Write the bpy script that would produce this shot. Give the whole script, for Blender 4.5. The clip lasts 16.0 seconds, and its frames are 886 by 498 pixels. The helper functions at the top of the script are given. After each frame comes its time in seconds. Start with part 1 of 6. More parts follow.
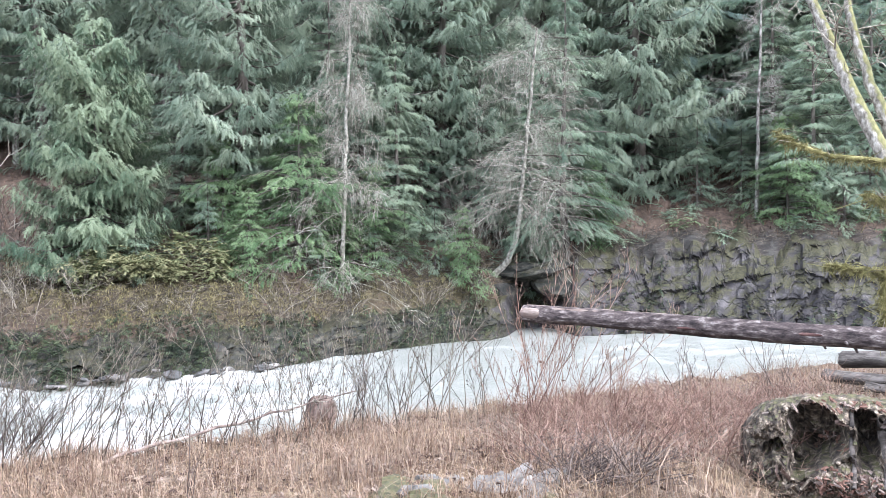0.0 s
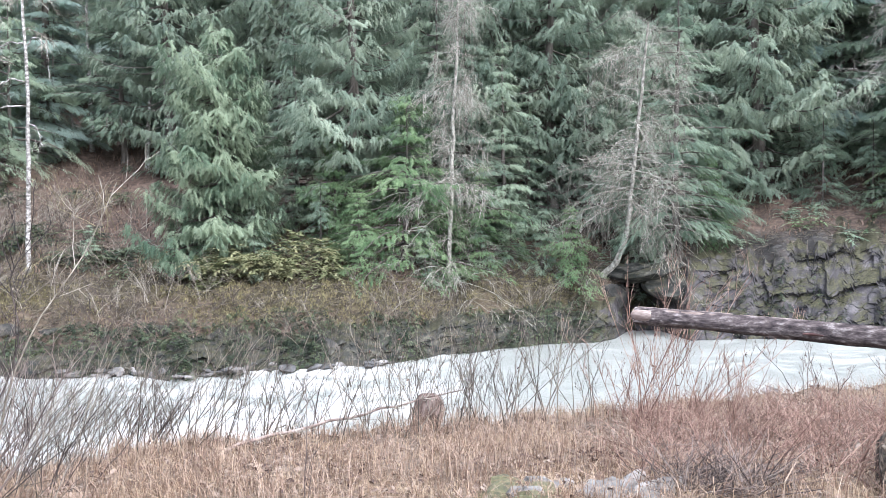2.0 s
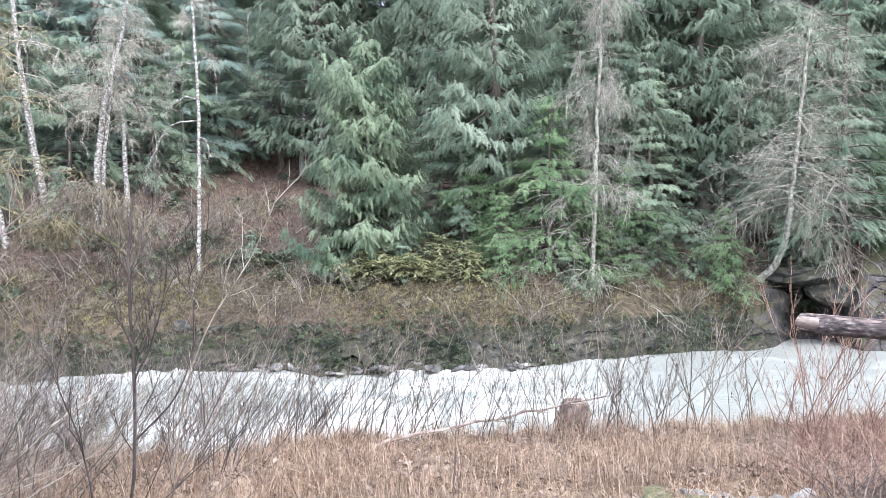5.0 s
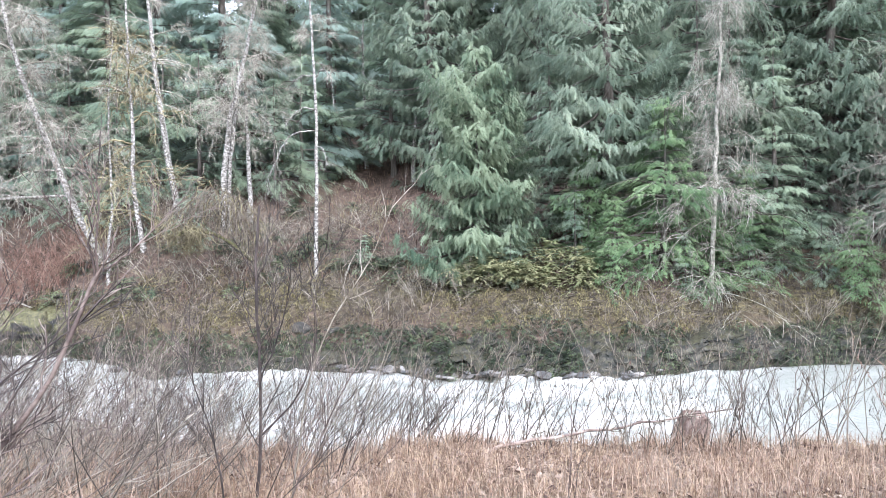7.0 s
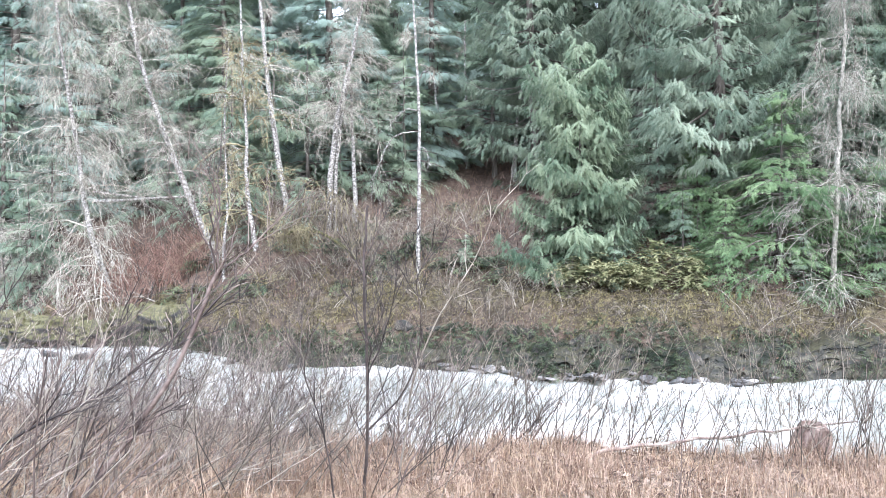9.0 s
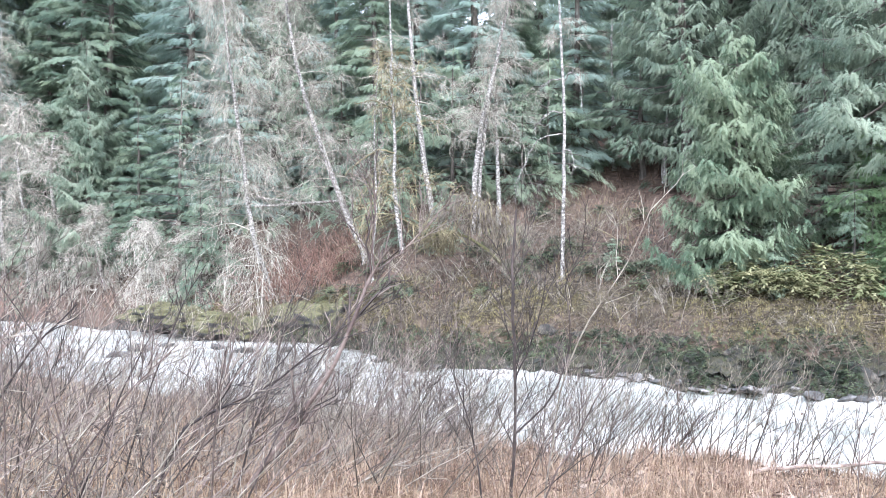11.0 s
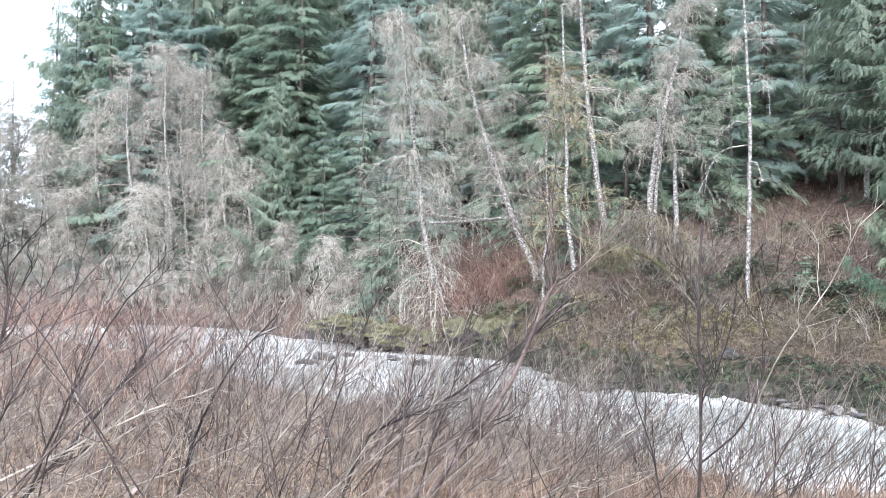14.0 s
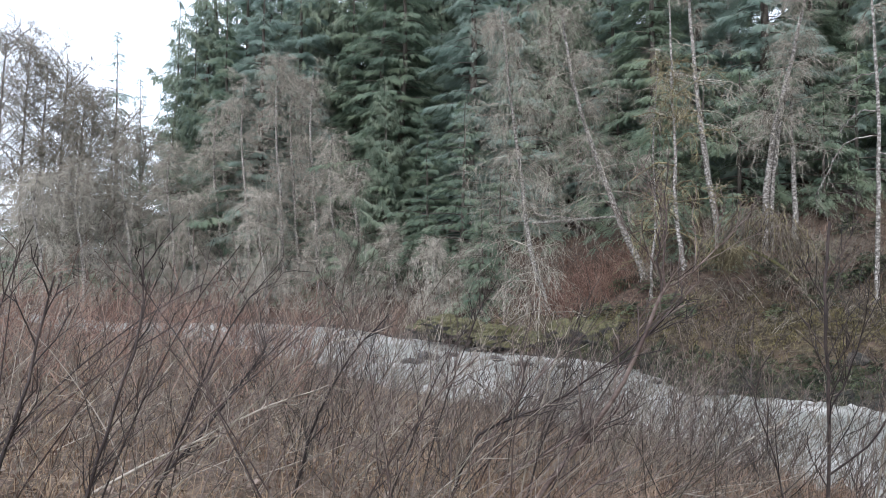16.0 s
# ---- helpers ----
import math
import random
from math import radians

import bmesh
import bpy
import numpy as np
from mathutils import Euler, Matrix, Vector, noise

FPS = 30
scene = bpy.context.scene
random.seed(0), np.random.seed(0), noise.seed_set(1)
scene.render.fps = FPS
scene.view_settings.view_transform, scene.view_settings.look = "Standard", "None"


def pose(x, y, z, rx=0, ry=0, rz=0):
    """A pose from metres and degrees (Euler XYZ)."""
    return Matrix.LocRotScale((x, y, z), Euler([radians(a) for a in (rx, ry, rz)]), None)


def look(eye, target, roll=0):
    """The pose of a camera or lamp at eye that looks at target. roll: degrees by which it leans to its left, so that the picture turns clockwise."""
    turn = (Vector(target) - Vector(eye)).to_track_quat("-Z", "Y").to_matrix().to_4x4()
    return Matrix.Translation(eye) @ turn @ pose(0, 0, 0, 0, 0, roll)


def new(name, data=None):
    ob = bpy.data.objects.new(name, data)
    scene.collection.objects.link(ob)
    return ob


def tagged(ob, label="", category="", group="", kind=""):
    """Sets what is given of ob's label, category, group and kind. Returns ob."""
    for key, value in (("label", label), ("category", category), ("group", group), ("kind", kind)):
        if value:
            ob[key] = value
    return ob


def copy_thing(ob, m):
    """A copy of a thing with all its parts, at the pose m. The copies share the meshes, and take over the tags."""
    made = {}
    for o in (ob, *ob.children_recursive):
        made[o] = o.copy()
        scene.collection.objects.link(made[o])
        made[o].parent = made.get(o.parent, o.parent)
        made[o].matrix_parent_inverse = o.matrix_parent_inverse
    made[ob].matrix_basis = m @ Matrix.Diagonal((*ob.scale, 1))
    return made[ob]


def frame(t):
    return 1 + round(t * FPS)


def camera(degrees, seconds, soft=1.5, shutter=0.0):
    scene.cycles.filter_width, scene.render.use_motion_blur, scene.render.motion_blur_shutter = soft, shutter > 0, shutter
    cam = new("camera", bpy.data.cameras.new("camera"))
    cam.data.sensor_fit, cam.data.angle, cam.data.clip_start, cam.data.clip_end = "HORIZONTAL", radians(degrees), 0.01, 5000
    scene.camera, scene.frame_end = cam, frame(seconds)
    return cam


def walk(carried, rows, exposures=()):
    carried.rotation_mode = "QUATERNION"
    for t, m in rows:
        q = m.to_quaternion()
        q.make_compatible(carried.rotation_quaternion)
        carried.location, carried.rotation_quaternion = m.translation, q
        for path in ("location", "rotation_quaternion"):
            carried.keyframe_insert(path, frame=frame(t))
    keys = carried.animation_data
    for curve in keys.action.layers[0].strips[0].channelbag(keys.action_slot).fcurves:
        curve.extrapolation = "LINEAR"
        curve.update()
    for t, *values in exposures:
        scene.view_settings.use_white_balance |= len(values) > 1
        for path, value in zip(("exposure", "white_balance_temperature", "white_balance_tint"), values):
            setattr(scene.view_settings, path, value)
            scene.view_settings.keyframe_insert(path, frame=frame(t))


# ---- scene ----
EYE, ARM = 4.2, 0.4
cam = camera(62.53, 16.0, soft=0.7)
# seconds, yaw, pitch, roll: a person turns on the spot with the camera at arm's length
ROWS = [
    (0.0, 0.0, -1.141, -0.347), (0.5, 1.701, -1.199, -0.296), (1.0, 3.944, -1.242, -0.277), (1.5, 5.766, -1.306, -0.263),
    (2.0, 8.211, -1.11, -0.241), (2.5, 10.338, -0.955, -0.324), (3.0, 12.412, -0.949, -0.311), (3.5, 13.8, -1.081, -0.369),
    (6.0, 23.528, -0.504, -0.452), (6.5, 25.642, -0.427, -0.393), (7.0, 27.723, -0.344, -0.467), (7.5, 29.739, -0.31, -0.429),
    (8.0, 32.008, -0.375, -0.369), (8.5, 33.868, -0.474, -0.255), (9.0, 35.554, -0.328, -0.187), (9.5, 38.435, -0.273, -0.07),
    (12.0, 51.598, 0.18, 0.287), (12.5, 53.799, 0.33, 0.293), (13.0, 55.075, 0.555, 0.288), (13.5, 57.507, 0.843, 0.426),
    (14.0, 59.869, 1.118, 0.754), (14.5, 62.26, 1.291, 0.769), (15.0, 63.883, 1.373, 0.572), (15.5, 65.478, 1.21, 0.506),
    (16.0, 67.857, 1.066, 0.503),
]
walk(cam, [(t, pose(-ARM * math.sin(radians(w)), ARM * math.cos(radians(w)), EYE, 90 + p, 0, w) @ pose(0, 0, 0, 0, 0, r)) for t, w, p, r in ROWS],
     exposures=[(0.0, 1.42, 5980, 17), (3.5, 1.44, 5990, 17), (7.0, 1.54, 5940, 17), (9.5, 1.66, 5860, 16.5), (12.5, 1.6, 5850, 17), (14.0, 1.42, 5950, 17), (15.0, 0.82, 6080, 16), (16.0, 0.25, 6160, 16)])

# ---- light: a bright overcast winter sky ----
SUN_AZ, SUN_EL = 235.0, 48.0
world = bpy.data.worlds.new("overcast")
scene.world = world
world.use_nodes = True
wn, wl = world.node_tree.nodes, world.node_tree.links
sky = wn.new("ShaderNodeTexSky")
sky.sky_type, sky.sun_disc = "NISHITA", False
sky.sun_elevation, sky.sun_rotation = radians(SUN_EL), radians(-SUN_AZ)
sky.dust_density, sky.air_density = 4.0, 1.0
veil = wn.new("ShaderNodeMix")
veil.data_type = "RGBA"
veil.inputs[0].default_value = 0.75
veil.inputs[7].default_value = (8.6, 9.5, 10.4, 1)
wl.new(sky.outputs[0], veil.inputs[6])
wl.new(veil.outputs[2], wn["Background"].inputs[0])
wn["Background"].inputs[1].default_value = 0.215
sun = new("sun", bpy.data.lights.new("sun", "SUN"))
sun.data.energy, sun.data.angle, sun.data.color = 2.3, radians(50), (1.0, 0.985, 0.965)
sun.matrix_world = look((0, 0, 0), (math.sin(radians(SUN_AZ)) * math.cos(radians(SUN_EL)), -math.cos(radians(SUN_AZ)) * math.cos(radians(SUN_EL)), -math.sin(radians(SUN_EL))))


# ---- materials ----
def mat(name, colors, scale=4.0, rough=0.8, bump=0.3, fine=40.0, tint=0.0, spec=0.3, translucent=0.0, stretch=(1, 1, 1), coords="Object", detail=6.0, sharp=0.2):
    """A surface whose colours mix by broad and fine noise; tint: how far the pieces differ among themselves."""
    m = bpy.data.materials.new(name)
    m.use_nodes = True
    n, l = m.node_tree.nodes, m.node_tree.links
    b = n["Principled BSDF"]
    b.inputs["Roughness"].default_value = rough
    b.inputs["Specular IOR Level"].default_value = spec
    tc, mp = n.new("ShaderNodeTexCoord"), n.new("ShaderNodeMapping")
    mp.inputs["Scale"].default_value = stretch
    l.new(tc.outputs[coords], mp.inputs["Vector"])
    n1, n2 = n.new("ShaderNodeTexNoise"), n.new("ShaderNodeTexNoise")
    n1.inputs["Scale"].default_value, n2.inputs["Scale"].default_value = scale, fine
    n1.inputs["Detail"].default_value, n2.inputs["Detail"].default_value = detail, 4.0
    for q in (n1, n2):
        l.new(mp.outputs[0], q.inputs["Vector"])
    ramp = n.new("ShaderNodeValToRGB")
    e = ramp.color_ramp.elements
    while len(e) < len(colors):
        e.new(0.5)
    for i, c in enumerate(colors):
        e[i].position = 0.5 - sharp + 2 * sharp * i / max(1, len(colors) - 1)
        e[i].color = (*c, 1)
    mixf = n.new("ShaderNodeMath")
    mixf.operation = "MULTIPLY_ADD"
    mixf.inputs[1].default_value = 0.35
    l.new(n2.outputs[0], mixf.inputs[0])
    sub = n.new("ShaderNodeMath")
    sub.operation = "SUBTRACT"
    sub.inputs[1].default_value = 0.175
    l.new(n1.outputs[0], sub.inputs[0])
    l.new(sub.outputs[0], mixf.inputs[2])
    fac = mixf.outputs[0]
    if tint:
        at = n.new("ShaderNodeAttribute")
        at.attribute_name = "tint"
        ob = n.new("ShaderNodeObjectInfo")
        s2 = n.new("ShaderNodeMath")
        s2.operation = "MULTIPLY_ADD"
        s2.inputs[1].default_value = 0.35
        l.new(ob.outputs["Random"], s2.inputs[0])
        l.new(at.outputs["Fac"], s2.inputs[2])
        s1 = n.new("ShaderNodeMath")
        s1.operation = "MULTIPLY_ADD"
        s1.inputs[1].default_value = tint
        l.new(s2.outputs[0], s1.inputs[0])
        s3 = n.new("ShaderNodeMath")
        s3.operation = "SUBTRACT"
        s3.inputs[1].default_value = tint * 0.67
        l.new(fac, s3.inputs[0])
        l.new(s3.outputs[0], s1.inputs[2])
        fac = s1.outputs[0]
    l.new(fac, ramp.inputs[0])
    l.new(ramp.outputs[0], b.inputs["Base Color"])
    if bump:
        bp = n.new("ShaderNodeBump")
        bp.inputs["Strength"].default_value, bp.inputs["Distance"].default_value = bump, 0.02
        l.new(mixf.outputs[0], bp.inputs["Height"])
        l.new(bp.outputs[0], b.inputs["Normal"])
    if translucent:
        tr, ms = n.new("ShaderNodeBsdfTranslucent"), n.new("ShaderNodeMixShader")
        l.new(ramp.outputs[0], tr.inputs[0])
        ms.inputs[0].default_value = translucent
        l.new(b.outputs[0], ms.inputs[1])
        l.new(tr.outputs[0], ms.inputs[2])
        l.new(ms.outputs[0], n["Material Output"].inputs[0])
    return m


CEDAR = mat("cedar_foliage", [(0.113, 0.155, 0.114), (0.196, 0.246, 0.18), (0.31, 0.358, 0.264)], 0.6, 0.7, 0, 6, tint=0.4, translucent=0.5, spec=0.15)
CEDARGREEN = mat("green_cedar_foliage", [(0.054, 0.092, 0.060), (0.11, 0.157, 0.10), (0.222, 0.272, 0.178)], 0.6, 0.7, 0, 6, tint=0.5, translucent=0.45, spec=0.15)
HEMLOCK = mat("hemlock_foliage", [(0.101, 0.149, 0.110), (0.172, 0.231, 0.166), (0.266, 0.326, 0.226)], 0.6, 0.7, 0, 6, tint=0.4, translucent=0.5, spec=0.15)
BRIGHT = mat("young_hemlock_foliage", [(0.054, 0.10, 0.05), (0.112, 0.178, 0.086), (0.195, 0.275, 0.14)], 0.6, 0.7, 0, 6, tint=0.45, translucent=0.45, spec=0.15)
# far firs: distance haze is put into this paled, blued green
HAZEFIR = mat("hazed_fir_foliage", [(0.175, 0.245, 0.215), (0.245, 0.325, 0.28), (0.32, 0.40, 0.34)], 0.5, 0.7, 0, 6, tint=0.4, translucent=0.55, spec=0.15)
YELLOWFERN = mat("yellow_fern", [(0.085, 0.10, 0.044), (0.165, 0.175, 0.083), (0.26, 0.255, 0.14)], 0.8, 0.6, 0, 6, tint=0.5, translucent=0.35)
BARK = mat("dark_bark", [(0.04, 0.034, 0.028), (0.09, 0.078, 0.066), (0.18, 0.16, 0.14)], 5, 0.9, 0.6, 40, stretch=(1, 1, 0.25))
PALEBARK = mat("pale_lichen_bark", [(0.05, 0.045, 0.038), (0.18, 0.168, 0.148), (0.43, 0.415, 0.385)], 9, 0.85, 0.5, 26, stretch=(1, 1, 1.3), sharp=0.16)
GREYLICHEN = mat("grey_lichen_twigs", [(0.09, 0.08, 0.067), (0.195, 0.18, 0.155), (0.36, 0.34, 0.3)], 3, 0.9, 0, 20, tint=0.5)
SHORETWIG = mat("shore_twigs", [(0.032, 0.026, 0.020), (0.082, 0.068, 0.052), (0.185, 0.158, 0.125)], 3, 0.85, 0, 20, tint=0.5)
LICHEN = mat("lichen_twigs", [(0.12, 0.11, 0.086), (0.27, 0.25, 0.205), (0.47, 0.44, 0.37)], 3, 0.9, 0, 20, tint=0.5)
PALETWIG = mat("pale_lichen_twigs", [(0.11, 0.103, 0.08), (0.235, 0.222, 0.18), (0.42, 0.40, 0.34)], 3, 0.9, 0, 20, tint=0.5)
GREYTWIG = mat("grey_brown_twigs", [(0.082, 0.068, 0.051), (0.19, 0.166, 0.13), (0.345, 0.312, 0.258)], 3, 0.9, 0, 20, tint=0.5)
# brightened copy of the lichen twigs: haze over the far alders in its colour
HAZELICHEN = mat("hazed_lichen_twigs", [(0.15, 0.137, 0.11), (0.315, 0.292, 0.243), (0.51, 0.48, 0.41)], 3, 0.9, 0, 20, tint=0.5)
PINKTWIG = mat("pinkish_brown_twigs", [(0.12, 0.078, 0.06), (0.25, 0.178, 0.142), (0.4, 0.31, 0.26)], 3, 0.85, 0, 20, tint=0.5)
REDTWIG = mat("red_brown_twigs", [(0.088, 0.047, 0.036), (0.19, 0.113, 0.084), (0.32, 0.222, 0.172)], 3, 0.85, 0, 20, tint=0.5)
RUSTTWIG = mat("rust_red_twigs", [(0.10, 0.052, 0.038), (0.205, 0.12, 0.09), (0.32, 0.22, 0.172)], 3, 0.85, 0, 20, tint=0.5)
DARKTWIG = mat("dark_brown_canes", [(0.029, 0.02, 0.017), (0.075, 0.054, 0.045), (0.18, 0.143, 0.12)], 3, 0.7, 0, 20, tint=0.5)
BLACKTWIG = mat("dark_wet_canes", [(0.012, 0.009, 0.008), (0.032, 0.024, 0.021), (0.075, 0.058, 0.05)], 3, 0.7, 0, 20, tint=0.4)
STRAW = mat("dry_grass_blades", [(0.072, 0.042, 0.027), (0.175, 0.111, 0.068), (0.33, 0.248, 0.165)], 0.8, 0.85, 0, 12, tint=0.6, translucent=0.2)
MOSS = mat("moss", [(0.06, 0.055, 0.02), (0.16, 0.145, 0.055), (0.3, 0.27, 0.12)], 9.0, 0.95, 0.8, 60)
ROCK = mat("grey_rock", [(0.05, 0.047, 0.043), (0.13, 0.123, 0.113), (0.26, 0.248, 0.228)], 2.0, 0.8, 0.7, 18)
WETROCK = mat("wet_dark_rock", [(0.022, 0.022, 0.021), (0.055, 0.054, 0.051), (0.13, 0.125, 0.118)], 2.5, 0.65, 0.6, 20, spec=0.3)
LOGBARK = mat("weathered_log_bark", [(0.016, 0.012, 0.012), (0.045, 0.034, 0.032), (0.085, 0.067, 0.062), (0.21, 0.185, 0.17)], 17.0, 0.9, 1.0, 70, stretch=(0.4, 1, 1), sharp=0.2)
BAREWOOD = mat("bare_log_wood", [(0.07, 0.048, 0.04), (0.16, 0.12, 0.1), (0.3, 0.25, 0.215)], 8.0, 0.85, 0.7, 60, stretch=(0.2, 1, 1))
REDWOOD = mat("red_inner_bark", [(0.03, 0.015, 0.013), (0.07, 0.032, 0.027), (0.12, 0.07, 0.06)], 12.0, 0.85, 0.7, 60, stretch=(0.4, 1, 1))
STUMPWOOD = mat("reddish_stump_wood", [(0.05, 0.033, 0.026), (0.12, 0.08, 0.064), (0.26, 0.2, 0.165)], 7.0, 0.9, 1.0, 34, stretch=(1, 1, 0.3), sharp=0.2)
WADWOOD = mat("rotten_root_wood", [(0.010, 0.008, 0.007), (0.04, 0.031, 0.024), (0.12, 0.094, 0.07), (0.36, 0.3, 0.23)], 13.0, 0.95, 1.0, 40, sharp=0.22)
CUTWOOD = mat("cut_wood", [(0.3, 0.2, 0.13), (0.5, 0.38, 0.27), (0.66, 0.55, 0.43)], 5, 0.8, 0.4, 40)
ROTWOOD = mat("rotten_wood", [(0.010, 0.008, 0.007), (0.03, 0.023, 0.02), (0.12, 0.088, 0.07)], 7, 0.95, 1.0, 30, sharp=0.2)


def mossy(name, under, scale=3.0, amount=0.0, side=(0, 0, 1), gain=1.0):
    """Moss over another surface, thickest where it faces up (or the given side)."""
    m = under.copy()
    m.name = name
    n, l = m.node_tree.nodes, m.node_tree.links
    b = n["Principled BSDF"]
    low = b.inputs["Base Color"].links[0].from_socket
    geo, dot, nz, tc = n.new("ShaderNodeNewGeometry"), n.new("ShaderNodeVectorMath"), n.new("ShaderNodeTexNoise"), n.new("ShaderNodeTexCoord")
    dot.operation = "DOT_PRODUCT"
    dot.inputs[1].default_value = Vector(side).normalized()
    l.new(geo.outputs["Normal"], dot.inputs[0])
    nz.inputs["Scale"].default_value, nz.inputs["Detail"].default_value = scale, 8
    l.new(tc.outputs["Object"], nz.inputs["Vector"])
    a, k = n.new("ShaderNodeMath"), n.new("ShaderNodeMapRange")
    a.operation, a.inputs[1].default_value = "MULTIPLY_ADD", 2.2
    l.new(nz.outputs[0], a.inputs[0])
    l.new(dot.outputs["Value"], a.inputs[2])
    k.inputs["From Min"].default_value, k.inputs["From Max"].default_value = 1.25 - amount, 1.65 - amount
    l.new(a.outputs[0], k.inputs[0])
    r, q, nf = n.new("ShaderNodeValToRGB"), n.new("ShaderNodeMix"), n.new("ShaderNodeTexNoise")
    nf.inputs["Scale"].default_value, nf.inputs["Detail"].default_value = 14.0, 6
    l.new(tc.outputs["Object"], nf.inputs["Vector"])
    r.color_ramp.elements[0].position, r.color_ramp.elements[0].color = 0.3, (0.035 * gain ** 2, 0.035 * gain ** 2, 0.016 * gain ** 2, 1)
    r.color_ramp.elements[1].position, r.color_ramp.elements[1].color = 0.72, (0.13 * gain, 0.122 * gain, 0.055 * gain, 1)
    l.new(nf.outputs[0], r.inputs[0])
    q.data_type = "RGBA"
    l.new(k.outputs[0], q.inputs[0])
    l.new(low, q.inputs[6])
    l.new(r.outputs[0], q.inputs[7])
    l.new(q.outputs[2], b.inputs["Base Color"])
    return m


def cracked(m, scale=1.0):
    """Dark joints through a rock."""
    n, l = m.node_tree.nodes, m.node_tree.links
    b = n["Principled BSDF"]
    low = b.inputs["Base Color"].links[0].from_socket
    tc, mp = n.new("ShaderNodeTexCoord"), n.new("ShaderNodeMapping")
    mp.inputs["Scale"].default_value = (1, 1, 1.5)
    mp.inputs["Rotation"].default_value = (0.2, 0.35, 0.1)
    l.new(tc.outputs["Object"], mp.inputs["Vector"])
    warp, add = n.new("ShaderNodeTexNoise"), n.new("ShaderNodeMix")
    warp.inputs["Scale"].default_value, warp.inputs["Detail"].default_value = 3.0, 5
    l.new(mp.outputs[0], warp.inputs["Vector"])
    add.data_type = "RGBA"
    add.inputs[0].default_value = 0.4
    l.new(mp.outputs[0], add.inputs[6])
    l.new(warp.outputs["Color"], add.inputs[7])
    prev, height = low, None
    for sc, wide in ((scale, 0.03), (scale * 3.4, 0.022)):
        v, r, q = n.new("ShaderNodeTexVoronoi"), n.new("ShaderNodeMapRange"), n.new("ShaderNodeMix")
        v.feature = "DISTANCE_TO_EDGE"
        v.inputs["Scale"].default_value = sc
        l.new(add.outputs[2], v.inputs["Vector"])
        r.inputs["From Min"].default_value, r.inputs["From Max"].default_value = 0.0, wide
        l.new(v.outputs["Distance"], r.inputs[0])
        q.data_type = "RGBA"
        q.inputs[6].default_value = (0.017, 0.017, 0.018, 1)
        l.new(r.outputs[0], q.inputs[0])
        l.new(prev, q.inputs[7])
        prev, height = q.outputs[2], height or r.outputs[0]
    l.new(prev, b.inputs["Base Color"])
    bp = n.new("ShaderNodeBump")
    bp.inputs["Strength"].default_value, bp.inputs["Distance"].default_value = 0.8, 0.08
    l.new(height, bp.inputs["Height"])
    l.new(b.inputs["Normal"].links[0].from_socket, bp.inputs["Normal"])
    l.new(bp.outputs[0], b.inputs["Normal"])
    return m


MOSSROCK = mossy("mossy_rock", WETROCK, 2.5, 0.55, gain=0.85)
MOSSBARK = mossy("mossy_pale_bark", mat("pale_maple_bark", [(0.08, 0.07, 0.057), (0.24, 0.222, 0.188), (0.48, 0.455, 0.4)], 16, 0.9, 1.0, 44, stretch=(1, 1, 0.6)), 7.0, 0.5, (0.75, -0.1, 0.55), gain=1.7)
MOSSLIMB = mossy("mossy_limb", BARK, 3.0, 0.9)
MOSSROT = mossy("mossy_rotten_wood", WADWOOD, 12.0, -0.62, gain=0.85)
CLIFFROCK = mossy("mossy_rock_face", cracked(mat("rock_face_stone", [(0.010, 0.009, 0.010), (0.026, 0.023, 0.024), (0.045, 0.04, 0.04), (0.09, 0.082, 0.08)], 1.3, 0.75, 1.0, 9, stretch=(1, 1, 1.8), sharp=0.2), 1.1), 2.2, -0.2, gain=0.5)
BANKSTONE = mossy("mossy_bank_stone", mat("dark_bank_stone", [(0.005, 0.006, 0.005), (0.014, 0.015, 0.012), (0.032, 0.031, 0.024), (0.08, 0.073, 0.055)], 2.2, 0.85, 1.0, 12, stretch=(1, 1, 2.4), sharp=0.2), 4.0, -0.5, gain=0.38)
MOSSTWIG = mat("mossy_twigs", [(0.07, 0.059, 0.037), (0.15, 0.129, 0.075), (0.29, 0.255, 0.15)], 2.5, 0.95, 0, 20, tint=0.5)
BANKROCK = mat("bank_rock_stone", [(0.010, 0.011, 0.010), (0.028, 0.027, 0.023), (0.085, 0.075, 0.06)], 3.0, 0.85, 1.0, 16)
GREYBARK = mat("grey_bark", [(0.06, 0.052, 0.045), (0.15, 0.138, 0.12), (0.31, 0.295, 0.265)], 7, 0.9, 0.5, 30, stretch=(1, 1, 0.7), sharp=0.15)
LICHENBARK = mat("lichen_grey_bark", [(0.08, 0.074, 0.06), (0.2, 0.188, 0.155), (0.37, 0.35, 0.3)], 8, 0.9, 0.6, 30, stretch=(1, 1, 0.8), sharp=0.18)
BANKFERN = mat("dark_bank_fern", [(0.016, 0.026, 0.015), (0.042, 0.062, 0.034), (0.105, 0.125, 0.066)], 0.8, 0.7, 0, 6, tint=0.5, translucent=0.3)
CHIP = mat("red_rotten_chips", [(0.06, 0.03, 0.022), (0.14, 0.075, 0.055), (0.25, 0.17, 0.13)], 6, 0.9, 0.4, 30)
DRIFTWOOD = mat("weathered_driftwood", [(0.022, 0.018, 0.016), (0.065, 0.055, 0.048), (0.2, 0.175, 0.155)], 6.0, 0.9, 1.0, 50, stretch=(0.2, 1, 1), sharp=0.2)
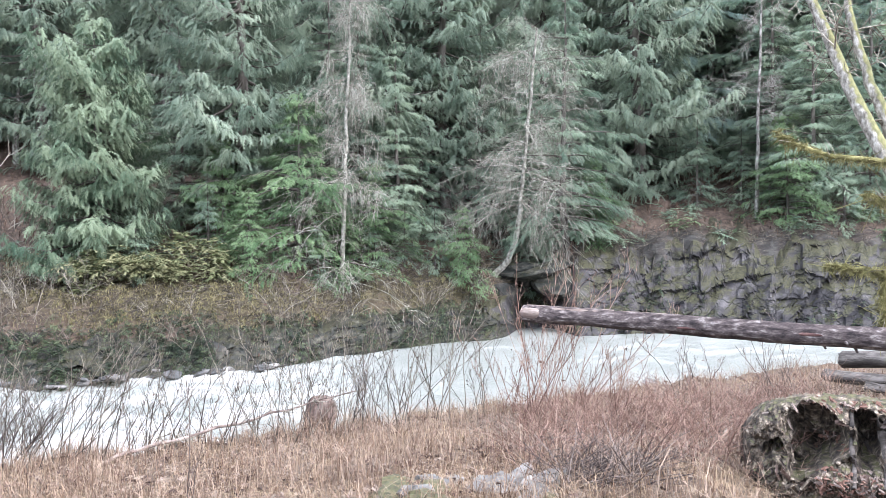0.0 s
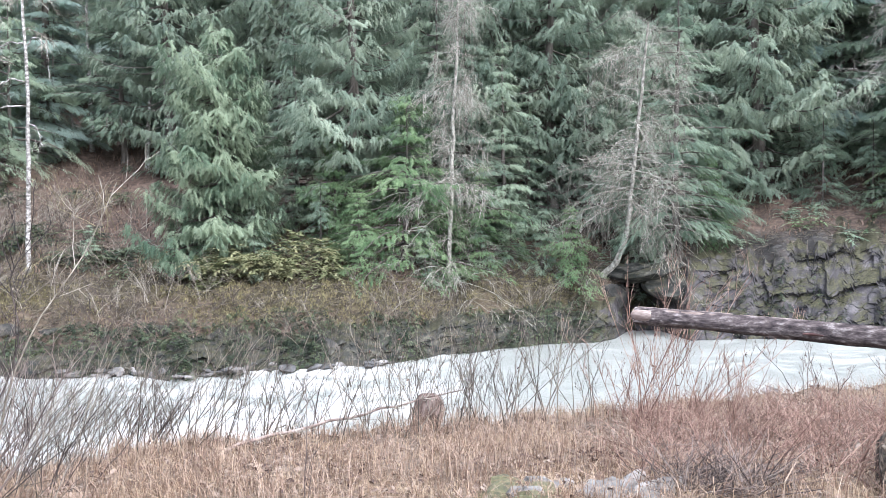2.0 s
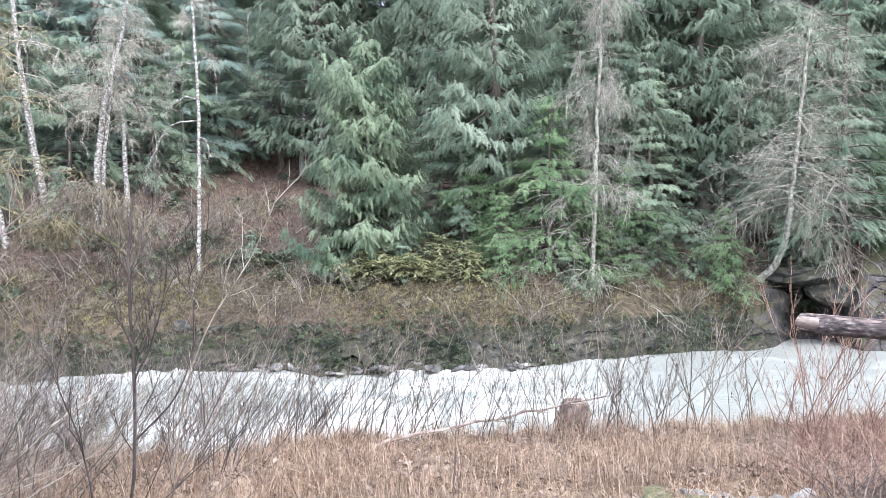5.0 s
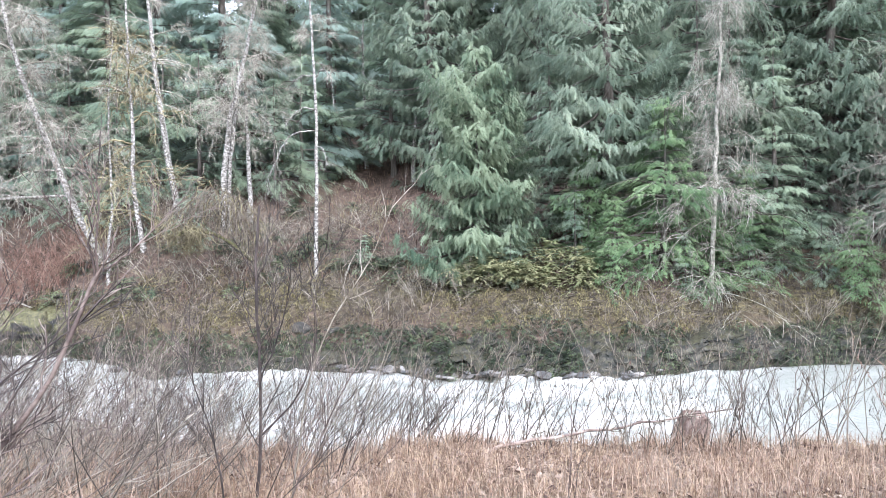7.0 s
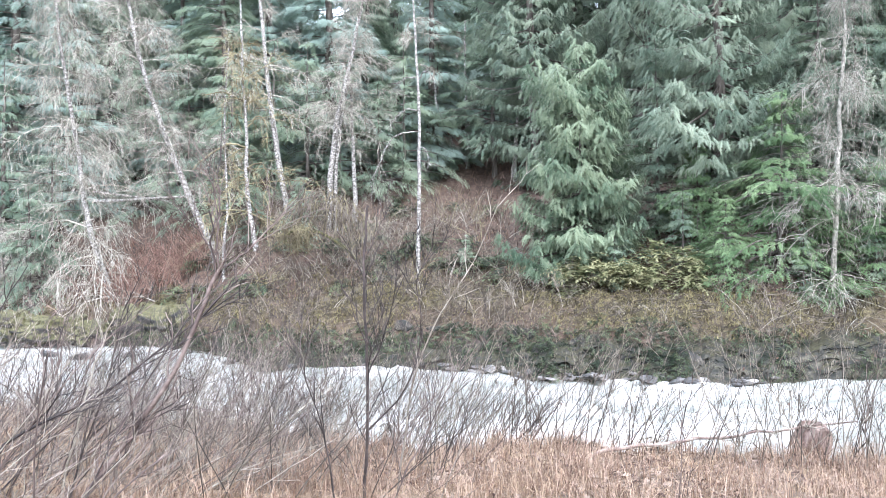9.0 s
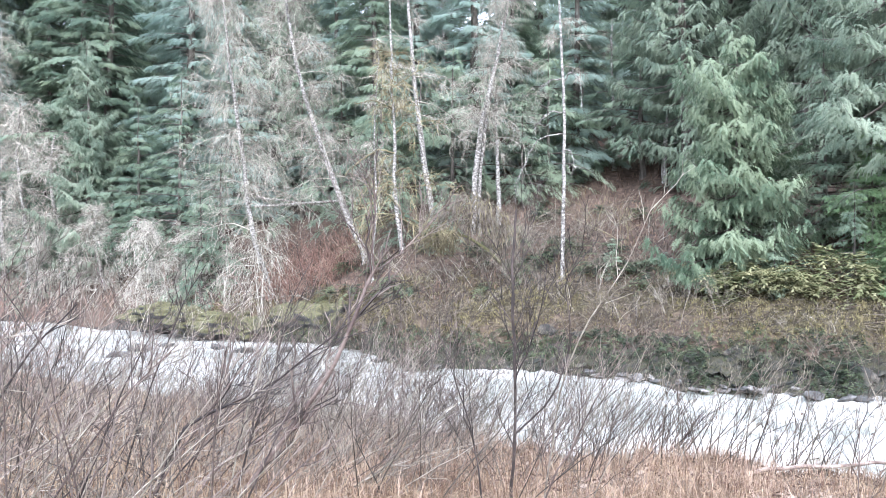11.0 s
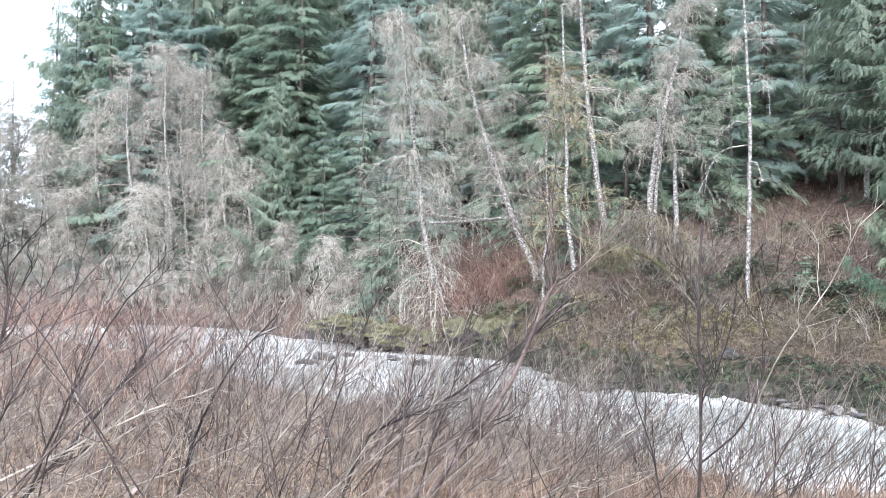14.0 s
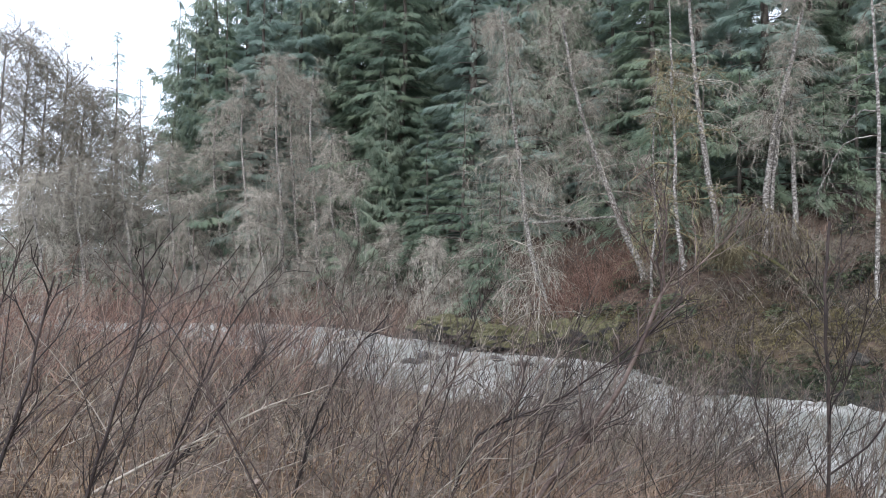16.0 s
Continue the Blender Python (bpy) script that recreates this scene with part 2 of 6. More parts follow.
DEADLEAF = mat("clinging_dead_leaves", [(0.03, 0.018, 0.015), (0.08, 0.045, 0.035), (0.17, 0.1, 0.075)], 2.0, 0.8, 0, 12, tint=0.5)


# ---- mesh helpers ----
def lattice(ix, iy, seed):
    h = (ix.astype(np.int64) * 374761393 + iy.astype(np.int64) * 668265263 + seed * 974711) & 0x7FFFFFFF
    h = ((h ^ (h >> 13)) * 1274126177) & 0x7FFFFFFF
    return ((h ^ (h >> 16)) & 0xFFFF) / 65535.0


def grain(x, y, seed=0):
    """Smooth value noise in -1..1."""
    x, y = np.asarray(x, float), np.asarray(y, float)
    ix, iy = np.floor(x), np.floor(y)
    fx, fy = x - ix, y - iy
    fx, fy = fx * fx * (3 - 2 * fx), fy * fy * (3 - 2 * fy)
    a, b, c, d = lattice(ix, iy, seed), lattice(ix + 1, iy, seed), lattice(ix, iy + 1, seed), lattice(ix + 1, iy + 1, seed)
    return 2 * ((a * (1 - fx) + b * fx) * (1 - fy) + (c * (1 - fx) + d * fx) * fy) - 1


def fbm(x, y, seed=0, octaves=4):
    total, amp = 0, 0.5
    for o in range(octaves):
        total, amp, x, y = total + amp * grain(x, y, seed + o), amp * 0.5, np.asarray(x) * 2.03, np.asarray(y) * 2.03
    return total


class Build:
    """Gathers vertices, faces and a tint for each vertex."""

    def __init__(self):
        self.v, self.f, self.t, self.n = [], [], [], 0

    def add(self, v, f, tint=0.5):
        v = np.asarray(v, float).reshape(-1, 3)
        self.v.append(v)
        self.f.append(np.asarray(f, int) + self.n)
        self.t.append(np.broadcast_to(np.asarray(tint, float), (len(v),)))
        self.n += len(v)
        return self

    def mesh(self, name, material, smooth=True):
        me = bpy.data.meshes.new(name)
        v = np.concatenate(self.v)
        sizes = np.concatenate([np.full(len(f), f.shape[1]) for f in self.f])
        idx = np.concatenate([f.ravel() for f in self.f])
        me.vertices.add(len(v))
        me.vertices.foreach_set("co", v.ravel())
        me.loops.add(len(idx))
        me.loops.foreach_set("vertex_index", idx)
        me.polygons.add(len(sizes))
        me.polygons.foreach_set("loop_start", np.concatenate([[0], np.cumsum(sizes)[:-1]]))
        me.attributes.new("tint", "FLOAT", "POINT").data.foreach_set("value", np.concatenate(self.t))
        me.polygons.foreach_set("use_smooth", np.full(len(sizes), smooth))
        me.materials.append(material)
        me.update(calc_edges=True)
        return me


def part(name, b, material, parent=None, label="", smooth=True, kind=""):
    ob = new(name, b.mesh(name, material, smooth))
    if parent:
        ob.parent = parent
    return tagged(ob, label, kind=kind)


def thing(name, label, category, group="", kind=""):
    return tagged(new(name), label, category, group, kind)


def tubes(P, R, sides=3, close=False):
    """Tubes along N lines of K points each, with a radius at each point."""
    P, R = np.asarray(P, float), np.asarray(R, float)
    N, K, _ = P.shape
    tan = np.gradient(P, axis=1)
    tan /= np.linalg.norm(tan, axis=2, keepdims=True) + 1e-9
    ref = np.where(np.abs(tan[:, :1, 2:3]) > 0.85, np.array([1.0, 0, 0]), np.array([0, 0, 1.0]))
    u = np.cross(tan, np.broadcast_to(ref, tan.shape))
    u /= np.linalg.norm(u, axis=2, keepdims=True) + 1e-9
    w = np.cross(tan, u)
    a = np.arange(sides) * 2 * np.pi / sides
    ring = u[:, :, None] * np.cos(a)[None, None, :, None] + w[:, :, None] * np.sin(a)[None, None, :, None]
    V = P[:, :, None] + ring * R[:, :, None, None]
    base = (np.arange(N)[:, None, None] * K + np.arange(K - 1)[None, :, None]) * sides
    j, k = np.arange(sides)[None, None, :], (np.arange(sides)[None, None, :] + 1) % sides
    F = np.stack([base + j, base + k, base + sides + k, base + sides + j], -1).reshape(-1, 4)
    return V.reshape(-1, 3), F


def bend(points, K, wobble=0.0, rng=None):
    """K points on a smooth line through the given ones."""
    p = np.asarray(points, float)
    s = np.linspace(0, len(p) - 1, K)
    i = np.clip(s.astype(int), 0, len(p) - 2)
    f = (s - i)[:, None]
    ext = np.vstack([2 * p[0] - p[1], p, 2 * p[-1] - p[-2]])
    a, b, c, d = ext[i], ext[i + 1], ext[i + 2], ext[i + 3]
    q = 0.5 * (2 * b + (c - a) * f + (2 * a - 5 * b + 4 * c - d) * f ** 2 + (3 * b - a - 3 * c + d) * f ** 3)
    if wobble:
        j = rng.normal(0, wobble, (K, 3))
        j[0] = 0
        q = q + j
    return q


# ---- the lie of the land: by bearing (degrees to the left of straight ahead) and distance ----
NEAR_EDGE = [(-179, 900), (-90, 400), (-75, 120), (-60, 45), (-45, 31), (-27, 25), (-20, 22.3), (-13.6, 19.7), (-5, 17.8), (0, 17), (10, 15.7), (20, 15.6), (30, 15.3), (37, 15.1),
             (44, 16), (50, 17.6), (58, 18.4), (63, 20.2), (70, 22.8), (75, 26), (80, 31.5), (85, 38), (90, 45), (95, 49), (105, 80), (120, 400), (179, 900)]
FAR_EDGE = [(-179, 950), (-90, 450), (-75, 135), (-60, 55), (-45, 38), (-28, 33.2), (-17, 32.9), (-10.2, 31.0), (-9.0, 32.6), (-7.6, 33.9), (-6.0, 33.4), (-4.9, 30.6), (-3.6, 29.5), (0, 28.7), (8, 25.7), (14, 23.6), (22, 23.2), (29, 23.1), (34, 24.5), (44, 25.5),
            (49.5, 25.6), (51.5, 29), (57, 32.8), (61, 33.6), (67, 37.6), (72, 41), (75, 46), (82, 50.5), (88, 52), (92, 53), (100, 70), (105, 100), (120, 450), (179, 950)]
BANK_H = [(-90, 2), (-40, 3.6), (-28, 3.8), (-16, 3.9), (-9, 3.0), (-4, 2.5), (8, 2.3), (16, 2.6), (25, 2.8), (40, 2.6), (48, 2.2), (52, 1.9), (60, 1.7), (66, 1.0), (75, 0.8), (95, 0.8), (179, 0.8)]
BANK_W = [(-90, 4), (-30, 3), (-9, 2.6), (0, 3.5), (14, 5), (25, 6), (40, 6), (48, 5), (52, 2.5), (60, 3.5), (66, 4), (75, 5), (179, 6)]
HILL = [(-120, 0.05), (-90, 0.2), (-60, 0.42), (-10, 0.44), (20, 0.4), (60, 0.4), (70, 0.36), (78, 0.25), (85, 0.08), (92, 0.02), (179, 0.0)]


def by(table, az):
    return np.interp(az, [a for a, _ in table], [b for _, b in table])


def edges(az):
    rn, rf = by(NEAR_EDGE, az), by(FAR_EDGE, az)
    az = np.asarray(az, float)
    return rn + 0.5 * grain(az * 0.7, 0 * az, 5) + 0.25 * grain(az * 2.1, 0 * az, 6), rf + 0.4 * grain(az * 0.8, 0 * az, 7) + 0.25 * grain(az * 2.3, 0 * az, 8)


def land(az, r):
    az, r = np.broadcast_arrays(np.asarray(az, float), np.asarray(r, float))
    rn, rf = edges(az)
    x, y = -r * np.sin(np.radians(az)), r * np.cos(np.radians(az))
    q = np.clip(1 - r / rn, 0, 1)
    near = 0.22 + 2.4 * q ** 1.05 + np.clip(r / 3, 0, 1) * (0.12 * fbm(x * 0.5, y * 0.5, 20) + 0.05 * fbm(x * 2.2, y * 2.2, 21))
    near = near - 0.75 * np.clip(1 - (rn - r) / 0.5, 0, 1) ** 2
    near = near - 0.8 * np.exp(-((az + 29) / 6.0) ** 2 - ((r - 8.0) / 1.7) ** 2)
    s = r - rf
    H, W, m = by(BANK_H, az), by(BANK_W, az), by(HILL, az)
    k = np.clip(s / W, 0, 1)
    far = -0.5 + (H + 0.5) * (1 - (1 - k) ** 1.6) + m * np.clip(s - W, 0, 110) + 0.02 * np.clip(s - 110, 0, 500)
    rough = np.clip(s / 1.5, 0, 1)
    far = far + rough * (0.5 * fbm(x * 0.25, y * 0.25, 30) + 0.45 * fbm(x * 0.8, y * 0.8, 31, 3) + 0.12 * fbm(x * 3, y * 3, 32, 3))
    bed = -0.7 + 0 * r
    return np.where(r < rn, near, np.where(r > rf, far, bed))


def at(az, r, z=None, up=0.0):
    a = radians(az)
    return Vector((-r * math.sin(a), r * math.cos(a), (float(land(az, r)) if z is None else z) + up))


# ---- ground ----
def make_ground():
    az = np.concatenate([np.arange(-180, -46, 4.0), np.arange(-44, 106, 0.5), np.arange(106, 178, 4.0)])
    rn, rf = edges(az)
    f1 = np.linspace(0.02, 0.97, 70)
    m0 = np.minimum(rn, 26.0)
    rows = [m0 * f for f in f1] + [0.97 * m0 * ((rn - 0.25) / (0.97 * m0)) ** q for q in (0.15, 0.3, 0.45, 0.6, 0.75, 0.9)] + [rn - 0.25, rn - 0.02, rn + 0.15] + [rn + (rf - rn) * f for f in (0.25, 0.5, 0.75)] + [rf - 0.1]
    rows += [rf + s for s in list(np.arange(0.05, 14, 0.25)) + list(np.arange(14, 40, 0.9)) + [44, 50, 58, 70, 85, 110, 160, 300, 700, 1500, 3500]]
    r = np.stack(rows)
    A = np.broadcast_to(az, r.shape)
    z = land(A, r)
    v = np.stack([-r * np.sin(np.radians(A)), r * np.cos(np.radians(A)), z], -1)
    m, n = r.shape
    i, j = np.meshgrid(np.arange(m - 1), np.arange(n), indexing="ij")
    f = np.stack([i * n + j, i * n + (j + 1) % n, (i + 1) * n + (j + 1) % n, (i + 1) * n + j], -1).reshape(-1, 4)[:, ::-1]
    b = Build().add(v, f, 0.5)
    b.add([at(0, 0.001)], np.zeros((0, 3), int))
    c = m * n
    b.f.append(np.stack([np.full(n, c), np.arange(n), (np.arange(n) + 1) % n], -1))
    ob = part("ground", b, GROUND)
    me = ob.data
    s = (r - rf).ravel()
    a = A.ravel()
    x, y = v[..., 0].ravel(), v[..., 1].ravel()
    W = by(BANK_W, a)
    far = np.clip(s / 0.5, 0, 1)
    n1 = fbm(x * 0.35, y * 0.35, 40)
    cliff = np.clip((-7 - a) / 4, 0, 1) * far * np.clip((W + 1.5 - s) / 1.5, 0, 1)
    lowrock = far * np.clip((W * 0.36 + 1.0 * n1 - s) / 0.6, 0, 1)
    rock = np.clip(np.maximum(cliff, lowrock) + 0.15 * n1, 0, 1) * far
    moss = far * np.clip(1.0 - np.abs(s - W * 0.72) / (W * 0.5 + 0.2) + 0.8 * n1, 0, 1) * np.clip((a + 6) / 4, 0, 1) * (1 - np.clip((a - 64) / 8, 0, 1))
    hill = far
    for nm, val in (("rock", rock), ("moss", moss), ("hill", hill)):
        me.attributes.new(nm, "FLOAT", "POINT").data.foreach_set("value", np.append(val, 0.0))
    tagged(ob, "brown leaf-littered river banks with moss, rock and a wooded hillside", "ground", kind="structure")


def ground_material():
    m = bpy.data.materials.new("river_bank_ground")
    m.use_nodes = True
    n, l = m.node_tree.nodes, m.node_tree.links
    b = n["Principled BSDF"]
    b.inputs["Roughness"].default_value, b.inputs["Specular IOR Level"].default_value = 0.9, 0.2
    tc = n.new("ShaderNodeTexCoord")
    mp = n.new("ShaderNodeMapping")
    mp.inputs["Scale"].default_value = (1, 1, 2.6)
    l.new(tc.outputs["Object"], mp.inputs["Vector"])

    def noisy(scale, cols, detail=8.0):
        t, r = n.new("ShaderNodeTexNoise"), n.new("ShaderNodeValToRGB")
        t.inputs["Scale"].default_value, t.inputs["Detail"].default_value, t.inputs["Roughness"].default_value = scale, detail, 0.65
        l.new(mp.outputs[0], t.inputs["Vector"])
        e = r.color_ramp.elements
        while len(e) < len(cols):
            e.new(0.5)
        for i, c in enumerate(cols):
            e[i].position, e[i].color = 0.3 + 0.4 * i / (len(cols) - 1), (*c, 1)
        l.new(t.outputs[0], r.inputs[0])
        return t.outputs[0], r.outputs[0]

    h0, litter = noisy(5.0, [(0.035, 0.025, 0.018), (0.10, 0.072, 0.052), (0.21, 0.162, 0.122)])
    h1, red = noisy(4.0, [(0.026, 0.018, 0.013), (0.07, 0.048, 0.036), (0.145, 0.102, 0.078)])
    h2, moss = noisy(3.0, [(0.010, 0.008, 0.005), (0.037, 0.03, 0.017), (0.068, 0.057, 0.03), (0.14, 0.12, 0.065)])
    h3, rock = noisy(2.2, [(0.010, 0.010, 0.009), (0.03, 0.028, 0.025), (0.085, 0.08, 0.07)])

    def mix(a, c, name):
        att, q, nz = n.new("ShaderNodeAttribute"), n.new("ShaderNodeMix"), n.new("ShaderNodeTexNoise")
        att.attribute_name = name
        nz.inputs["Scale"].default_value, nz.inputs["Detail"].default_value = 1.6, 6
        l.new(tc.outputs["Object"], nz.inputs["Vector"])
        k1, k2 = n.new("ShaderNodeMath"), n.new("ShaderNodeMath")
        k1.operation, k1.inputs[1].default_value = "SUBTRACT", 0.5
        l.new(nz.outputs[0], k1.inputs[0])
        k2.operation, k2.inputs[1].default_value, k2.use_clamp = "MULTIPLY_ADD", 1.6, True
        l.new(k1.outputs[0], k2.inputs[0])
        l.new(att.outputs["Fac"], k2.inputs[2])
        k3 = n.new("ShaderNodeMath")
        k3.operation = "MULTIPLY"
        l.new(k2.outputs[0], k3.inputs[0])
        k4 = n.new("ShaderNodeMath")
        k4.operation, k4.inputs[1].default_value, k4.use_clamp = "MULTIPLY", 3.0, True
        l.new(att.outputs["Fac"], k4.inputs[0])
        l.new(k4.outputs[0], k3.inputs[1])
        q.data_type = "RGBA"
        l.new(k3.outputs[0], q.inputs[0])
        l.new(a, q.inputs[6])
        l.new(c, q.inputs[7])
        return q.outputs[2]

    col = mix(mix(mix(litter, red, "hill"), rock, "rock"), moss, "moss")
    l.new(col, b.inputs["Base Color"])
    bp = n.new("ShaderNodeBump")
    bp.inputs["Strength"].default_value, bp.inputs["Distance"].default_value = 0.9, 0.06
    l.new(h3, bp.inputs["Height"])
    l.new(bp.outputs[0], b.inputs["Normal"])
    return m


GROUND = ground_material()
make_ground()


# ---- river ----
def water_material():
    m = bpy.data.materials.new("milky_river_water")
    m.use_nodes = True
    n, l = m.node_tree.nodes, m.node_tree.links
    b = n["Principled BSDF"]
    b.inputs["IOR"].default_value = 1.33
    at1, uv, mp = n.new("ShaderNodeAttribute"), n.new("ShaderNodeAttribute"), n.new("ShaderNodeMapping")
    at1.attribute_name, uv.attribute_name = "foam", "flow"
    mp.inputs["Scale"].default_value = (0.35, 1.0, 1.0)
    l.new(uv.outputs["Vector"], mp.inputs["Vector"])
    t1, t2 = n.new("ShaderNodeTexNoise"), n.new("ShaderNodeTexNoise")
    t1.inputs["Scale"].default_value, t1.inputs["Detail"].default_value, t1.inputs["Roughness"].default_value, t1.inputs["Distortion"].default_value = 1.6, 8, 0.7, 0.6
    t2.inputs["Scale"].default_value, t2.inputs["Detail"].default_value = 8.0, 7
    for t in (t1, t2):
        l.new(mp.outputs[0], t.inputs["Vector"])
    s = n.new("ShaderNodeMath")
    s.operation = "ADD"
    l.new(t1.outputs[0], s.inputs[0])
    l.new(at1.outputs["Fac"], s.inputs[1])
    ramp = n.new("ShaderNodeValToRGB")
    ramp.color_ramp.elements[0].position, ramp.color_ramp.elements[0].color = 0.52, (0, 0, 0, 1)
    ramp.color_ramp.elements[1].position, ramp.color_ramp.elements[1].color = 0.85, (1, 1, 1, 1)
    t3, s3 = n.new("ShaderNodeTexNoise"), n.new("ShaderNodeMath")
    t3.inputs["Scale"].default_value, t3.inputs["Detail"].default_value, t3.inputs["Roughness"].default_value = 4.5, 7, 0.7
    l.new(mp.outputs[0], t3.inputs["Vector"])
    s3.operation, s3.inputs[1].default_value = "MULTIPLY_ADD", 0.55
    l.new(t3.outputs[0], s3.inputs[0])
    l.new(s.outputs[0], s3.inputs[2])
    s4 = n.new("ShaderNodeMath")
    s4.operation, s4.inputs[1].default_value = "SUBTRACT", 0.275
    l.new(s3.outputs[0], s4.inputs[0])
    l.new(s4.outputs[0], ramp.inputs[0])
    col = n.new("ShaderNodeMix")
    col.data_type = "RGBA"
    col.inputs[6].default_value, col.inputs[7].default_value = (0.185, 0.193, 0.172, 1), (0.365, 0.365, 0.338, 1)
    l.new(ramp.outputs[0], col.inputs[0])
    l.new(col.outputs[2], b.inputs["Base Color"])
    rg = n.new("ShaderNodeMapRange")
    rg.inputs["To Min"].default_value, rg.inputs["To Max"].default_value = 0.34, 0.8
    l.new(ramp.outputs[0], rg.inputs[0])
    l.new(rg.outputs[0], b.inputs["Roughness"])
    bp = n.new("ShaderNodeBump")
    bp.inputs["Strength"].default_value, bp.inputs["Distance"].default_value = 0.85, 0.08
    l.new(t2.outputs[0], bp.inputs["Height"])
    l.new(bp.outputs[0], b.inputs["Normal"])
    return m


def make_river():
    az = np.concatenate([np.arange(-86, -45, 3.0), np.arange(-44, 104, 0.3), np.arange(105, 118, 3.0)])
    rn, rf = edges(az)
    k = np.linspace(0, 1, 70)[:, None]
    r = (rn - 0.45) + (rf - rn + 1.0) * k
    A = np.broadcast_to(az, r.shape)
    along = np.cumsum(np.radians(np.gradient(az)) * 0.5 * (rn + rf))
    U, V = np.broadcast_to(along, r.shape), r - rn
    wild = np.clip((A - 2) / 14, 0, 1) * (1 - 0.5 * np.clip((A - 60) / 25, 0, 1)) + 0.5 * np.clip((-10 - A) / 6, 0, 1) * np.clip(1 - np.abs(k - 0.62) / 0.3, 0, 1)
    edge = np.clip(k / 0.08, 0, 1) * np.clip((1 - k) / 0.08, 0, 1)
    z = edge * (0.014 * fbm(U * 0.9 + 3 * fbm(U * 0.25, V * 0.3, 58), V * 1.1 + 1.5 * fbm(U * 0.3, V * 0.4, 59), 50) + wild * (0.17 * fbm(U * 0.35, V * 1.1, 51, 3) + 0.12 * fbm(U * 1.2, V * 2.6, 52, 4)))
    v = np.stack([-r * np.sin(np.radians(A)), r * np.cos(np.radians(A)), z], -1)
    m, n = r.shape
    i, j = np.meshgrid(np.arange(m - 1), np.arange(n - 1), indexing="ij")
    f = np.stack([i * n + j, i * n + j + 1, (i + 1) * n + j + 1, (i + 1) * n + j], -1).reshape(-1, 4)[:, ::-1]
    ob = part("river_water", Build().add(v, f), water_material())
    foam = 0.03 - 0.03 * wild + 0.17 * np.clip(wild - np.clip((A - 25) / 12, 0, 1), 0, 1) + 2.4 * z + 0.1 * np.clip((A - 45) / 10, 0, 1) + 0.42 * wild * np.clip((A - 25) / 12, 0, 1) * fbm(U * 0.9, V * 1.9, 57, 5)
    ob.data.attributes.new("foam", "FLOAT", "POINT").data.foreach_set("value", foam.ravel())
    ob.data.attributes.new("flow", "FLOAT_VECTOR", "POINT").data.foreach_set("vector", np.stack([U, V, 0 * U], -1).ravel())
    tagged(ob, "milky grey-white river water with foaming rapids", "water", kind="structure")


make_river()


# ---- conifers ----
def spray_shape(kind, rng):
    """A flat frond along +x, of unit length: a rib with overlapping leaflets on both sides. Cedar fronds hang over at the tip."""
    v, f = [], []
    n, hang = (5, 0.62) if kind == "cedar" else (5, 0.24)
    for i in range(n):
        x = 0.04 + 0.84 * i / (n - 1)
        for side in (-1, 1):
            if kind == "cedar":
                ln, wd, fw = 0.30 * (1.0 - 0.72 * x) * min(1, 0.55 + 3 * x) * rng.uniform(0.7, 1.3), 0.095, 0.15
            else:
                ln, wd, fw = 0.37 * (1.04 - 0.85 * x) * min(1, 0.5 + 4 * x) * rng.uniform(0.72, 1.25), 0.068, 0.13
            k, z, x2 = len(v), -hang * x * x, x + fw * rng.uniform(0.6, 1.2)
            v += [(x - wd, 0, -hang * (x - wd) ** 2), (x + wd, 0, -hang * (x + wd) ** 2), (x2, side * ln, -hang * x2 * x2 - 0.03 - 0.3 * ln * rng.random())]
            f.append((k, k + 1, k + 2) if side > 0 else (k + 1, k, k + 2))
    k = len(v)
    v += [(0.82, -0.05, -hang * 0.67), (0.82, 0.05, -hang * 0.67), (1.02, 0, -hang * 1.04)]
    f.append((k, k + 1, k + 2))
    return np.array(v), np.array(f)


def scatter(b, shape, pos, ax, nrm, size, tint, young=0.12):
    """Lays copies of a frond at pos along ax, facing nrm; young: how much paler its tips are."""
    v, f = shape
    ax = ax / (np.linalg.norm(ax, axis=1, keepdims=True) + 1e-9)
    y = np.cross(nrm, ax)
    y /= np.linalg.norm(y, axis=1, keepdims=True) + 1e-9
    z = np.cross(ax, y)
    M = np.stack([ax, y, z], 1)
    V = pos[:, None] + size[:, None, None] * np.einsum("vk,nkj->nvj", v, M)
    F = f[None] + (np.arange(len(pos)) * len(v))[:, None, None]
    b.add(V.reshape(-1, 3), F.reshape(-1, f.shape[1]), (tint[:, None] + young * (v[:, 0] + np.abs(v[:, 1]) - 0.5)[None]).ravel())


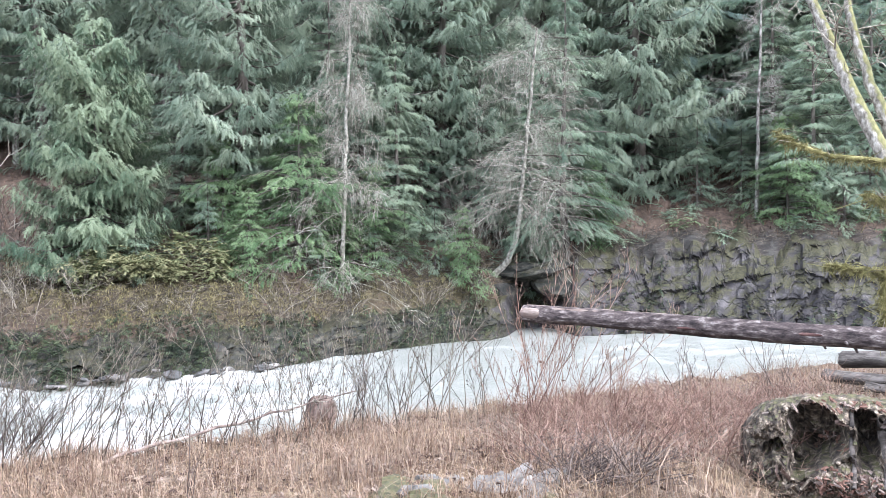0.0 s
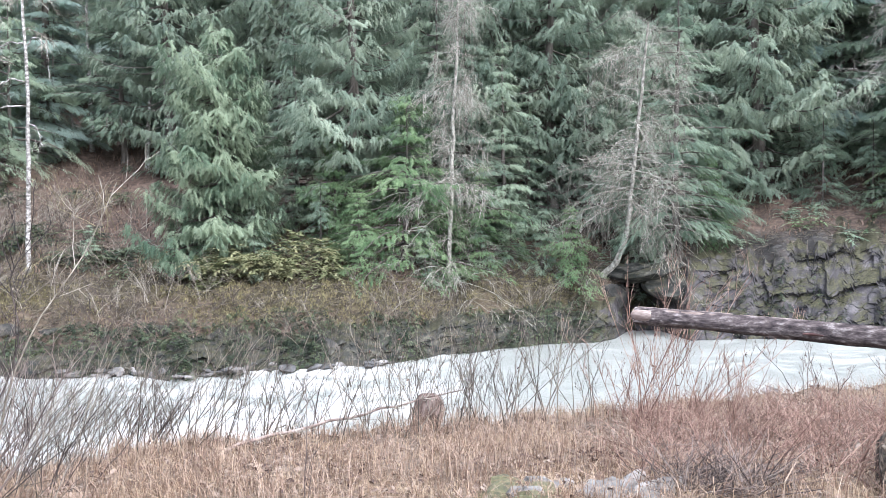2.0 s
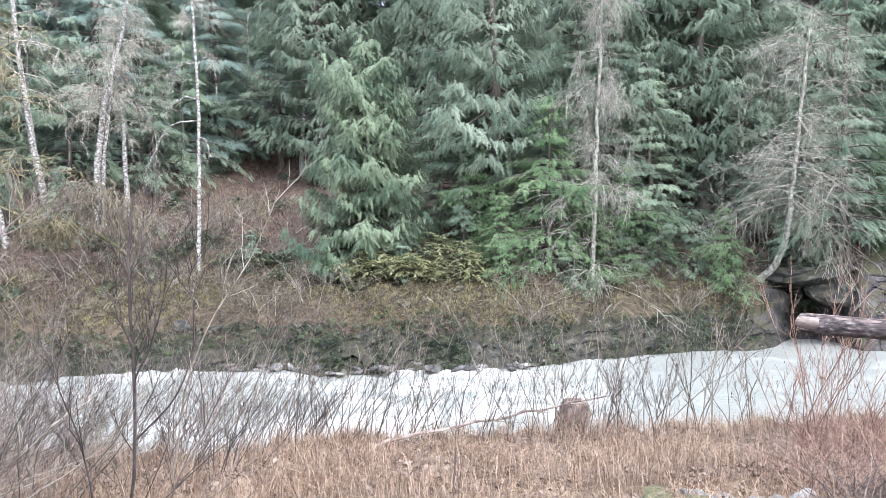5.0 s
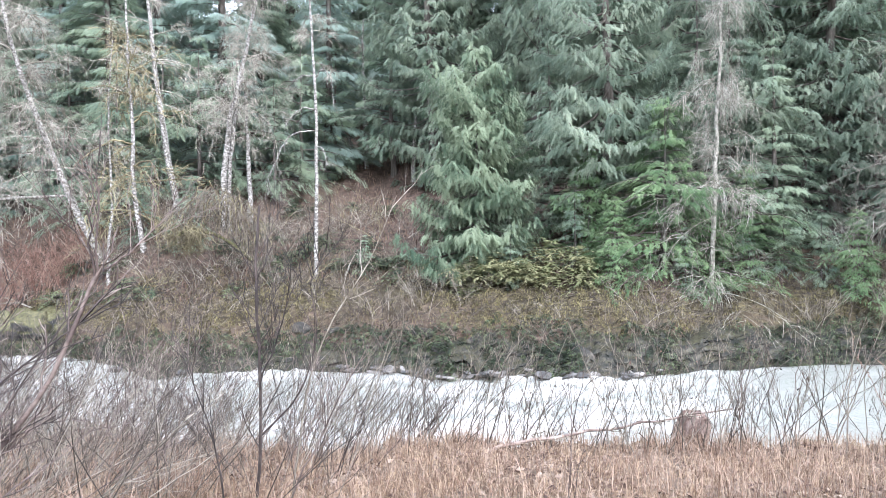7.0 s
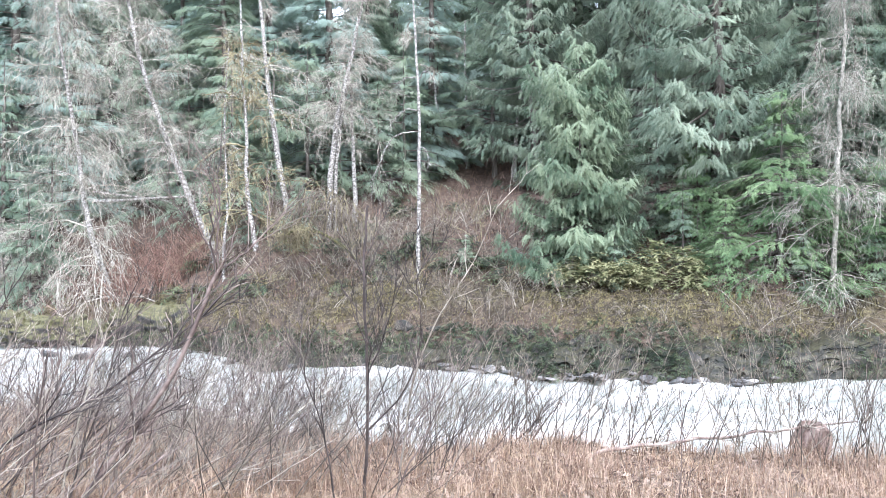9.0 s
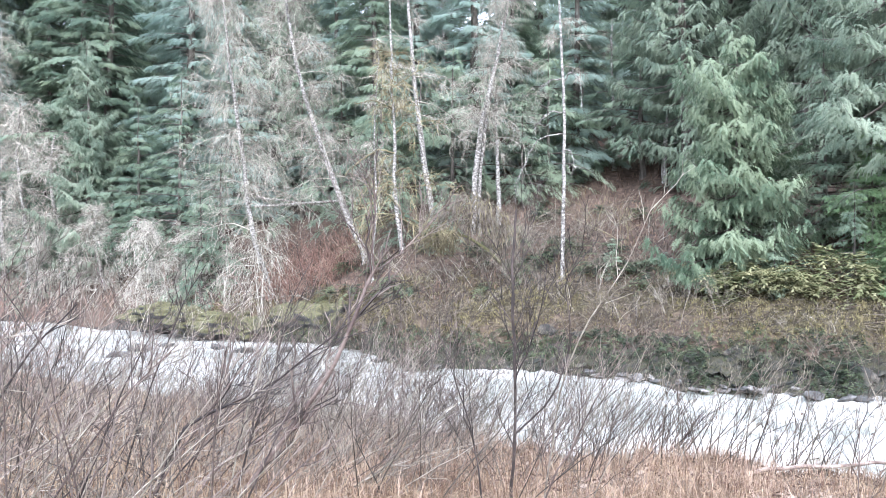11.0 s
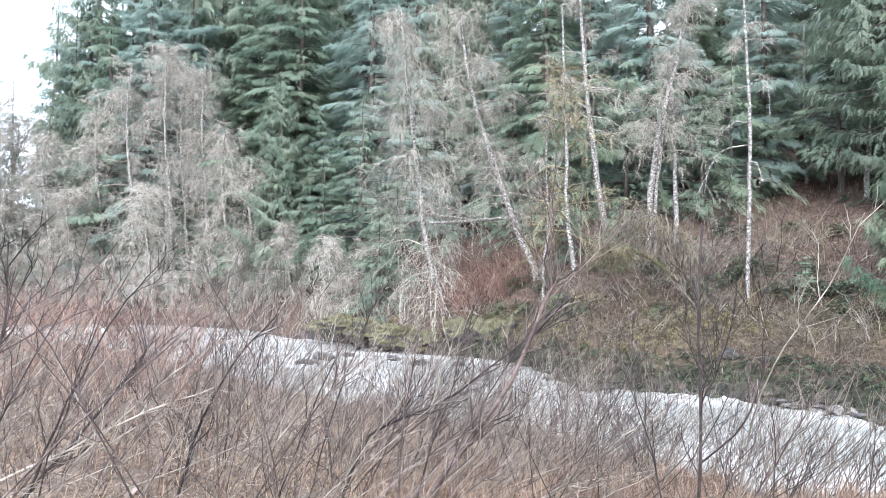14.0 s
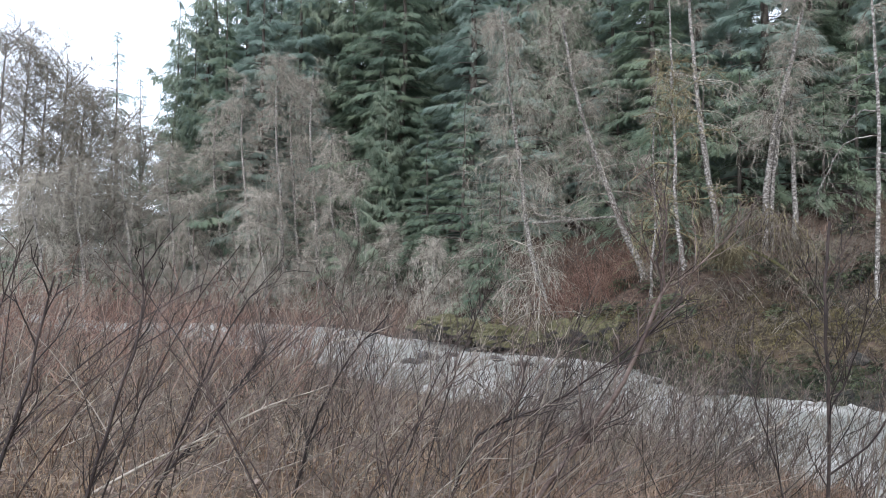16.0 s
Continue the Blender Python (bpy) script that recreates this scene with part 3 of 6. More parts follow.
def conifer(name, label, h, rad, base, kind, leaf, seed, step=0.13, fill=1.0, trunk_r=0.16, size=0.5, ragged=0.35, full=0.75):
    """A needle tree: tapered trunk, limbs in uneven whorls, and fronds along the limbs. base: height of the lowest limbs."""
    rng = np.random.default_rng(seed)
    root = thing(name, label, "tree")
    K = 14
    z = np.linspace(-0.5, h, K)
    line = np.stack([0.012 * h * np.cumsum(rng.normal(0, 0.25, K)), 0.012 * h * np.cumsum(rng.normal(0, 0.25, K)), z], -1)
    line[:, :2] -= line[1, :2]
    rr = trunk_r * np.clip(1 - (z / h), 0.04, 1) ** 0.8
    rr[0] *= 1.4
    part("trunk", Build().add(*tubes(line[None], rr[None], 8)), BARK, root)
    n = int((h - base) / step)
    zz = np.sort(rng.uniform(base, h * 0.985, n))
    if kind != "cedar":
        gap = 0.02 * h + 0.28
        zz = np.clip(np.round(zz / gap) * gap + rng.normal(0, (0.13 if h < 15 else 0.3) * gap, n), base, h * 0.99)
    q = (zz - base) / (h - base)
    prof = (1 - q) ** full * np.clip(0.6 + q * 3.0, 0, 1) if kind != "cedar" else (1 - q) ** (full - 0.13) * np.clip(0.55 + q * 3, 0, 1)
    lump = 1 + ragged * fbm(zz * 0.9, zz * 0 + seed, seed)
    L = np.maximum(0.25, rad * prof * lump * rng.uniform(0.5, 1.14, n))
    ang = np.arange(n) * 2.399 + rng.normal(0, 0.5, n)
    L *= 1 + 0.25 * np.sin(ang * 2 + seed) + 0.18 * np.sin(ang * 3 + zz * 1.1)
    dr = np.stack([np.cos(ang), np.sin(ang), 0 * ang], -1)
    side = np.stack([-dr[:, 1], dr[:, 0], 0 * ang], -1)
    start = np.stack([np.interp(zz, z, line[:, i]) for i in range(3)], -1)
    S = np.linspace(0, 1, 5)
    if kind == "cedar":
        a, c = rng.uniform(-0.5, -0.05, n) + 0.35 * q, rng.uniform(0.1, 0.45, n)
        rise = lambda s, i=slice(None): a[i] * s + c[i] * (s ** 3) - 0.35 * s * (1 - s)
    elif kind == "fir":
        a, c = rng.uniform(-0.15, 0.15, n) + 0.25 * q, rng.uniform(0.15, 0.4, n)
        rise = lambda s, i=slice(None): a[i] * s - c[i] * s * s
    else:
        a, c = rng.uniform(-0.05, 0.2, n) + 0.3 * q, rng.uniform(0.25, 0.55, n)
        rise = lambda s, i=slice(None): a[i] * s - c[i] * s * s
    sway = rng.normal(0, 0.14, n)
    P = np.stack([start + dr * (L * s)[:, None] + side * (L * sway * s * s)[:, None] + np.array([0, 0, 1.0]) * (L * rise(s))[:, None] for s in S], 1)
    R = (0.012 + 0.012 * L)[:, None] * (1 - 0.9 * S)[None]
    part("branch_mass", Build().add(*tubes(P, R, 3)), BARK, root, kind="stuff")
    count = np.maximum(4, (L * 9.0 * fill).astype(int))
    i = np.repeat(np.arange(n), count)
    s = rng.uniform(0.06, 1.0, len(i)) ** 0.62
    # branchlets fan out level from the limb, and the fronds lie along them
    sg = rng.choice([-1.0, 1.0], len(i))
    out = rng.random(len(i)) * 0.42 * L[i] * (1.12 - s) * sg
    pos = start[i] + dr[i] * (L[i] * s + 0.5 * np.abs(out))[:, None] + side[i] * (L[i] * sway[i] * s * s + out)[:, None]
    pos[:, 2] += L[i] * rise(s, i) - 0.25 * np.abs(out)
    up = np.array([0, 0, 1.0])
    if kind == "cedar":
        ax = dr[i] * rng.uniform(0.35, 1.0, len(i))[:, None] + side[i] * (rng.uniform(0.0, 0.9, len(i)) * sg)[:, None] - up * rng.uniform(-0.1, 0.75, len(i))[:, None]
        nrm = dr[i] * 0.45 + up + rng.normal(0, 0.22, (len(i), 3))
        sz = size * rng.uniform(0.55, 1.3, len(i))
        pos += rng.normal(0, 0.05, (len(i), 3))
    else:
        ax = dr[i] * rng.uniform(0.5, 1.0, len(i))[:, None] + side[i] * (rng.uniform(0.2, 1.0, len(i)) * sg * (1.15 - s * 0.8))[:, None] - up * rng.uniform(0.05, 0.75, len(i))[:, None]
        nrm = up + dr[i] * 0.55 + rng.normal(0, 0.28, (len(i), 3))
        sz = size * rng.uniform(0.55, 1.3, len(i)) * (1.2 - 0.45 * s)
        pos += rng.normal(0, 0.035, (len(i), 3))
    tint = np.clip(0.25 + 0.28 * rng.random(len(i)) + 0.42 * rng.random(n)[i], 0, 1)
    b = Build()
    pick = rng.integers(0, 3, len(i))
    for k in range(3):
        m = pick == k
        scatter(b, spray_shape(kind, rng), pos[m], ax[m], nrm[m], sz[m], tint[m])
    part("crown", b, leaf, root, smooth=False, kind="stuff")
    return root


def put(ob, az, r, turn=0.0, scale=1.0, up=-0.1, lean=(0, 0)):
    ob.matrix_basis = Matrix.Translation(at(az, r, up=up)) @ pose(0, 0, 0, lean[0], lean[1], turn) @ Matrix.Scale(scale, 4)
    return ob


def again(ob, az, r, turn=0.0, scale=1.0, up=-0.1, lean=(0, 0), label=""):
    c = copy_thing(ob, Matrix.Translation(at(az, r, up=up)) @ pose(0, 0, 0, lean[0], lean[1], turn))
    c.scale = (scale,) * 3
    return tagged(c, label)


# the trees at the front of the far bank
cedar_low = put(conifer("cedar_tree", "low broad cedar with drooping grey-green fronds", 9.0, 3.2, 0.1, "cedar", CEDARGREEN, 11, 0.042, 4.0, size=0.34, full=0.55), 25.0, 30.5)
cedar_tall = put(conifer("cedar_tree", "tall cedar with pale drooping fronds", 20, 4.3, 3.4, "cedar", CEDAR, 12, 0.075, 3.2, 0.3, size=0.37), 15.3, 33)
hem_bright = put(conifer("hemlock_tree", "small bright green hemlock on the river bank", 6.6, 3.5, 0.1, "hemlock", BRIGHT, 13, 0.045, 2.6, 0.1, size=0.31, ragged=1.1, full=0.7), 11.2, 30.6, scale=1.08)
hem_mid = put(conifer("hemlock_tree", "feathery mid-green hemlock on the bank", 13, 3.6, 1.3, "hemlock", HEMLOCK, 14, 0.085, 2.4, 0.18, size=0.40), -9.5, 34)
cedar_big = put(conifer("cedar_tree", "tall cedar with hanging grey-green fronds", 24, 4.8, 0.5, "cedar", CEDAR, 17, 0.12, 2.8, 0.35, size=0.5), -15.0, 41)
hem_tall = put(conifer("hemlock_tree", "tall dark green hemlock in the forest", 24, 4.8, 0.2, "hemlock", HEMLOCK, 15, 0.14, 3.0, 0.3, size=0.54), 1.0, 39)
fir_tall = put(conifer("fir_tree", "tall blue-green fir on the hillside", 26, 4.8, 0.2, "fir", HAZEFIR, 16, 0.14, 3.0, 0.32, size=0.56), 30.5, 52)
spire = put(conifer("fir_tree", "slender ragged fir spire against the sky", 24, 2.8, 3.0, "fir", HAZEFIR, 18, 0.13, 2.0, 0.2, size=0.48, ragged=0.7), 92.0, 72)
hem_small = put(conifer("hemlock_tree", "young dark hemlock under the tall trees", 7, 2.6, 0.1, "hemlock", HEMLOCK, 19, 0.09, 2.0, 0.1, size=0.4), 40.5, 42)
FRONT = (
    (cedar_tall, -0.3, 36, 130, 1.0), (cedar_tall, 4.0, 37, 210, 0.95), (hem_bright, -1.6, 31.6, 60, 0.5), (hem_bright, 14.6, 29.0, 200, 0.5), (hem_mid, 3.6, 33.5, 90, 0.75),
    (hem_mid, 8.6, 36, 10, 0.9), (hem_mid, -26.6, 39, 40, 0.8), (hem_mid, -30.0, 40, 200, 0.9), (hem_mid, -20.5, 46, 140, 1.1), (cedar_big, 28.3, 41, 75, 0.85), (cedar_big, 20.5, 42, 200, 0.95),
    (cedar_big, 10.0, 42, 20, 0.95), (cedar_big, -8.0, 41, 320, 0.95), (hem_mid, 19.5, 33, 222, 0.7), (cedar_big, 72.3, 50, 20, 0.62), (hem_mid, 66.2, 46, 80, 0.95), (hem_mid, 69.2, 48, 280, 0.85),
    (spire, 88.3, 70, 100, 1.12), (spire, 90.3, 76, 200, 0.85), (spire, 94.5, 80, 260, 0.7), (spire, 86.8, 66, 10, 1.0), (fir_tall, 85.8, 66, 30, 0.95), (fir_tall, 83.9, 70, 130, 1.1),
    (fir_tall, 80.5, 66, 70, 1.0), (fir_tall, 77.0, 62, 190, 1.0), (hem_tall, 74.8, 58, 190, 1.0), (fir_tall, 82.3, 63, 250, 0.85), (fir_tall, 87.6, 74, 10, 0.75), (fir_tall, 81.6, 59, 310, 1.05), (hem_tall, 84.3, 61, 200, 1.0), (fir_tall, 79.2, 59.5, 120, 1.1), (hem_tall, 83.0, 67, 20, 1.25), (hem_tall, 79.0, 70, 100, 1.1), (hem_tall, 85.0, 76, 40, 1.0), (hem_small, 43.5, 43, 20, 1.2), (hem_small, 46.0, 42, 90, 1.3),
    (hem_small, 48.5, 42, 160, 1.3), (hem_small, 51.5, 41, 220, 1.3), (hem_small, 54.5, 47, 300, 1.4), (hem_small, 57.5, 47, 60, 1.3), (hem_small, 36.0, 46, 140, 1.2), (hem_small, 38.5, 43.5, 10, 1.3),
    (hem_small, 63.5, 42, 200, 1.1), (hem_small, 49.8, 35.6, 240, 0.42), (hem_small, 47.0, 34.5, 40, 0.4), (hem_small, 46.4, 36.8, 300, 0.5), (hem_small, 33.8, 31.0, 100, 0.26),
    (hem_small, 3.0, 32.0, 70, 0.45), (hem_small, 5.2, 31.4, 170, 0.4), (hem_small, 0.6, 32.4, 270, 0.45), (hem_small, 9.6, 29.8, 20, 0.4), (hem_small, 17.6, 30.2, 200, 0.5), (hem_small, 22.5, 29.0, 300, 0.4),
    (hem_small, -17.5, 41, 70, 0.8), (hem_small, -22.0, 40.5, 150, 0.6), (hem_small, -12.5, 38.5, 210, 0.7), (hem_small, -28.5, 38, 10, 0.6), (hem_small, 76.0, 52, 100, 1.0), (hem_small, 82.0, 58, 160, 1.2), (hem_small, 87.0, 61, 20, 1.1),
    (hem_small, 90.5, 62, 220, 1.0), (hem_small, 79.0, 56, 70, 1.1), (hem_small, 64.8, 40.5, 290, 0.9), (hem_bright, 16.5, 32, 90, 0.8), (hem_bright, 5.2, 31.8, 150, 0.66), (hem_bright, 8.4, 31.4, 260, 0.6), (hem_mid, 6.5, 35, 130, 0.85), (hem_mid, 1.5, 35.5, 20, 0.75), (hem_mid, -3.0, 36, 300, 0.8), (hem_mid, 13.0, 34.5, 70, 0.7), (hem_mid, -6.5, 36, 170, 0.8), (hem_mid, -24, 42, 60, 0.9), (hem_bright, -11.5, 36, 20, 0.6), (hem_bright, -25.0, 38.2, 80, 0.8),
)
FRONT += ((hem_mid, -18.0, 47, 20, 1.2), (hem_tall, -21.5, 51, 200, 1.0), (hem_mid, -23.5, 46, 100, 1.1), (cedar_big, -26.0, 48, 290, 0.9), (hem_tall, -29.0, 52, 50, 1.0), (hem_mid, -16.0, 43, 330, 0.9), (hem_mid, -27.5, 43, 130, 0.9),
          (hem_mid, -10.5, 42, 210, 1.0), (hem_mid, 31.5, 44, 60, 1.0), (hem_small, -19.0, 39.5, 10, 0.7), (hem_small, -24.5, 40, 190, 0.6), (hem_small, -6.6, 34.6, 80, 0.5), (hem_small, -8.6, 35.2, 260, 0.55))
for src, az, r, turn, k in FRONT:
    again(src, az, r, turn, k)
for k in range(18):
    again((hem_tall, fir_tall, cedar_big)[k % 3], 57.5 + k * 1.6, 67 + 4 * math.sin(k * 2.7), k * 50, 1.3 + 0.12 * math.sin(k * 1.9))
for k in range(15):
    again(hem_small, 86 + k * 1.25, 84 + 5 * math.sin(k * 2.2), k * 70, 1.5 + 0.5 * math.sin(k * 1.7))
# the forest behind
rows = random.Random(4)
for k, (r0, gap) in enumerate(((47.5, 3.6), (56, 3.3), (66, 7.0))):
    a = -38.0 + k
    while a < (76 if k == 0 else 85.5):
        src = rows.choice([hem_tall, fir_tall, hem_tall, cedar_big, cedar_big])
        r1 = r0 + rows.uniform(-2.5, 2.5) + float(np.interp(a, [50, 62, 75, 84], [0, 3, 9, 12]))
        if not (k == 0 and 30 < a < 37):
            again(src, a + rows.uniform(-1, 1), r1, rows.uniform(0, 360), rows.uniform(0.75, 1.15))
        a += gap


# ---- bare trees ----
def perp(d, rng):
    """Unit vectors across the directions d."""
    w = np.cross(d, rng.normal(0, 1, d.shape))
    return w / (np.linalg.norm(w, axis=1, keepdims=True) + 1e-9)


def offshoots(P, count, length, rng, spread=0.9, droop=0.3, K=5, lo=0.15, jitter=0.06, up=0.0):
    """Side shoots on N lines: count each. Returns their lines (N*count, K, 3)."""
    N, M, _ = P.shape
    i = np.repeat(np.arange(N), count)
    s = rng.uniform(lo, 1.0, len(i)) * (M - 1)
    k = np.clip(s.astype(int), 0, M - 2)
    f = (s - k)[:, None]
    p0 = P[i, k] * (1 - f) + P[i, k + 1] * f
    d = P[i, k + 1] - P[i, k]
    d /= np.linalg.norm(d, axis=1, keepdims=True) + 1e-9
    w = perp(d, rng)
    d2 = d * (1 - 0.5 * spread) + w * spread
    d2[:, 2] += up
    d2 /= np.linalg.norm(d2, axis=1, keepdims=True) + 1e-9
    ln = (np.asarray(length)[i] if np.ndim(length) else length) * rng.uniform(0.5, 1.2, len(i)) * (1.15 - 0.5 * s / (M - 1))
    S = np.linspace(0, 1, K)
    Q = p0[:, None] + d2[:, None] * (ln[:, None] * S)[..., None]
    Q[:, :, 2] -= droop * ln[:, None] * S ** 2
    wob = rng.normal(0, jitter, Q.shape) * ln[:, None, None] * S[None, :, None]
    return Q + wob


def taper(n, K, r0, r1):
    return np.broadcast_to(np.linspace(r0, r1, K), (n, K))


def bare_tree(name, label, line, trunk_r, limbs, reach, seed, bark=None, twig=None, start=0.2, droop=0.4, rise=0.35, second=7, third=4, group="", thick=1.0, sides=9, peak=0.6):
    """A leafless tree on a trunk line of (bearing, distance, height) points: trunk, single limbs, and fine twigs."""
    rng = np.random.default_rng(seed)
    bark, twig = bark or PALEBARK, twig or LICHEN
    pts = np.array([tuple(at(a, r, z)) for a, r, z in line])
    ground = float(land(line[0][0], line[0][1])) - 0.15
    if pts[0, 2] > ground:
        first = pts[0] + (pts[0] - pts[1]) * 0.0
        first[2] = ground
        pts = np.vstack([first, pts]) if pts[0, 2] - ground > 0.4 else pts
        pts[0, 2] = ground
    root = thing(name, label, "tree", group)
    root.location = pts[0]
    pts = pts - pts[0]
    K = 18
    T = bend(pts, K, 0.02, rng)
    R = trunk_r * np.linspace(1.0, 0.28, K)
    R[0] *= 1.25
    part("trunk", Build().add(*tubes(T[None], R[None], sides)), bark, root)
    s = np.sort(rng.uniform(start, 1.0, limbs)) * (K - 1)
    k = np.clip(s.astype(int), 0, K - 2)
    f = (s - k)[:, None]
    p0 = T[k] * (1 - f) + T[k + 1] * f
    ang = np.arange(limbs) * 2.399 + rng.normal(0, 0.4, limbs)
    q = (s / (K - 1) - start) / (1 - start)
    d = np.stack([np.cos(ang), np.sin(ang), rng.normal(rise, 0.25, limbs) + 0.7 * (q - 0.45)], -1)
    L = reach * (1 - peak * q) * rng.uniform(0.35, 1.25, limbs)
    S = np.linspace(0, 1, 8)
    P = p0[:, None] + d[:, None] * (L[:, None] * S)[..., None]
    P[:, :, 2] -= (droop * rng.uniform(0.3, 1.4, limbs) * L)[:, None] * S ** 2.2
    P += np.cumsum(rng.normal(0, 0.02, P.shape), 1) * L[:, None, None] * S[None, :, None]
    r0 = np.minimum(0.1 * trunk_r + 0.0065 * L, 0.4 * trunk_r) * thick
    RR = r0[:, None] * (1 - 0.8 * S)[None]
    for j in range(limbs):
        part("limb", Build().add(*tubes(P[j:j + 1], RR[j:j + 1], 4)), twig, root)
    b = Build()
    A = offshoots(P, second, 0.5 * L, rng, 0.8, droop * 0.9, 4, 0.1)
    b.add(*tubes(A, taper(len(A), 4, 0.015 * thick, 0.008 * thick), 3), np.repeat(rng.random(len(A)), 12))
    if third:
        C = offshoots(A, third, 0.75 * reach / 3.0, rng, 0.8, droop * 0.9, 3, 0.1, jitter=0.1)
        b.add(*tubes(C, taper(len(C), 3, 0.010 * thick, 0.006 * thick), 3), np.repeat(rng.random(len(C)), 9))
    part("twig_mass", b, twig, root, kind="stuff")
    return root


bare_tree("bare_tree", "thin bare conifer with grey lichen-covered twigs", [(7.74, 30.4, 2.4), (7.51, 30.4, 6.1), (7.35, 30.4, 9.1), (7.11, 30.4, 11.6), (7.0, 30.4, 14.5)],
          0.12, 84, 3.0, 101, bark=LICHENBARK, twig=PALETWIG, start=0.08, droop=0.6, rise=0.1, second=9, third=4, thick=0.62)
bare_tree("bare_tree", "bare tree with a bent pale trunk leaning off the bank", [(-3.85, 32.4, 2.33), (-4.9, 32.0, 3.03), (-5.6, 31.8, 4.0), (-5.98, 31.6, 5.5), (-6.3, 31.3, 7.2), (-6.9, 31.4, 10.1), (-7.3, 31.4, 12.8)],
          0.15, 60, 3.7, 102, bark=LICHENBARK, twig=PALETWIG, start=0.48, droop=0.5, rise=0.12, second=9, third=4, thick=0.62)
bare_tree("bare_tree", "slim straight pale trunk above the rock face", [(-23.04, 38.4, 4.5), (-23.07, 38.4, 8.75), (-23.24, 38.4, 13.3), (-23.4, 38.4, 17)],
          0.10, 30, 2.2, 103, bark=GREYBARK, twig=GREYLICHEN, start=0.4, second=8, third=4, thick=0.75)
slope_alder = bare_tree("alder_tree", "upright white-barked alder on the brown slope", [(37.58, 31.4, 1.7), (37.45, 31.4, 4.94), (37.39, 31.4, 9.67), (37.73, 31.4, 13.67), (37.95, 31.4, 16.5)],
          0.1, 16, 1.5, 104, start=0.6, droop=0.5, rise=0.3, second=8, third=4)
bare_tree("alder_tree", "leaning white-barked alder with a clean trunk", [(47.5, 37.4, 6.0), (48.26, 37.4, 9.27), (48.89, 37.4, 12.44), (49.3, 37.4, 15.59), (49.6, 37.4, 19)],
          0.19, 20, 2.8, 105, start=0.5, second=8, third=5)
bare_tree("alder_tree", "strongly leaning alder with mottled white bark", [(52.71, 36.4, 3.9), (54.32, 36.4, 6.14), (56.23, 36.4, 9.51), (57.91, 36.3, 13.0), (58.8, 36.3, 16.5)],
          0.2, 56, 3.6, 106, start=0.42, droop=0.5, second=10, third=5, thick=0.7)
bare_tree("alder_tree", "twin-stemmed alder with shaggy lichen", [(44.22, 37.4, 7.2), (43.77, 37.4, 10.25), (42.98, 37.4, 12.49), (42.18, 37.4, 15.0), (41.4, 37.4, 18)],
          0.18, 54, 2.6, 107, start=0.34, droop=0.5, second=10, third=5, thick=0.7)
bare_tree("alder_tree", "second stem beside the twin alder", [(43.85, 37.6, 7.2), (43.4, 37.6, 10.5), (42.73, 37.6, 12.8), (42.3, 37.6, 15)], 0.13, 10, 1.2, 108, start=0.5)
bare_tree("alder_tree", "short pale trunk on the slope", [(42.35, 38.4, 6.6), (42.5, 38.4, 9.6), (42.64, 38.4, 12.3)], 0.17, 8, 1.2, 109, start=0.6)
bare_tree("alder_tree", "pale alder deep in the forest", [(46.43, 50.4, 12), (46.65, 50.4, 18.4), (46.82, 50.4, 22)], 0.28, 12, 2.4, 110, start=0.6)
moss_tree = bare_tree("mossy_tree", "bare tree hung with yellow-green moss", [(49.75, 34.4, 4.0), (50.33, 34.4, 6.35), (50.43, 34.4, 9.0), (50.68, 34.4, 12.1), (50.86, 34.4, 16)],
          0.12, 34, 3.2, 111, bark=PALEBARK, twig=MOSSTWIG, start=0.16, droop=0.42, rise=0.25, thick=1.2, second=7, third=3)
bare_tree("alder_tree", "thin pale sapling beside the mossy tree", [(52.08, 34.4, 3.8), (51.81, 34.4, 6.5), (52.02, 34.4, 9.7), (51.68, 34.4, 13)], 0.08, 10, 1.3, 112, start=0.4)
bare_tree("alder_tree", "pale trunk on the upper hillside", [(33.58, 45.4, 9.5), (33.78, 45.4, 14.3), (33.8, 45.4, 18)], 0.17, 8, 1.4, 113, start=0.6)
bare_tree("alder_tree", "short pale trunk among the firs", [(34.58, 45.4, 7.4), (34.87, 45.4, 11)], 0.15, 6, 1.0, 114, start=0.6)
bare_tree("snag", "broken pale dead trunk on the hillside", [(30.0, 42.4, 7.0), (29.86, 42.4, 10.4), (29.72, 42.4, 11.9)], 0.17, 3, 0.5, 115, start=0.5, second=2, third=0)
bare_tree("alder_tree", "white drooping alder with hanging lichen twigs", [(59.68, 37.4, 2.0), (60.96, 37.4, 4.5), (61.8, 37.4, 8.4), (62.72, 37.4, 12.7), (63.46, 37.4, 17)],
          0.17, 66, 4.4, 116, start=0.14, droop=0.68, rise=0.35, second=11, third=5, thick=0.72, peak=0.6)
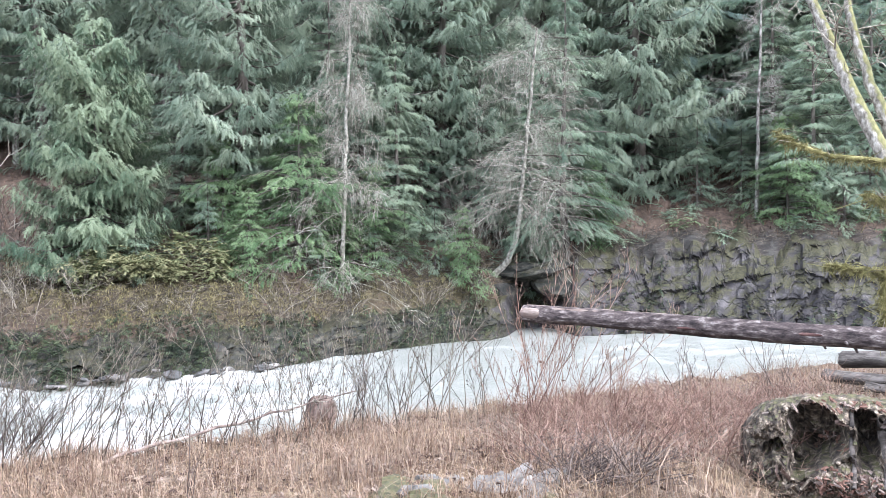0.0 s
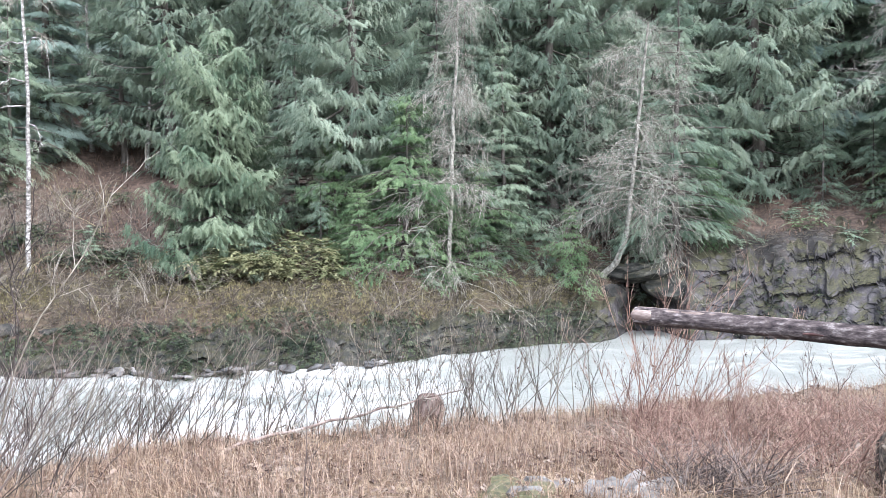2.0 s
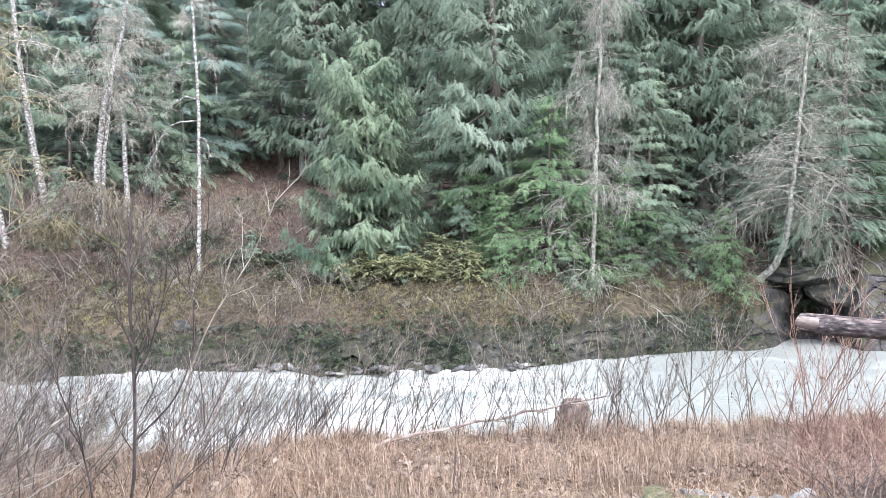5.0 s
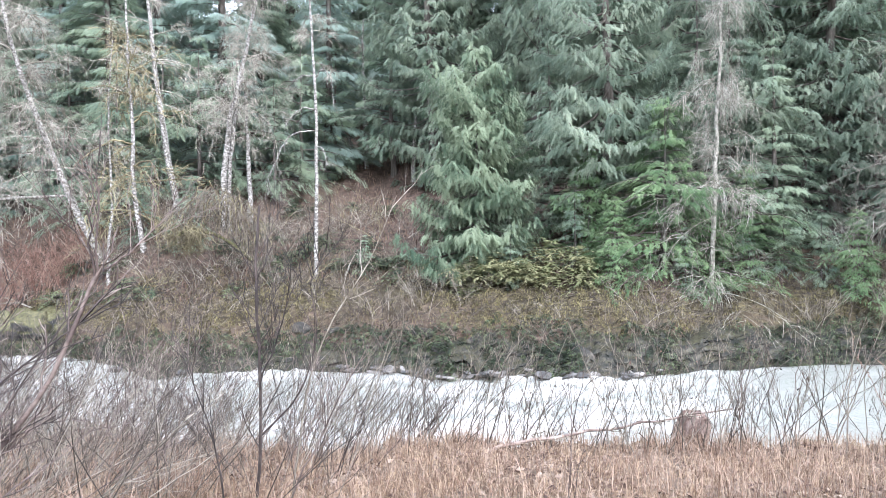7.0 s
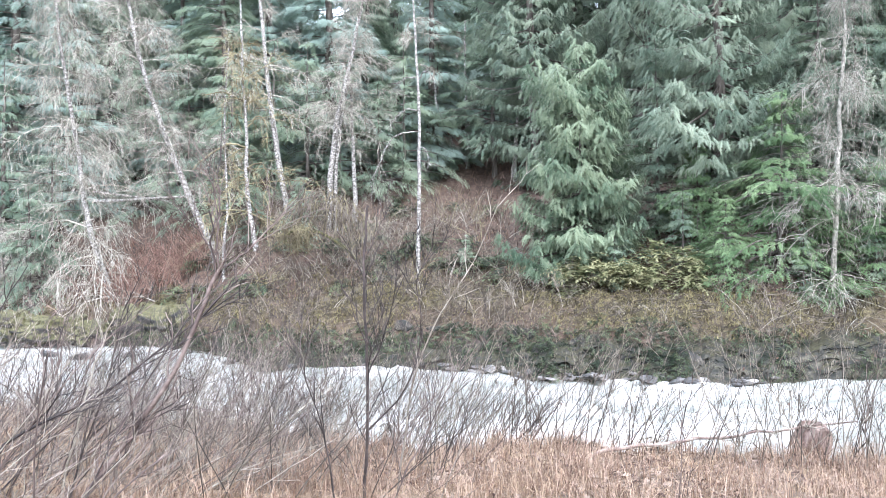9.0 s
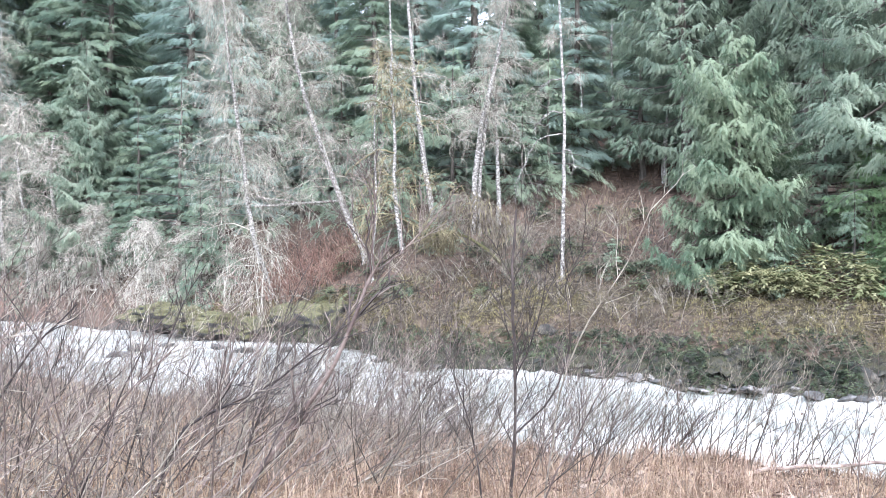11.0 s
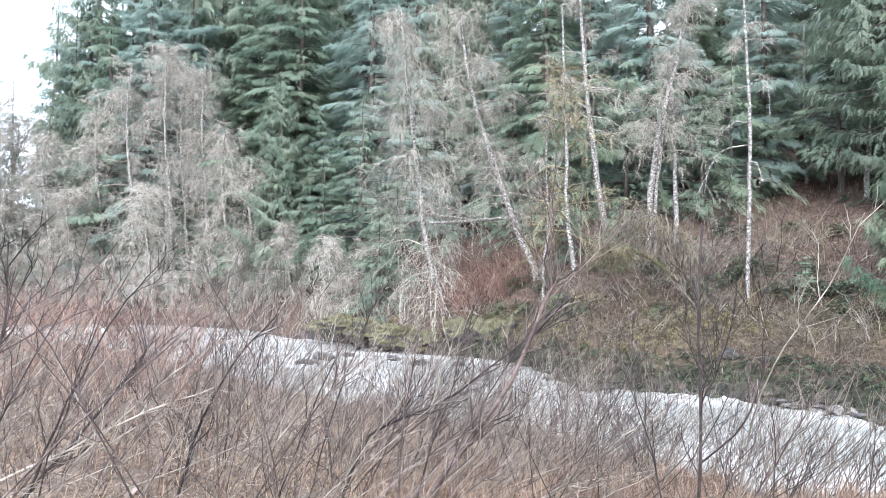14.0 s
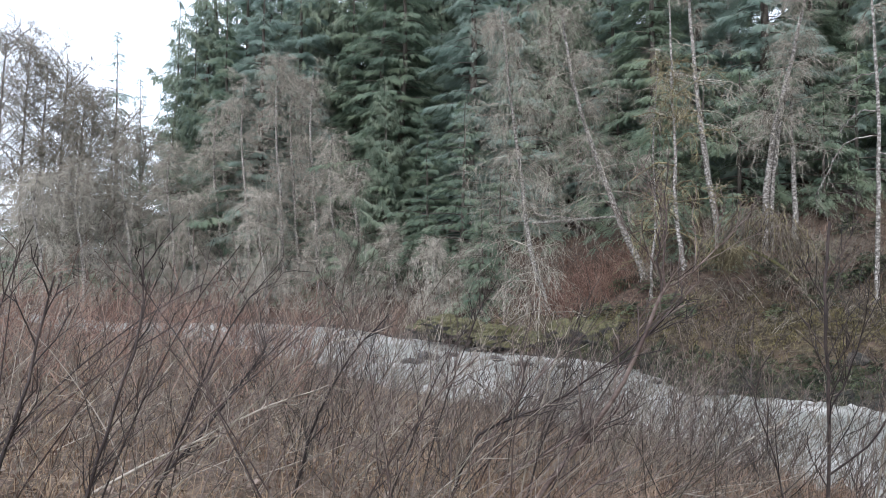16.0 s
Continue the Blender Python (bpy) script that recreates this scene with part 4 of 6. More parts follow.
for k, (az, r, h, rch) in enumerate(((74.2, 50.5, 11, 3.2), (76.2, 52.0, 13, 3.2), (71.5, 47.5, 6.5, 2.4), (81.5, 53.5, 9, 3.2), (80.3, 54.4, 19, 3.8), (79.2, 55.4, 18.5, 3.4), (77.7, 54.4, 18, 3.2), (82.8, 56.5, 18, 3.6), (84.8, 58.5, 16, 3.4), (68.0, 43.0, 5.5, 2.2), (65.4, 42.0, 5.0, 2.2), (88.0, 59, 13, 3.6), (91.0, 60, 13, 3.8), (86.5, 57.0, 9, 3.0), (94.0, 58, 11, 3.6), (96.5, 57, 10, 3.6))):
    bare_tree("alder_tree", "bare grey alder clump with fine drooping twigs", [(az - 0.3, r, float(land(az, r))), (az, r, 0.4 * h), (az + 0.5, r, 0.75 * h), (az + 0.3, r, h)],
              0.15, 64, rch * 1.1, 130 + k, twig=HAZELICHEN, start=0.05, droop=0.45, rise=0.35, second=9, third=4, thick=0.9, peak=0.75, group="grey alders along the far bank")
for k, (az, r, h) in enumerate(((92.2, 63, 15), (90.2, 65, 14), (94.2, 61, 16), (97.6, 62.4, 20), (95.3, 62.4, 18.5), (99.0, 61, 20), (96.5, 64, 19), (93.6, 66, 17))):
    bare_tree("bare_tree", "tall bare broadleaf tree against the white sky", [(az, r, float(land(az, r))), (az + 0.2, r, 0.5 * h), (az - 0.2, r, h)],
              0.15, 74, 4.4, 150 + k, bark=GREYBARK, twig=LICHEN, start=0.2, droop=0.0, rise=0.8, second=9, third=4, thick=1.3, group="bare trees at the bend")
for az, r, z1 in ((-3.15, 36.4, 9.5), (-4.05, 36.8, 9.5), (-1.85, 36.6, 9)):
    bare_tree("dead_trunk", "grey bare lower trunk among the cedars", [(az, r, 3.5), (az, r, 6), (az + 0.05, r, z1)], 0.2, 4, 0.8, int(200 + az * 10), bark=BARK, start=0.5, second=2, third=0)

# the mossy maple on the near bank
maple = bare_tree("maple_tree", "leaning maple with pale bark and thick moss", [(-37, 13.2, 1.4), (-34.6, 13.3, 2.8), (-32.13, 13.3, 4.2), (-30.29, 13.3, 5.32), (-28.01, 13.4, 6.65), (-25.85, 13.4, 7.95), (-24, 13.4, 9.4)],
                  0.175, 10, 1.6, 160, bark=MOSSBARK, twig=GREYTWIG, start=0.55, droop=0.1, second=5, third=3, thick=0.7, sides=12)
maple_2 = bare_tree("maple_tree", "second mossy maple stem close behind", [(-37, 13.5, 1.4), (-32.6, 13.5, 4.2), (-29.99, 13.5, 6.09), (-28.63, 13.5, 7.25), (-27.2, 13.5, 9)],
                    0.13, 8, 1.5, 161, bark=MOSSBARK, twig=GREYTWIG, start=0.5, droop=0.1, second=5, third=3, thick=0.7, sides=12)


def crooked_limb(line, r0, seed, parent, material, twigs=8):
    """One limb of a bare tree through (bearing, distance, height) points, with its twigs."""
    rng = np.random.default_rng(seed)
    T = bend(np.array([tuple(at(a, r, z)) for a, r, z in line]) - np.array(parent.location), 16, 0.02, rng)
    limb = part("limb", Build().add(*tubes(T[None], r0 * np.linspace(1, 0.4, 16)[None], 5)), material, parent)
    A = offshoots(T[None], twigs, 0.6, rng, 0.9, 0.5, 5, 0.3)
    part("twig_mass", Build().add(*tubes(A, taper(len(A), 5, r0 * 0.4, r0 * 0.2), 3), np.repeat(rng.random(len(A)), 15)), material, limb, kind="stuff")


for k, ln in enumerate(([(37.5, 31.4, 9.0), (38.6, 31.2, 8.9), (39.7, 31.1, 8.5), (40.5, 31.0, 7.5), (41.1, 31.0, 6.8), (40.7, 31.0, 6.3)], [(37.5, 31.4, 11.2), (36.9, 31.2, 11.5), (36.2, 31.1, 11.1), (36.0, 31.1, 10.0)],
                        [(37.5, 31.4, 9.9), (38.4, 31.2, 9.9), (39.3, 31.2, 9.5), (39.7, 31.2, 9.1)], [(37.5, 31.4, 8.4), (36.9, 31.2, 8.2), (36.5, 31.2, 7.4)], [(37.5, 31.4, 11.3), (38.5, 31.2, 11.2), (39.3, 31.2, 10.8)])):
    crooked_limb(ln, 0.032, 210 + k, slope_alder, PALEBARK)
for k, ln in enumerate(([(50.4, 34.4, 9.5), (49.6, 34.1, 10.0), (49.0, 34.0, 9.6), (48.9, 34.0, 8.6)], [(50.4, 34.4, 8.6), (51.6, 34.0, 8.7), (53.0, 34.0, 8.2), (54.2, 34.0, 7.6)], [(50.4, 34.4, 7.2), (51.3, 34.0, 7.0), (52.3, 34.0, 6.4)],
                        [(50.4, 34.4, 10.6), (52.0, 34.2, 11.0), (53.6, 34.2, 10.8)], [(50.5, 34.4, 7.6), (49.4, 34.0, 7.9), (48.8, 34.0, 7.2), (48.7, 34.0, 6.2)])):
    crooked_limb(ln, 0.045, 220 + k, moss_tree, MOSSTWIG, 12)


def fuzzy_limb(line, r0, seed, parent):
    """A limb wrapped in shaggy moss, with hanging tufts."""
    rng = np.random.default_rng(seed)
    pts = np.array([tuple(at(a, r, z)) for a, r, z in line]) - np.array(parent.location)
    T = bend(pts, 22, 0.012, rng)
    r0 = r0 * 0.8
    b = Build().add(*tubes(T[None], (r0 * np.linspace(1, 0.5, 22) * rng.uniform(0.6, 1.3, 22))[None], 8))
    n = 1100
    k = rng.integers(0, 21, n)
    p = T[k] + (T[k + 1] - T[k]) * rng.random((n, 1)) + rng.normal(0, r0 * 0.62, (n, 3))
    ln = rng.uniform(0.03, 0.12, n) * np.where(rng.random(n) < 0.06, 2.6, 1)
    dirs = rng.normal(0, 0.6, (n, 3)) + np.array([0, 0, -0.55])
    Q = p[:, None] + dirs[:, None] * (ln[:, None] * np.linspace(0, 1, 3))[..., None]
    b.add(*tubes(Q, taper(n, 3, 0.008, 0.003), 3))
    limb = part("mossy_limb", b, MOSS, parent, "limb wrapped in shaggy yellow-green moss")
    A = offshoots(T[None], 14, 0.5, rng, 0.9, 0.1, 5)
    part("twig_mass", Build().add(*tubes(A, taper(len(A), 5, 0.007, 0.003), 3)), GREYTWIG, limb, kind="stuff")


fuzzy_limb([(-34.0, 13.2, 4.9), (-32.48, 12.8, 5.09), (-30.26, 12.8, 5.22), (-27.4, 12.9, 5.34), (-24.99, 12.9, 5.57), (-23.85, 12.9, 5.77)], 0.06, 1, maple)
fuzzy_limb([(-35.0, 13.2, 3.6), (-32.58, 12.8, 3.8), (-30.37, 12.8, 3.64), (-28.83, 12.8, 3.63), (-26.83, 12.9, 3.72)], 0.065, 2, maple)
fuzzy_limb([(-33.8, 13.2, 4.3), (-32.52, 12.8, 4.53), (-30.3, 12.8, 4.66), (-29.08, 12.8, 4.77)], 0.05, 3, maple)
fuzzy_limb([(-30.3, 12.8, 3.64), (-30.2, 12.8, 3.3), (-30.3, 12.8, 2.9), (-30.2, 12.8, 2.6)], 0.07, 4, maple)


# ---- logs, stumps, rocks ----
def log(name, label, a, b, r0, r1, bark, seed, cut=True, knots=5, sides=20, K=60):
    """A log from a to b, built along x: ridged bark, pale cut ends, stubs of branches."""
    rng = np.random.default_rng(seed)
    a, b = Vector(a), Vector(b)
    root = thing(name, label, "log")
    root.rotation_mode = "QUATERNION"
    root.location, root.rotation_quaternion = a, (b - a).to_track_quat("X", "Z")
    ln = (b - a).length
    T = np.stack([np.linspace(0, ln, K), 0.012 * ln * fbm(np.linspace(0, 3, K), np.zeros(K), seed), 0.006 * ln * fbm(np.linspace(5, 8, K), np.zeros(K), seed + 1)], -1)
    ang = np.arange(sides) * 2 * np.pi / sides
    rad = np.linspace(r0, r1, K)[:, None]
    A, X = np.broadcast_to(np.arange(sides)[None], (K, sides)), np.broadcast_to(T[:, :1], (K, sides))
    rad = rad * (1 + 0.13 * fbm(A * 0.85, X * 1.3, seed, 3) + 0.05 * fbm(A * 2.3, X * 7.0, seed + 7, 2) + 0.06 * rng.normal(0, 1, (1, sides)))
    rad[:, -1] = rad[:, 0]
    V = T[:, None] + np.stack([0 * A, np.cos(ang)[None] * rad, np.sin(ang)[None] * rad], -1)
    V[0, :, 0] -= 0.1 * rng.random(sides) * r0 * 3
    i, j = np.meshgrid(np.arange(K - 1), np.arange(sides), indexing="ij")
    k2 = (j + 1) % sides
    F = np.stack([i * sides + j, (i + 1) * sides + j, (i + 1) * sides + k2, i * sides + k2], -1).reshape(-1, 4)[:, ::-1]
    skin = part("bark", Build().add(V, F), bark, root)
    for e, sg in ((0, -1), (K - 1, 1)):
        ring, mid = V[e], T[e]
        rings = [mid + (ring - mid) * q for q in (1.0, 0.72, 0.4)]
        vv = np.vstack(rings + [mid[None]])
        vv[sides:, 0] += sg * rng.uniform(-0.02, 0.05, len(vv) - sides)
        ff = [(m * sides + j, m * sides + (j + 1) % sides, (m + 1) * sides + (j + 1) % sides, (m + 1) * sides + j) for m in range(2) for j in range(sides)]
        bb = Build().add(vv, ff)
        bb.f.append(np.array([(2 * sides + j, 2 * sides + (j + 1) % sides, 3 * sides) for j in range(sides)]))
        part("cut_end", bb, CUTWOOD, root, "pale splintered cut end")
    for j in range(knots):
        k = rng.integers(3, K - 3)
        t = rng.uniform(0, 6.28)
        d = np.array([0.4, math.cos(t), math.sin(t)])
        Q = (T[k] + d * r0 * 0.8)[None] + d[None] * np.linspace(0, rng.uniform(0.04, 0.12), 3)[:, None]
        part("branch_stub", Build().add(*tubes(Q[None], taper(1, 3, 0.026, 0.014), 6)), bark, skin)
    return root


ICO = bmesh.new()
bmesh.ops.create_icosphere(ICO, subdivisions=3, radius=1.0)
ICO_V, ICO_F = np.array([v.co[:] for v in ICO.verts]), np.array([[v.index for v in f.verts] for f in ICO.faces])
ICO.free()
ICO = bmesh.new()
bmesh.ops.create_icosphere(ICO, subdivisions=2, radius=1.0)
ICO2_V, ICO2_F = np.array([v.co[:] for v in ICO.verts]), np.array([[v.index for v in f.verts] for f in ICO.faces])
ICO.free()


def rock_shape(seed, fine=False, planes=11, rough=0.05):
    """An angular boulder of about unit radius."""
    rng = np.random.default_rng(seed)
    v, f = (ICO_V, ICO_F) if fine else (ICO2_V, ICO2_F)
    n = rng.normal(0, 1, (planes, 3))
    n /= np.linalg.norm(n, axis=1, keepdims=True)
    p = rng.uniform(0.5, 1.0, planes)
    d = v @ n.T
    r = np.min(np.where(d > 0.05, p / np.maximum(d, 0.05), 9), axis=1)
    r = np.minimum(r, 1.35) * (1 + rough * fbm(v[:, 0] * 4 + seed, v[:, 1] * 4 + v[:, 2] * 3, seed))
    return v * r[:, None], f


def rock(name, label, where, size, seed, material, fine=False, parent=None, category="rock", group="", rough=0.05, smooth=False):
    v, f = rock_shape(seed, fine, rough=rough)
    ob = part(name, Build().add(v * np.array(size), f), material, parent, smooth=smooth)
    ob.location = where
    ob.rotation_euler = (0.2 * math.sin(seed), 0.2 * math.cos(seed * 1.7), seed * 1.3)
    if parent is None:
        tagged(ob, label, category, group)
    return ob


jutting = log("fallen_log", "long weathered log jutting out over the river", (1.36, 12.33, 2.91), (12.05, 4.70, 2.9), 0.128, 0.14, LOGBARK, 3, sides=30, K=150, knots=8)


def shell(parent, name, label, x0, x1, a0, a1, lift, material, seed, r0=0.13):
    """A ragged patch of bared wood on a log, from x0 to x1 along it and a0 to a1 degrees round it."""
    K, M = 26, 9
    x = np.linspace(x0, x1, K)[:, None]
    q = np.linspace(-1, 1, M)[None]
    wide = np.sqrt(np.clip(1 - (2 * (x - x0) / (x1 - x0) - 1) ** 4, 0, 1)) * (1 + 0.5 * fbm(x * 6, 0 * x, seed))
    ang = np.radians(0.5 * (a0 + a1) + 0.5 * (a1 - a0) * q * wide)
    rad = r0 + lift * (1 - q ** 4) - 0.01
    bow = np.interp(x, np.linspace(0, 13.2, 150), 0.012 * 13.2 * fbm(np.linspace(0, 3, 150), np.zeros(150), 3))
    sag = np.interp(x, np.linspace(0, 13.2, 150), 0.006 * 13.2 * fbm(np.linspace(5, 8, 150), np.zeros(150), 4))
    V = np.stack([x + 0 * ang, np.cos(ang) * rad + bow, np.sin(ang) * rad + sag], -1)
    i, j = np.meshgrid(np.arange(K - 1), np.arange(M - 1), indexing="ij")
    f = np.stack([i * M + j, (i + 1) * M + j, (i + 1) * M + j + 1, i * M + j + 1], -1).reshape(-1, 4)
    part(name, Build().add(V.reshape(-1, 3), f), material, parent, label)


shell(jutting, "bare_wood", "bark-free pale wood near the cut end", 0.02, 1.5, 40, 130, 0.028, BAREWOOD, 1)
shell(jutting, "bare_wood", "pale strip where the bark has fallen", 1.6, 2.6, 60, 100, 0.026, BAREWOOD, 2)
shell(jutting, "bare_wood", "pinkish bare wood at the broken end", -0.05, 0.3, 120, 215, 0.018, BAREWOOD, 5)
for x0, a in ((2.5, 196), (4.1, 176)):
    shell(jutting, "red_patch", "red inner bark laid bare", x0, x0 + 0.28, a - 12, a + 7, 0.02, REDWOOD, int(a))
rock("boulder", "rough boulder under the end of the fallen log", (11.3, 5.15, 2.3), (0.9, 0.8, 0.62), 77, MOSSROCK, True, category="boulder")
rng0 = np.random.default_rng(8)
# driftwood pile at the shore by the maple
for k, (a1, r1, z1, a2, r2, z2, rad) in enumerate(((-28.2, 18.6, 1.4, -37, 17, 1.8, 0.17), (-27.2, 18.2, 1.1, -37, 16.5, 1.3, 0.13), (-29.6, 17.2, 1.1, -38, 15.5, 1.2, 0.1))):
    log("driftwood_log", "grey weathered driftwood log lying on the bank", at(a1, r1, z1), at(a2, r2, z2), rad, rad * 0.9, DRIFTWOOD, 30 + k, knots=3, sides=20)
# the dry branch lying along the shore
branch = bare_tree("fallen_branch", "long dry pale branch lying along the shore", [(27.2, 12.6, 0.74), (21.83, 13.0, 0.79), (16.3, 13.5, 0.91), (10.94, 14.0, 1.07), (6.61, 14.4, 1.22)], 0.04, 14, 1.0, 170, bark=BAREWOOD, twig=GREYTWIG, start=0.3, droop=-0.1, rise=0.1, second=4, third=0, thick=0.7)
log("grey_beam", "short grey weathered timber lying among stones", at(-3.2, 8.2, 1.33), at(-6.3, 8.8, 1.5), 0.09, 0.085, ROCK, 41, knots=0, sides=8)
# the rotten stump in the shallows
v, f = rock_shape(5, True, 16, 0.12)
stump = thing("stump", "reddish brown rotten stump standing at the water's edge", "stump")
stump.location = at(9.75, 15.55, 0.35)
v2 = v * np.array((0.34, 0.34, 0.62))
v2[:, :2] *= (1 + 0.25 * np.clip(-v2[:, 2:3], 0, 1))
v2[:, 2] = np.minimum(v2[:, 2], 0.5 + 0.1 * fbm(v2[:, 0] * 8, v2[:, 1] * 8, 3))
part("wood", Build().add(v2, f), STUMPWOOD, stump, smooth=False)
for j in range(5):
    a = j * 1.3
    Q = np.array([(0.25 * math.cos(a), 0.25 * math.sin(a), -0.1), (0.4 * math.cos(a), 0.4 * math.sin(a), -0.3), (0.6 * math.cos(a + 0.2), 0.6 * math.sin(a + 0.2), -0.45)])
    part("root", Build().add(*tubes(bend(Q, 6)[None], taper(1, 6, 0.08, 0.04), 6)), STUMPWOOD, stump)


CHUNK_V = np.array([(a, b, c) for a in (-1.0, 1.0) for b in (-1.0, 1.0) for c in (-1.0, 1.0)])
CHUNK_F = np.array([(0, 1, 3, 2), (4, 6, 7, 5), (0, 4, 5, 1), (2, 3, 7, 6), (0, 2, 6, 4), (1, 5, 7, 3)])


def mossy_mound(where, size, seed):
    """A lumpy boulder under a cushion of moss."""
    bm = bmesh.new()
    bmesh.ops.create_icosphere(bm, subdivisions=5, radius=1.0)
    v, f = np.array([q.co[:] for q in bm.verts]), np.array([[q.index for q in x.verts] for x in bm.faces])
    bm.free()
    off = Vector((seed * 3.1, seed * 1.7, 0))
    d = np.array([0.5 * noise.noise(Vector(q) * 1.3 + off) + 0.3 * noise.noise(Vector(q) * 3.3 + off) + 0.13 * noise.turbulence(Vector(q) * 7 + off, 4, False) for q in v])
    ob = part("mossy_boulder", Build().add(v * (0.9 + d)[:, None] * np.array(size), f), MOSSROCK)
    ob.location, ob.rotation_euler = where, (0, 0, seed * 1.3)
    tagged(ob, "large dark boulder capped with yellow-green moss", "boulder", "mossy boulders on the far bank")


def root_wad():
    """A torn-up stump: a gnarled rim round black hollows, with crumbled red wood on its ledges."""
    root = thing("root_wad", "dark rotten root mass with moss and black hollows", "stump")
    root.location = at(-28.2, 9.0, 1.95)
    rng = np.random.default_rng(6)
    out, side = np.array([-0.456, -0.89, 0.0]), np.array([0.89, -0.456, 0.0])
    hollows = ((-0.34, 0.24, 0.25, 0.24, 0.75), (-0.5, 0.05, 0.14, 0.2, 0.6), (0.08, 0.22, 0.12, 0.26, 0.6), (0.38, 0.1, 0.1, 0.26, 0.4), (-0.07, -0.56, 0.34, 0.13, 0.45), (-0.7, 0.0, 0.06, 0.13, 0.3), (0.7, -0.2, 0.14, 0.1, 0.3), (0.62, 0.3, 0.1, 0.08, 0.2))

    def depth(x, z):
        edge = np.clip(1 - np.abs(x / 1.05) ** 2.6 - np.abs((z + 0.1) / 0.68) ** 3.0 + 0.22 * fbm(x * 3, z * 3, 61), 0, 1)
        d = 0.62 * edge ** 0.42
        wx, wz = x + 0.14 * fbm(x * 4, z * 4, 62), z + 0.14 * fbm(x * 4, z * 4, 63)
        for cx, cz, rx, rz, e in hollows:
            q = np.sqrt(((wx - cx) / rx) ** 2 + ((wz - cz) / rz) ** 2)
            d = d - e * np.clip((1.12 - q) / 0.35, 0, 1) * np.clip(edge * 3, 0, 1)
        shelf = np.exp(-((z + 0.16) / 0.12) ** 2) * np.exp(-((x + 0.03) / 0.36) ** 4)
        d = d + 0.14 * shelf + 0.16 * np.exp(-((z - 0.1) / 0.05) ** 2) * np.exp(-((x + 0.2) / 0.2) ** 2)
        d = d + np.clip(edge * 4, 0, 1) * (0.2 * fbm(x * 5, z * 3, 64, 5) + 0.10 * np.abs(fbm(x * 16, z * 7, 65, 3)) + 0.09 * fbm(x * 24, z * 22, 66, 4))
        return d, edge

    nx, nz = 210, 150
    x, z = np.meshgrid(np.linspace(-1.12, 1.12, nx), np.linspace(-0.9, 0.66, nz))
    d, edge = depth(x, z)
    d = np.where(edge <= 0.004, -0.3, d)
    z2 = np.where(edge <= 0.004, np.minimum(z, 0.4) - 0.35, z)
    V = side * x[..., None] + out * d[..., None] + np.array([0, 0, 1.0]) * z2[..., None]
    i, j = np.meshgrid(np.arange(nz - 1), np.arange(nx - 1), indexing="ij")
    f = np.stack([i * nx + j, i * nx + j + 1, (i + 1) * nx + j + 1, (i + 1) * nx + j], -1).reshape(-1, 4)
    mass = part("root_mass", Build().add(V.reshape(-1, 3), f), MOSSROT, root, smooth=False)
    for j in range(300):
        zone = j % 5
        if zone < 3:
            cx, cz = rng.uniform(-0.36, 0.3), rng.uniform(-0.3, -0.06)
        elif zone == 3:
            cx, cz = rng.uniform(-0.42, -0.02), rng.uniform(0.06, 0.14)
        else:
            cx, cz = rng.uniform(-0.45, 0.25), rng.uniform(0.47, 0.56)
        dd = float(depth(np.array([cx]), np.array([cz]))[0][0])
        ln = rng.uniform(0.01, 0.032)
        ob = part("wood_chip", Build().add(CHUNK_V * (1 + rng.uniform(-0.35, 0.35, (8, 3))) * np.array((ln, ln * rng.uniform(0.2, 0.5), ln * rng.uniform(0.12, 0.3))), CHUNK_F), CHIP if j % 3 else BAREWOOD, mass, "crumbled red-brown rotten wood", smooth=False)
        ob.location = side * cx + out * (dd + 0.025) + np.array([0, 0, cz])
        ob.rotation_euler = (rng.normal(0.5, 0.5), rng.normal(0, 0.7), rng.normal(-0.45, 0.9))
    for j in range(90):
        top = j % 3 == 0
        cx, cz = rng.uniform(-0.8, 0.8), (rng.uniform(0.3, 0.52) if top else rng.uniform(-0.6, 0.35))
        dd = float(depth(np.array([cx]), np.array([cz]))[0][0])
        if dd < 0.1:
            continue
        ln = rng.uniform(0.03, 0.1)
        ob = part("wood_slab", Build().add(CHUNK_V * (1 + rng.uniform(-0.4, 0.4, (8, 3))) * np.array((ln, ln * rng.uniform(0.15, 0.35), ln * rng.uniform(0.08, 0.2))), CHUNK_F), (BAREWOOD, STUMPWOOD, ROTWOOD, WADWOOD)[j % 4], mass, "split slab of crumbling ochre wood", smooth=False)
        ob.location = side * cx + out * (dd + 0.02) + np.array([0, 0, cz])
        ob.rotation_euler = (rng.normal(0, 0.5), rng.normal(0, 0.5) if top else rng.normal(1.2, 0.5), rng.normal(-0.45, 0.7))
    zz = np.linspace(0.45, -0.2, 14)
    for cx, w, seed in ((0.25, 0.05, 1), (0.52, 0.03, 2), (-0.02, 0.022, 3)):
        xs = cx + 0.05 * fbm(zz * 3, zz * 0, 70 + seed)
        dd = np.maximum(depth(xs, zz)[0], 0.42 - 0.2 * np.abs(zz)) + 0.03
        line = side * xs[:, None] + out * dd[:, None] + np.array([0, 0, 1.0]) * zz[:, None]
        v, f = tubes(line[None], (w * (1 + 0.3 * fbm(zz * 6, zz * 0, 80 + seed)))[None], 8)
        part("root", Build().add(v, f), DRIFTWOOD, root, "weathered grey strap root")
    return root


root_wad()
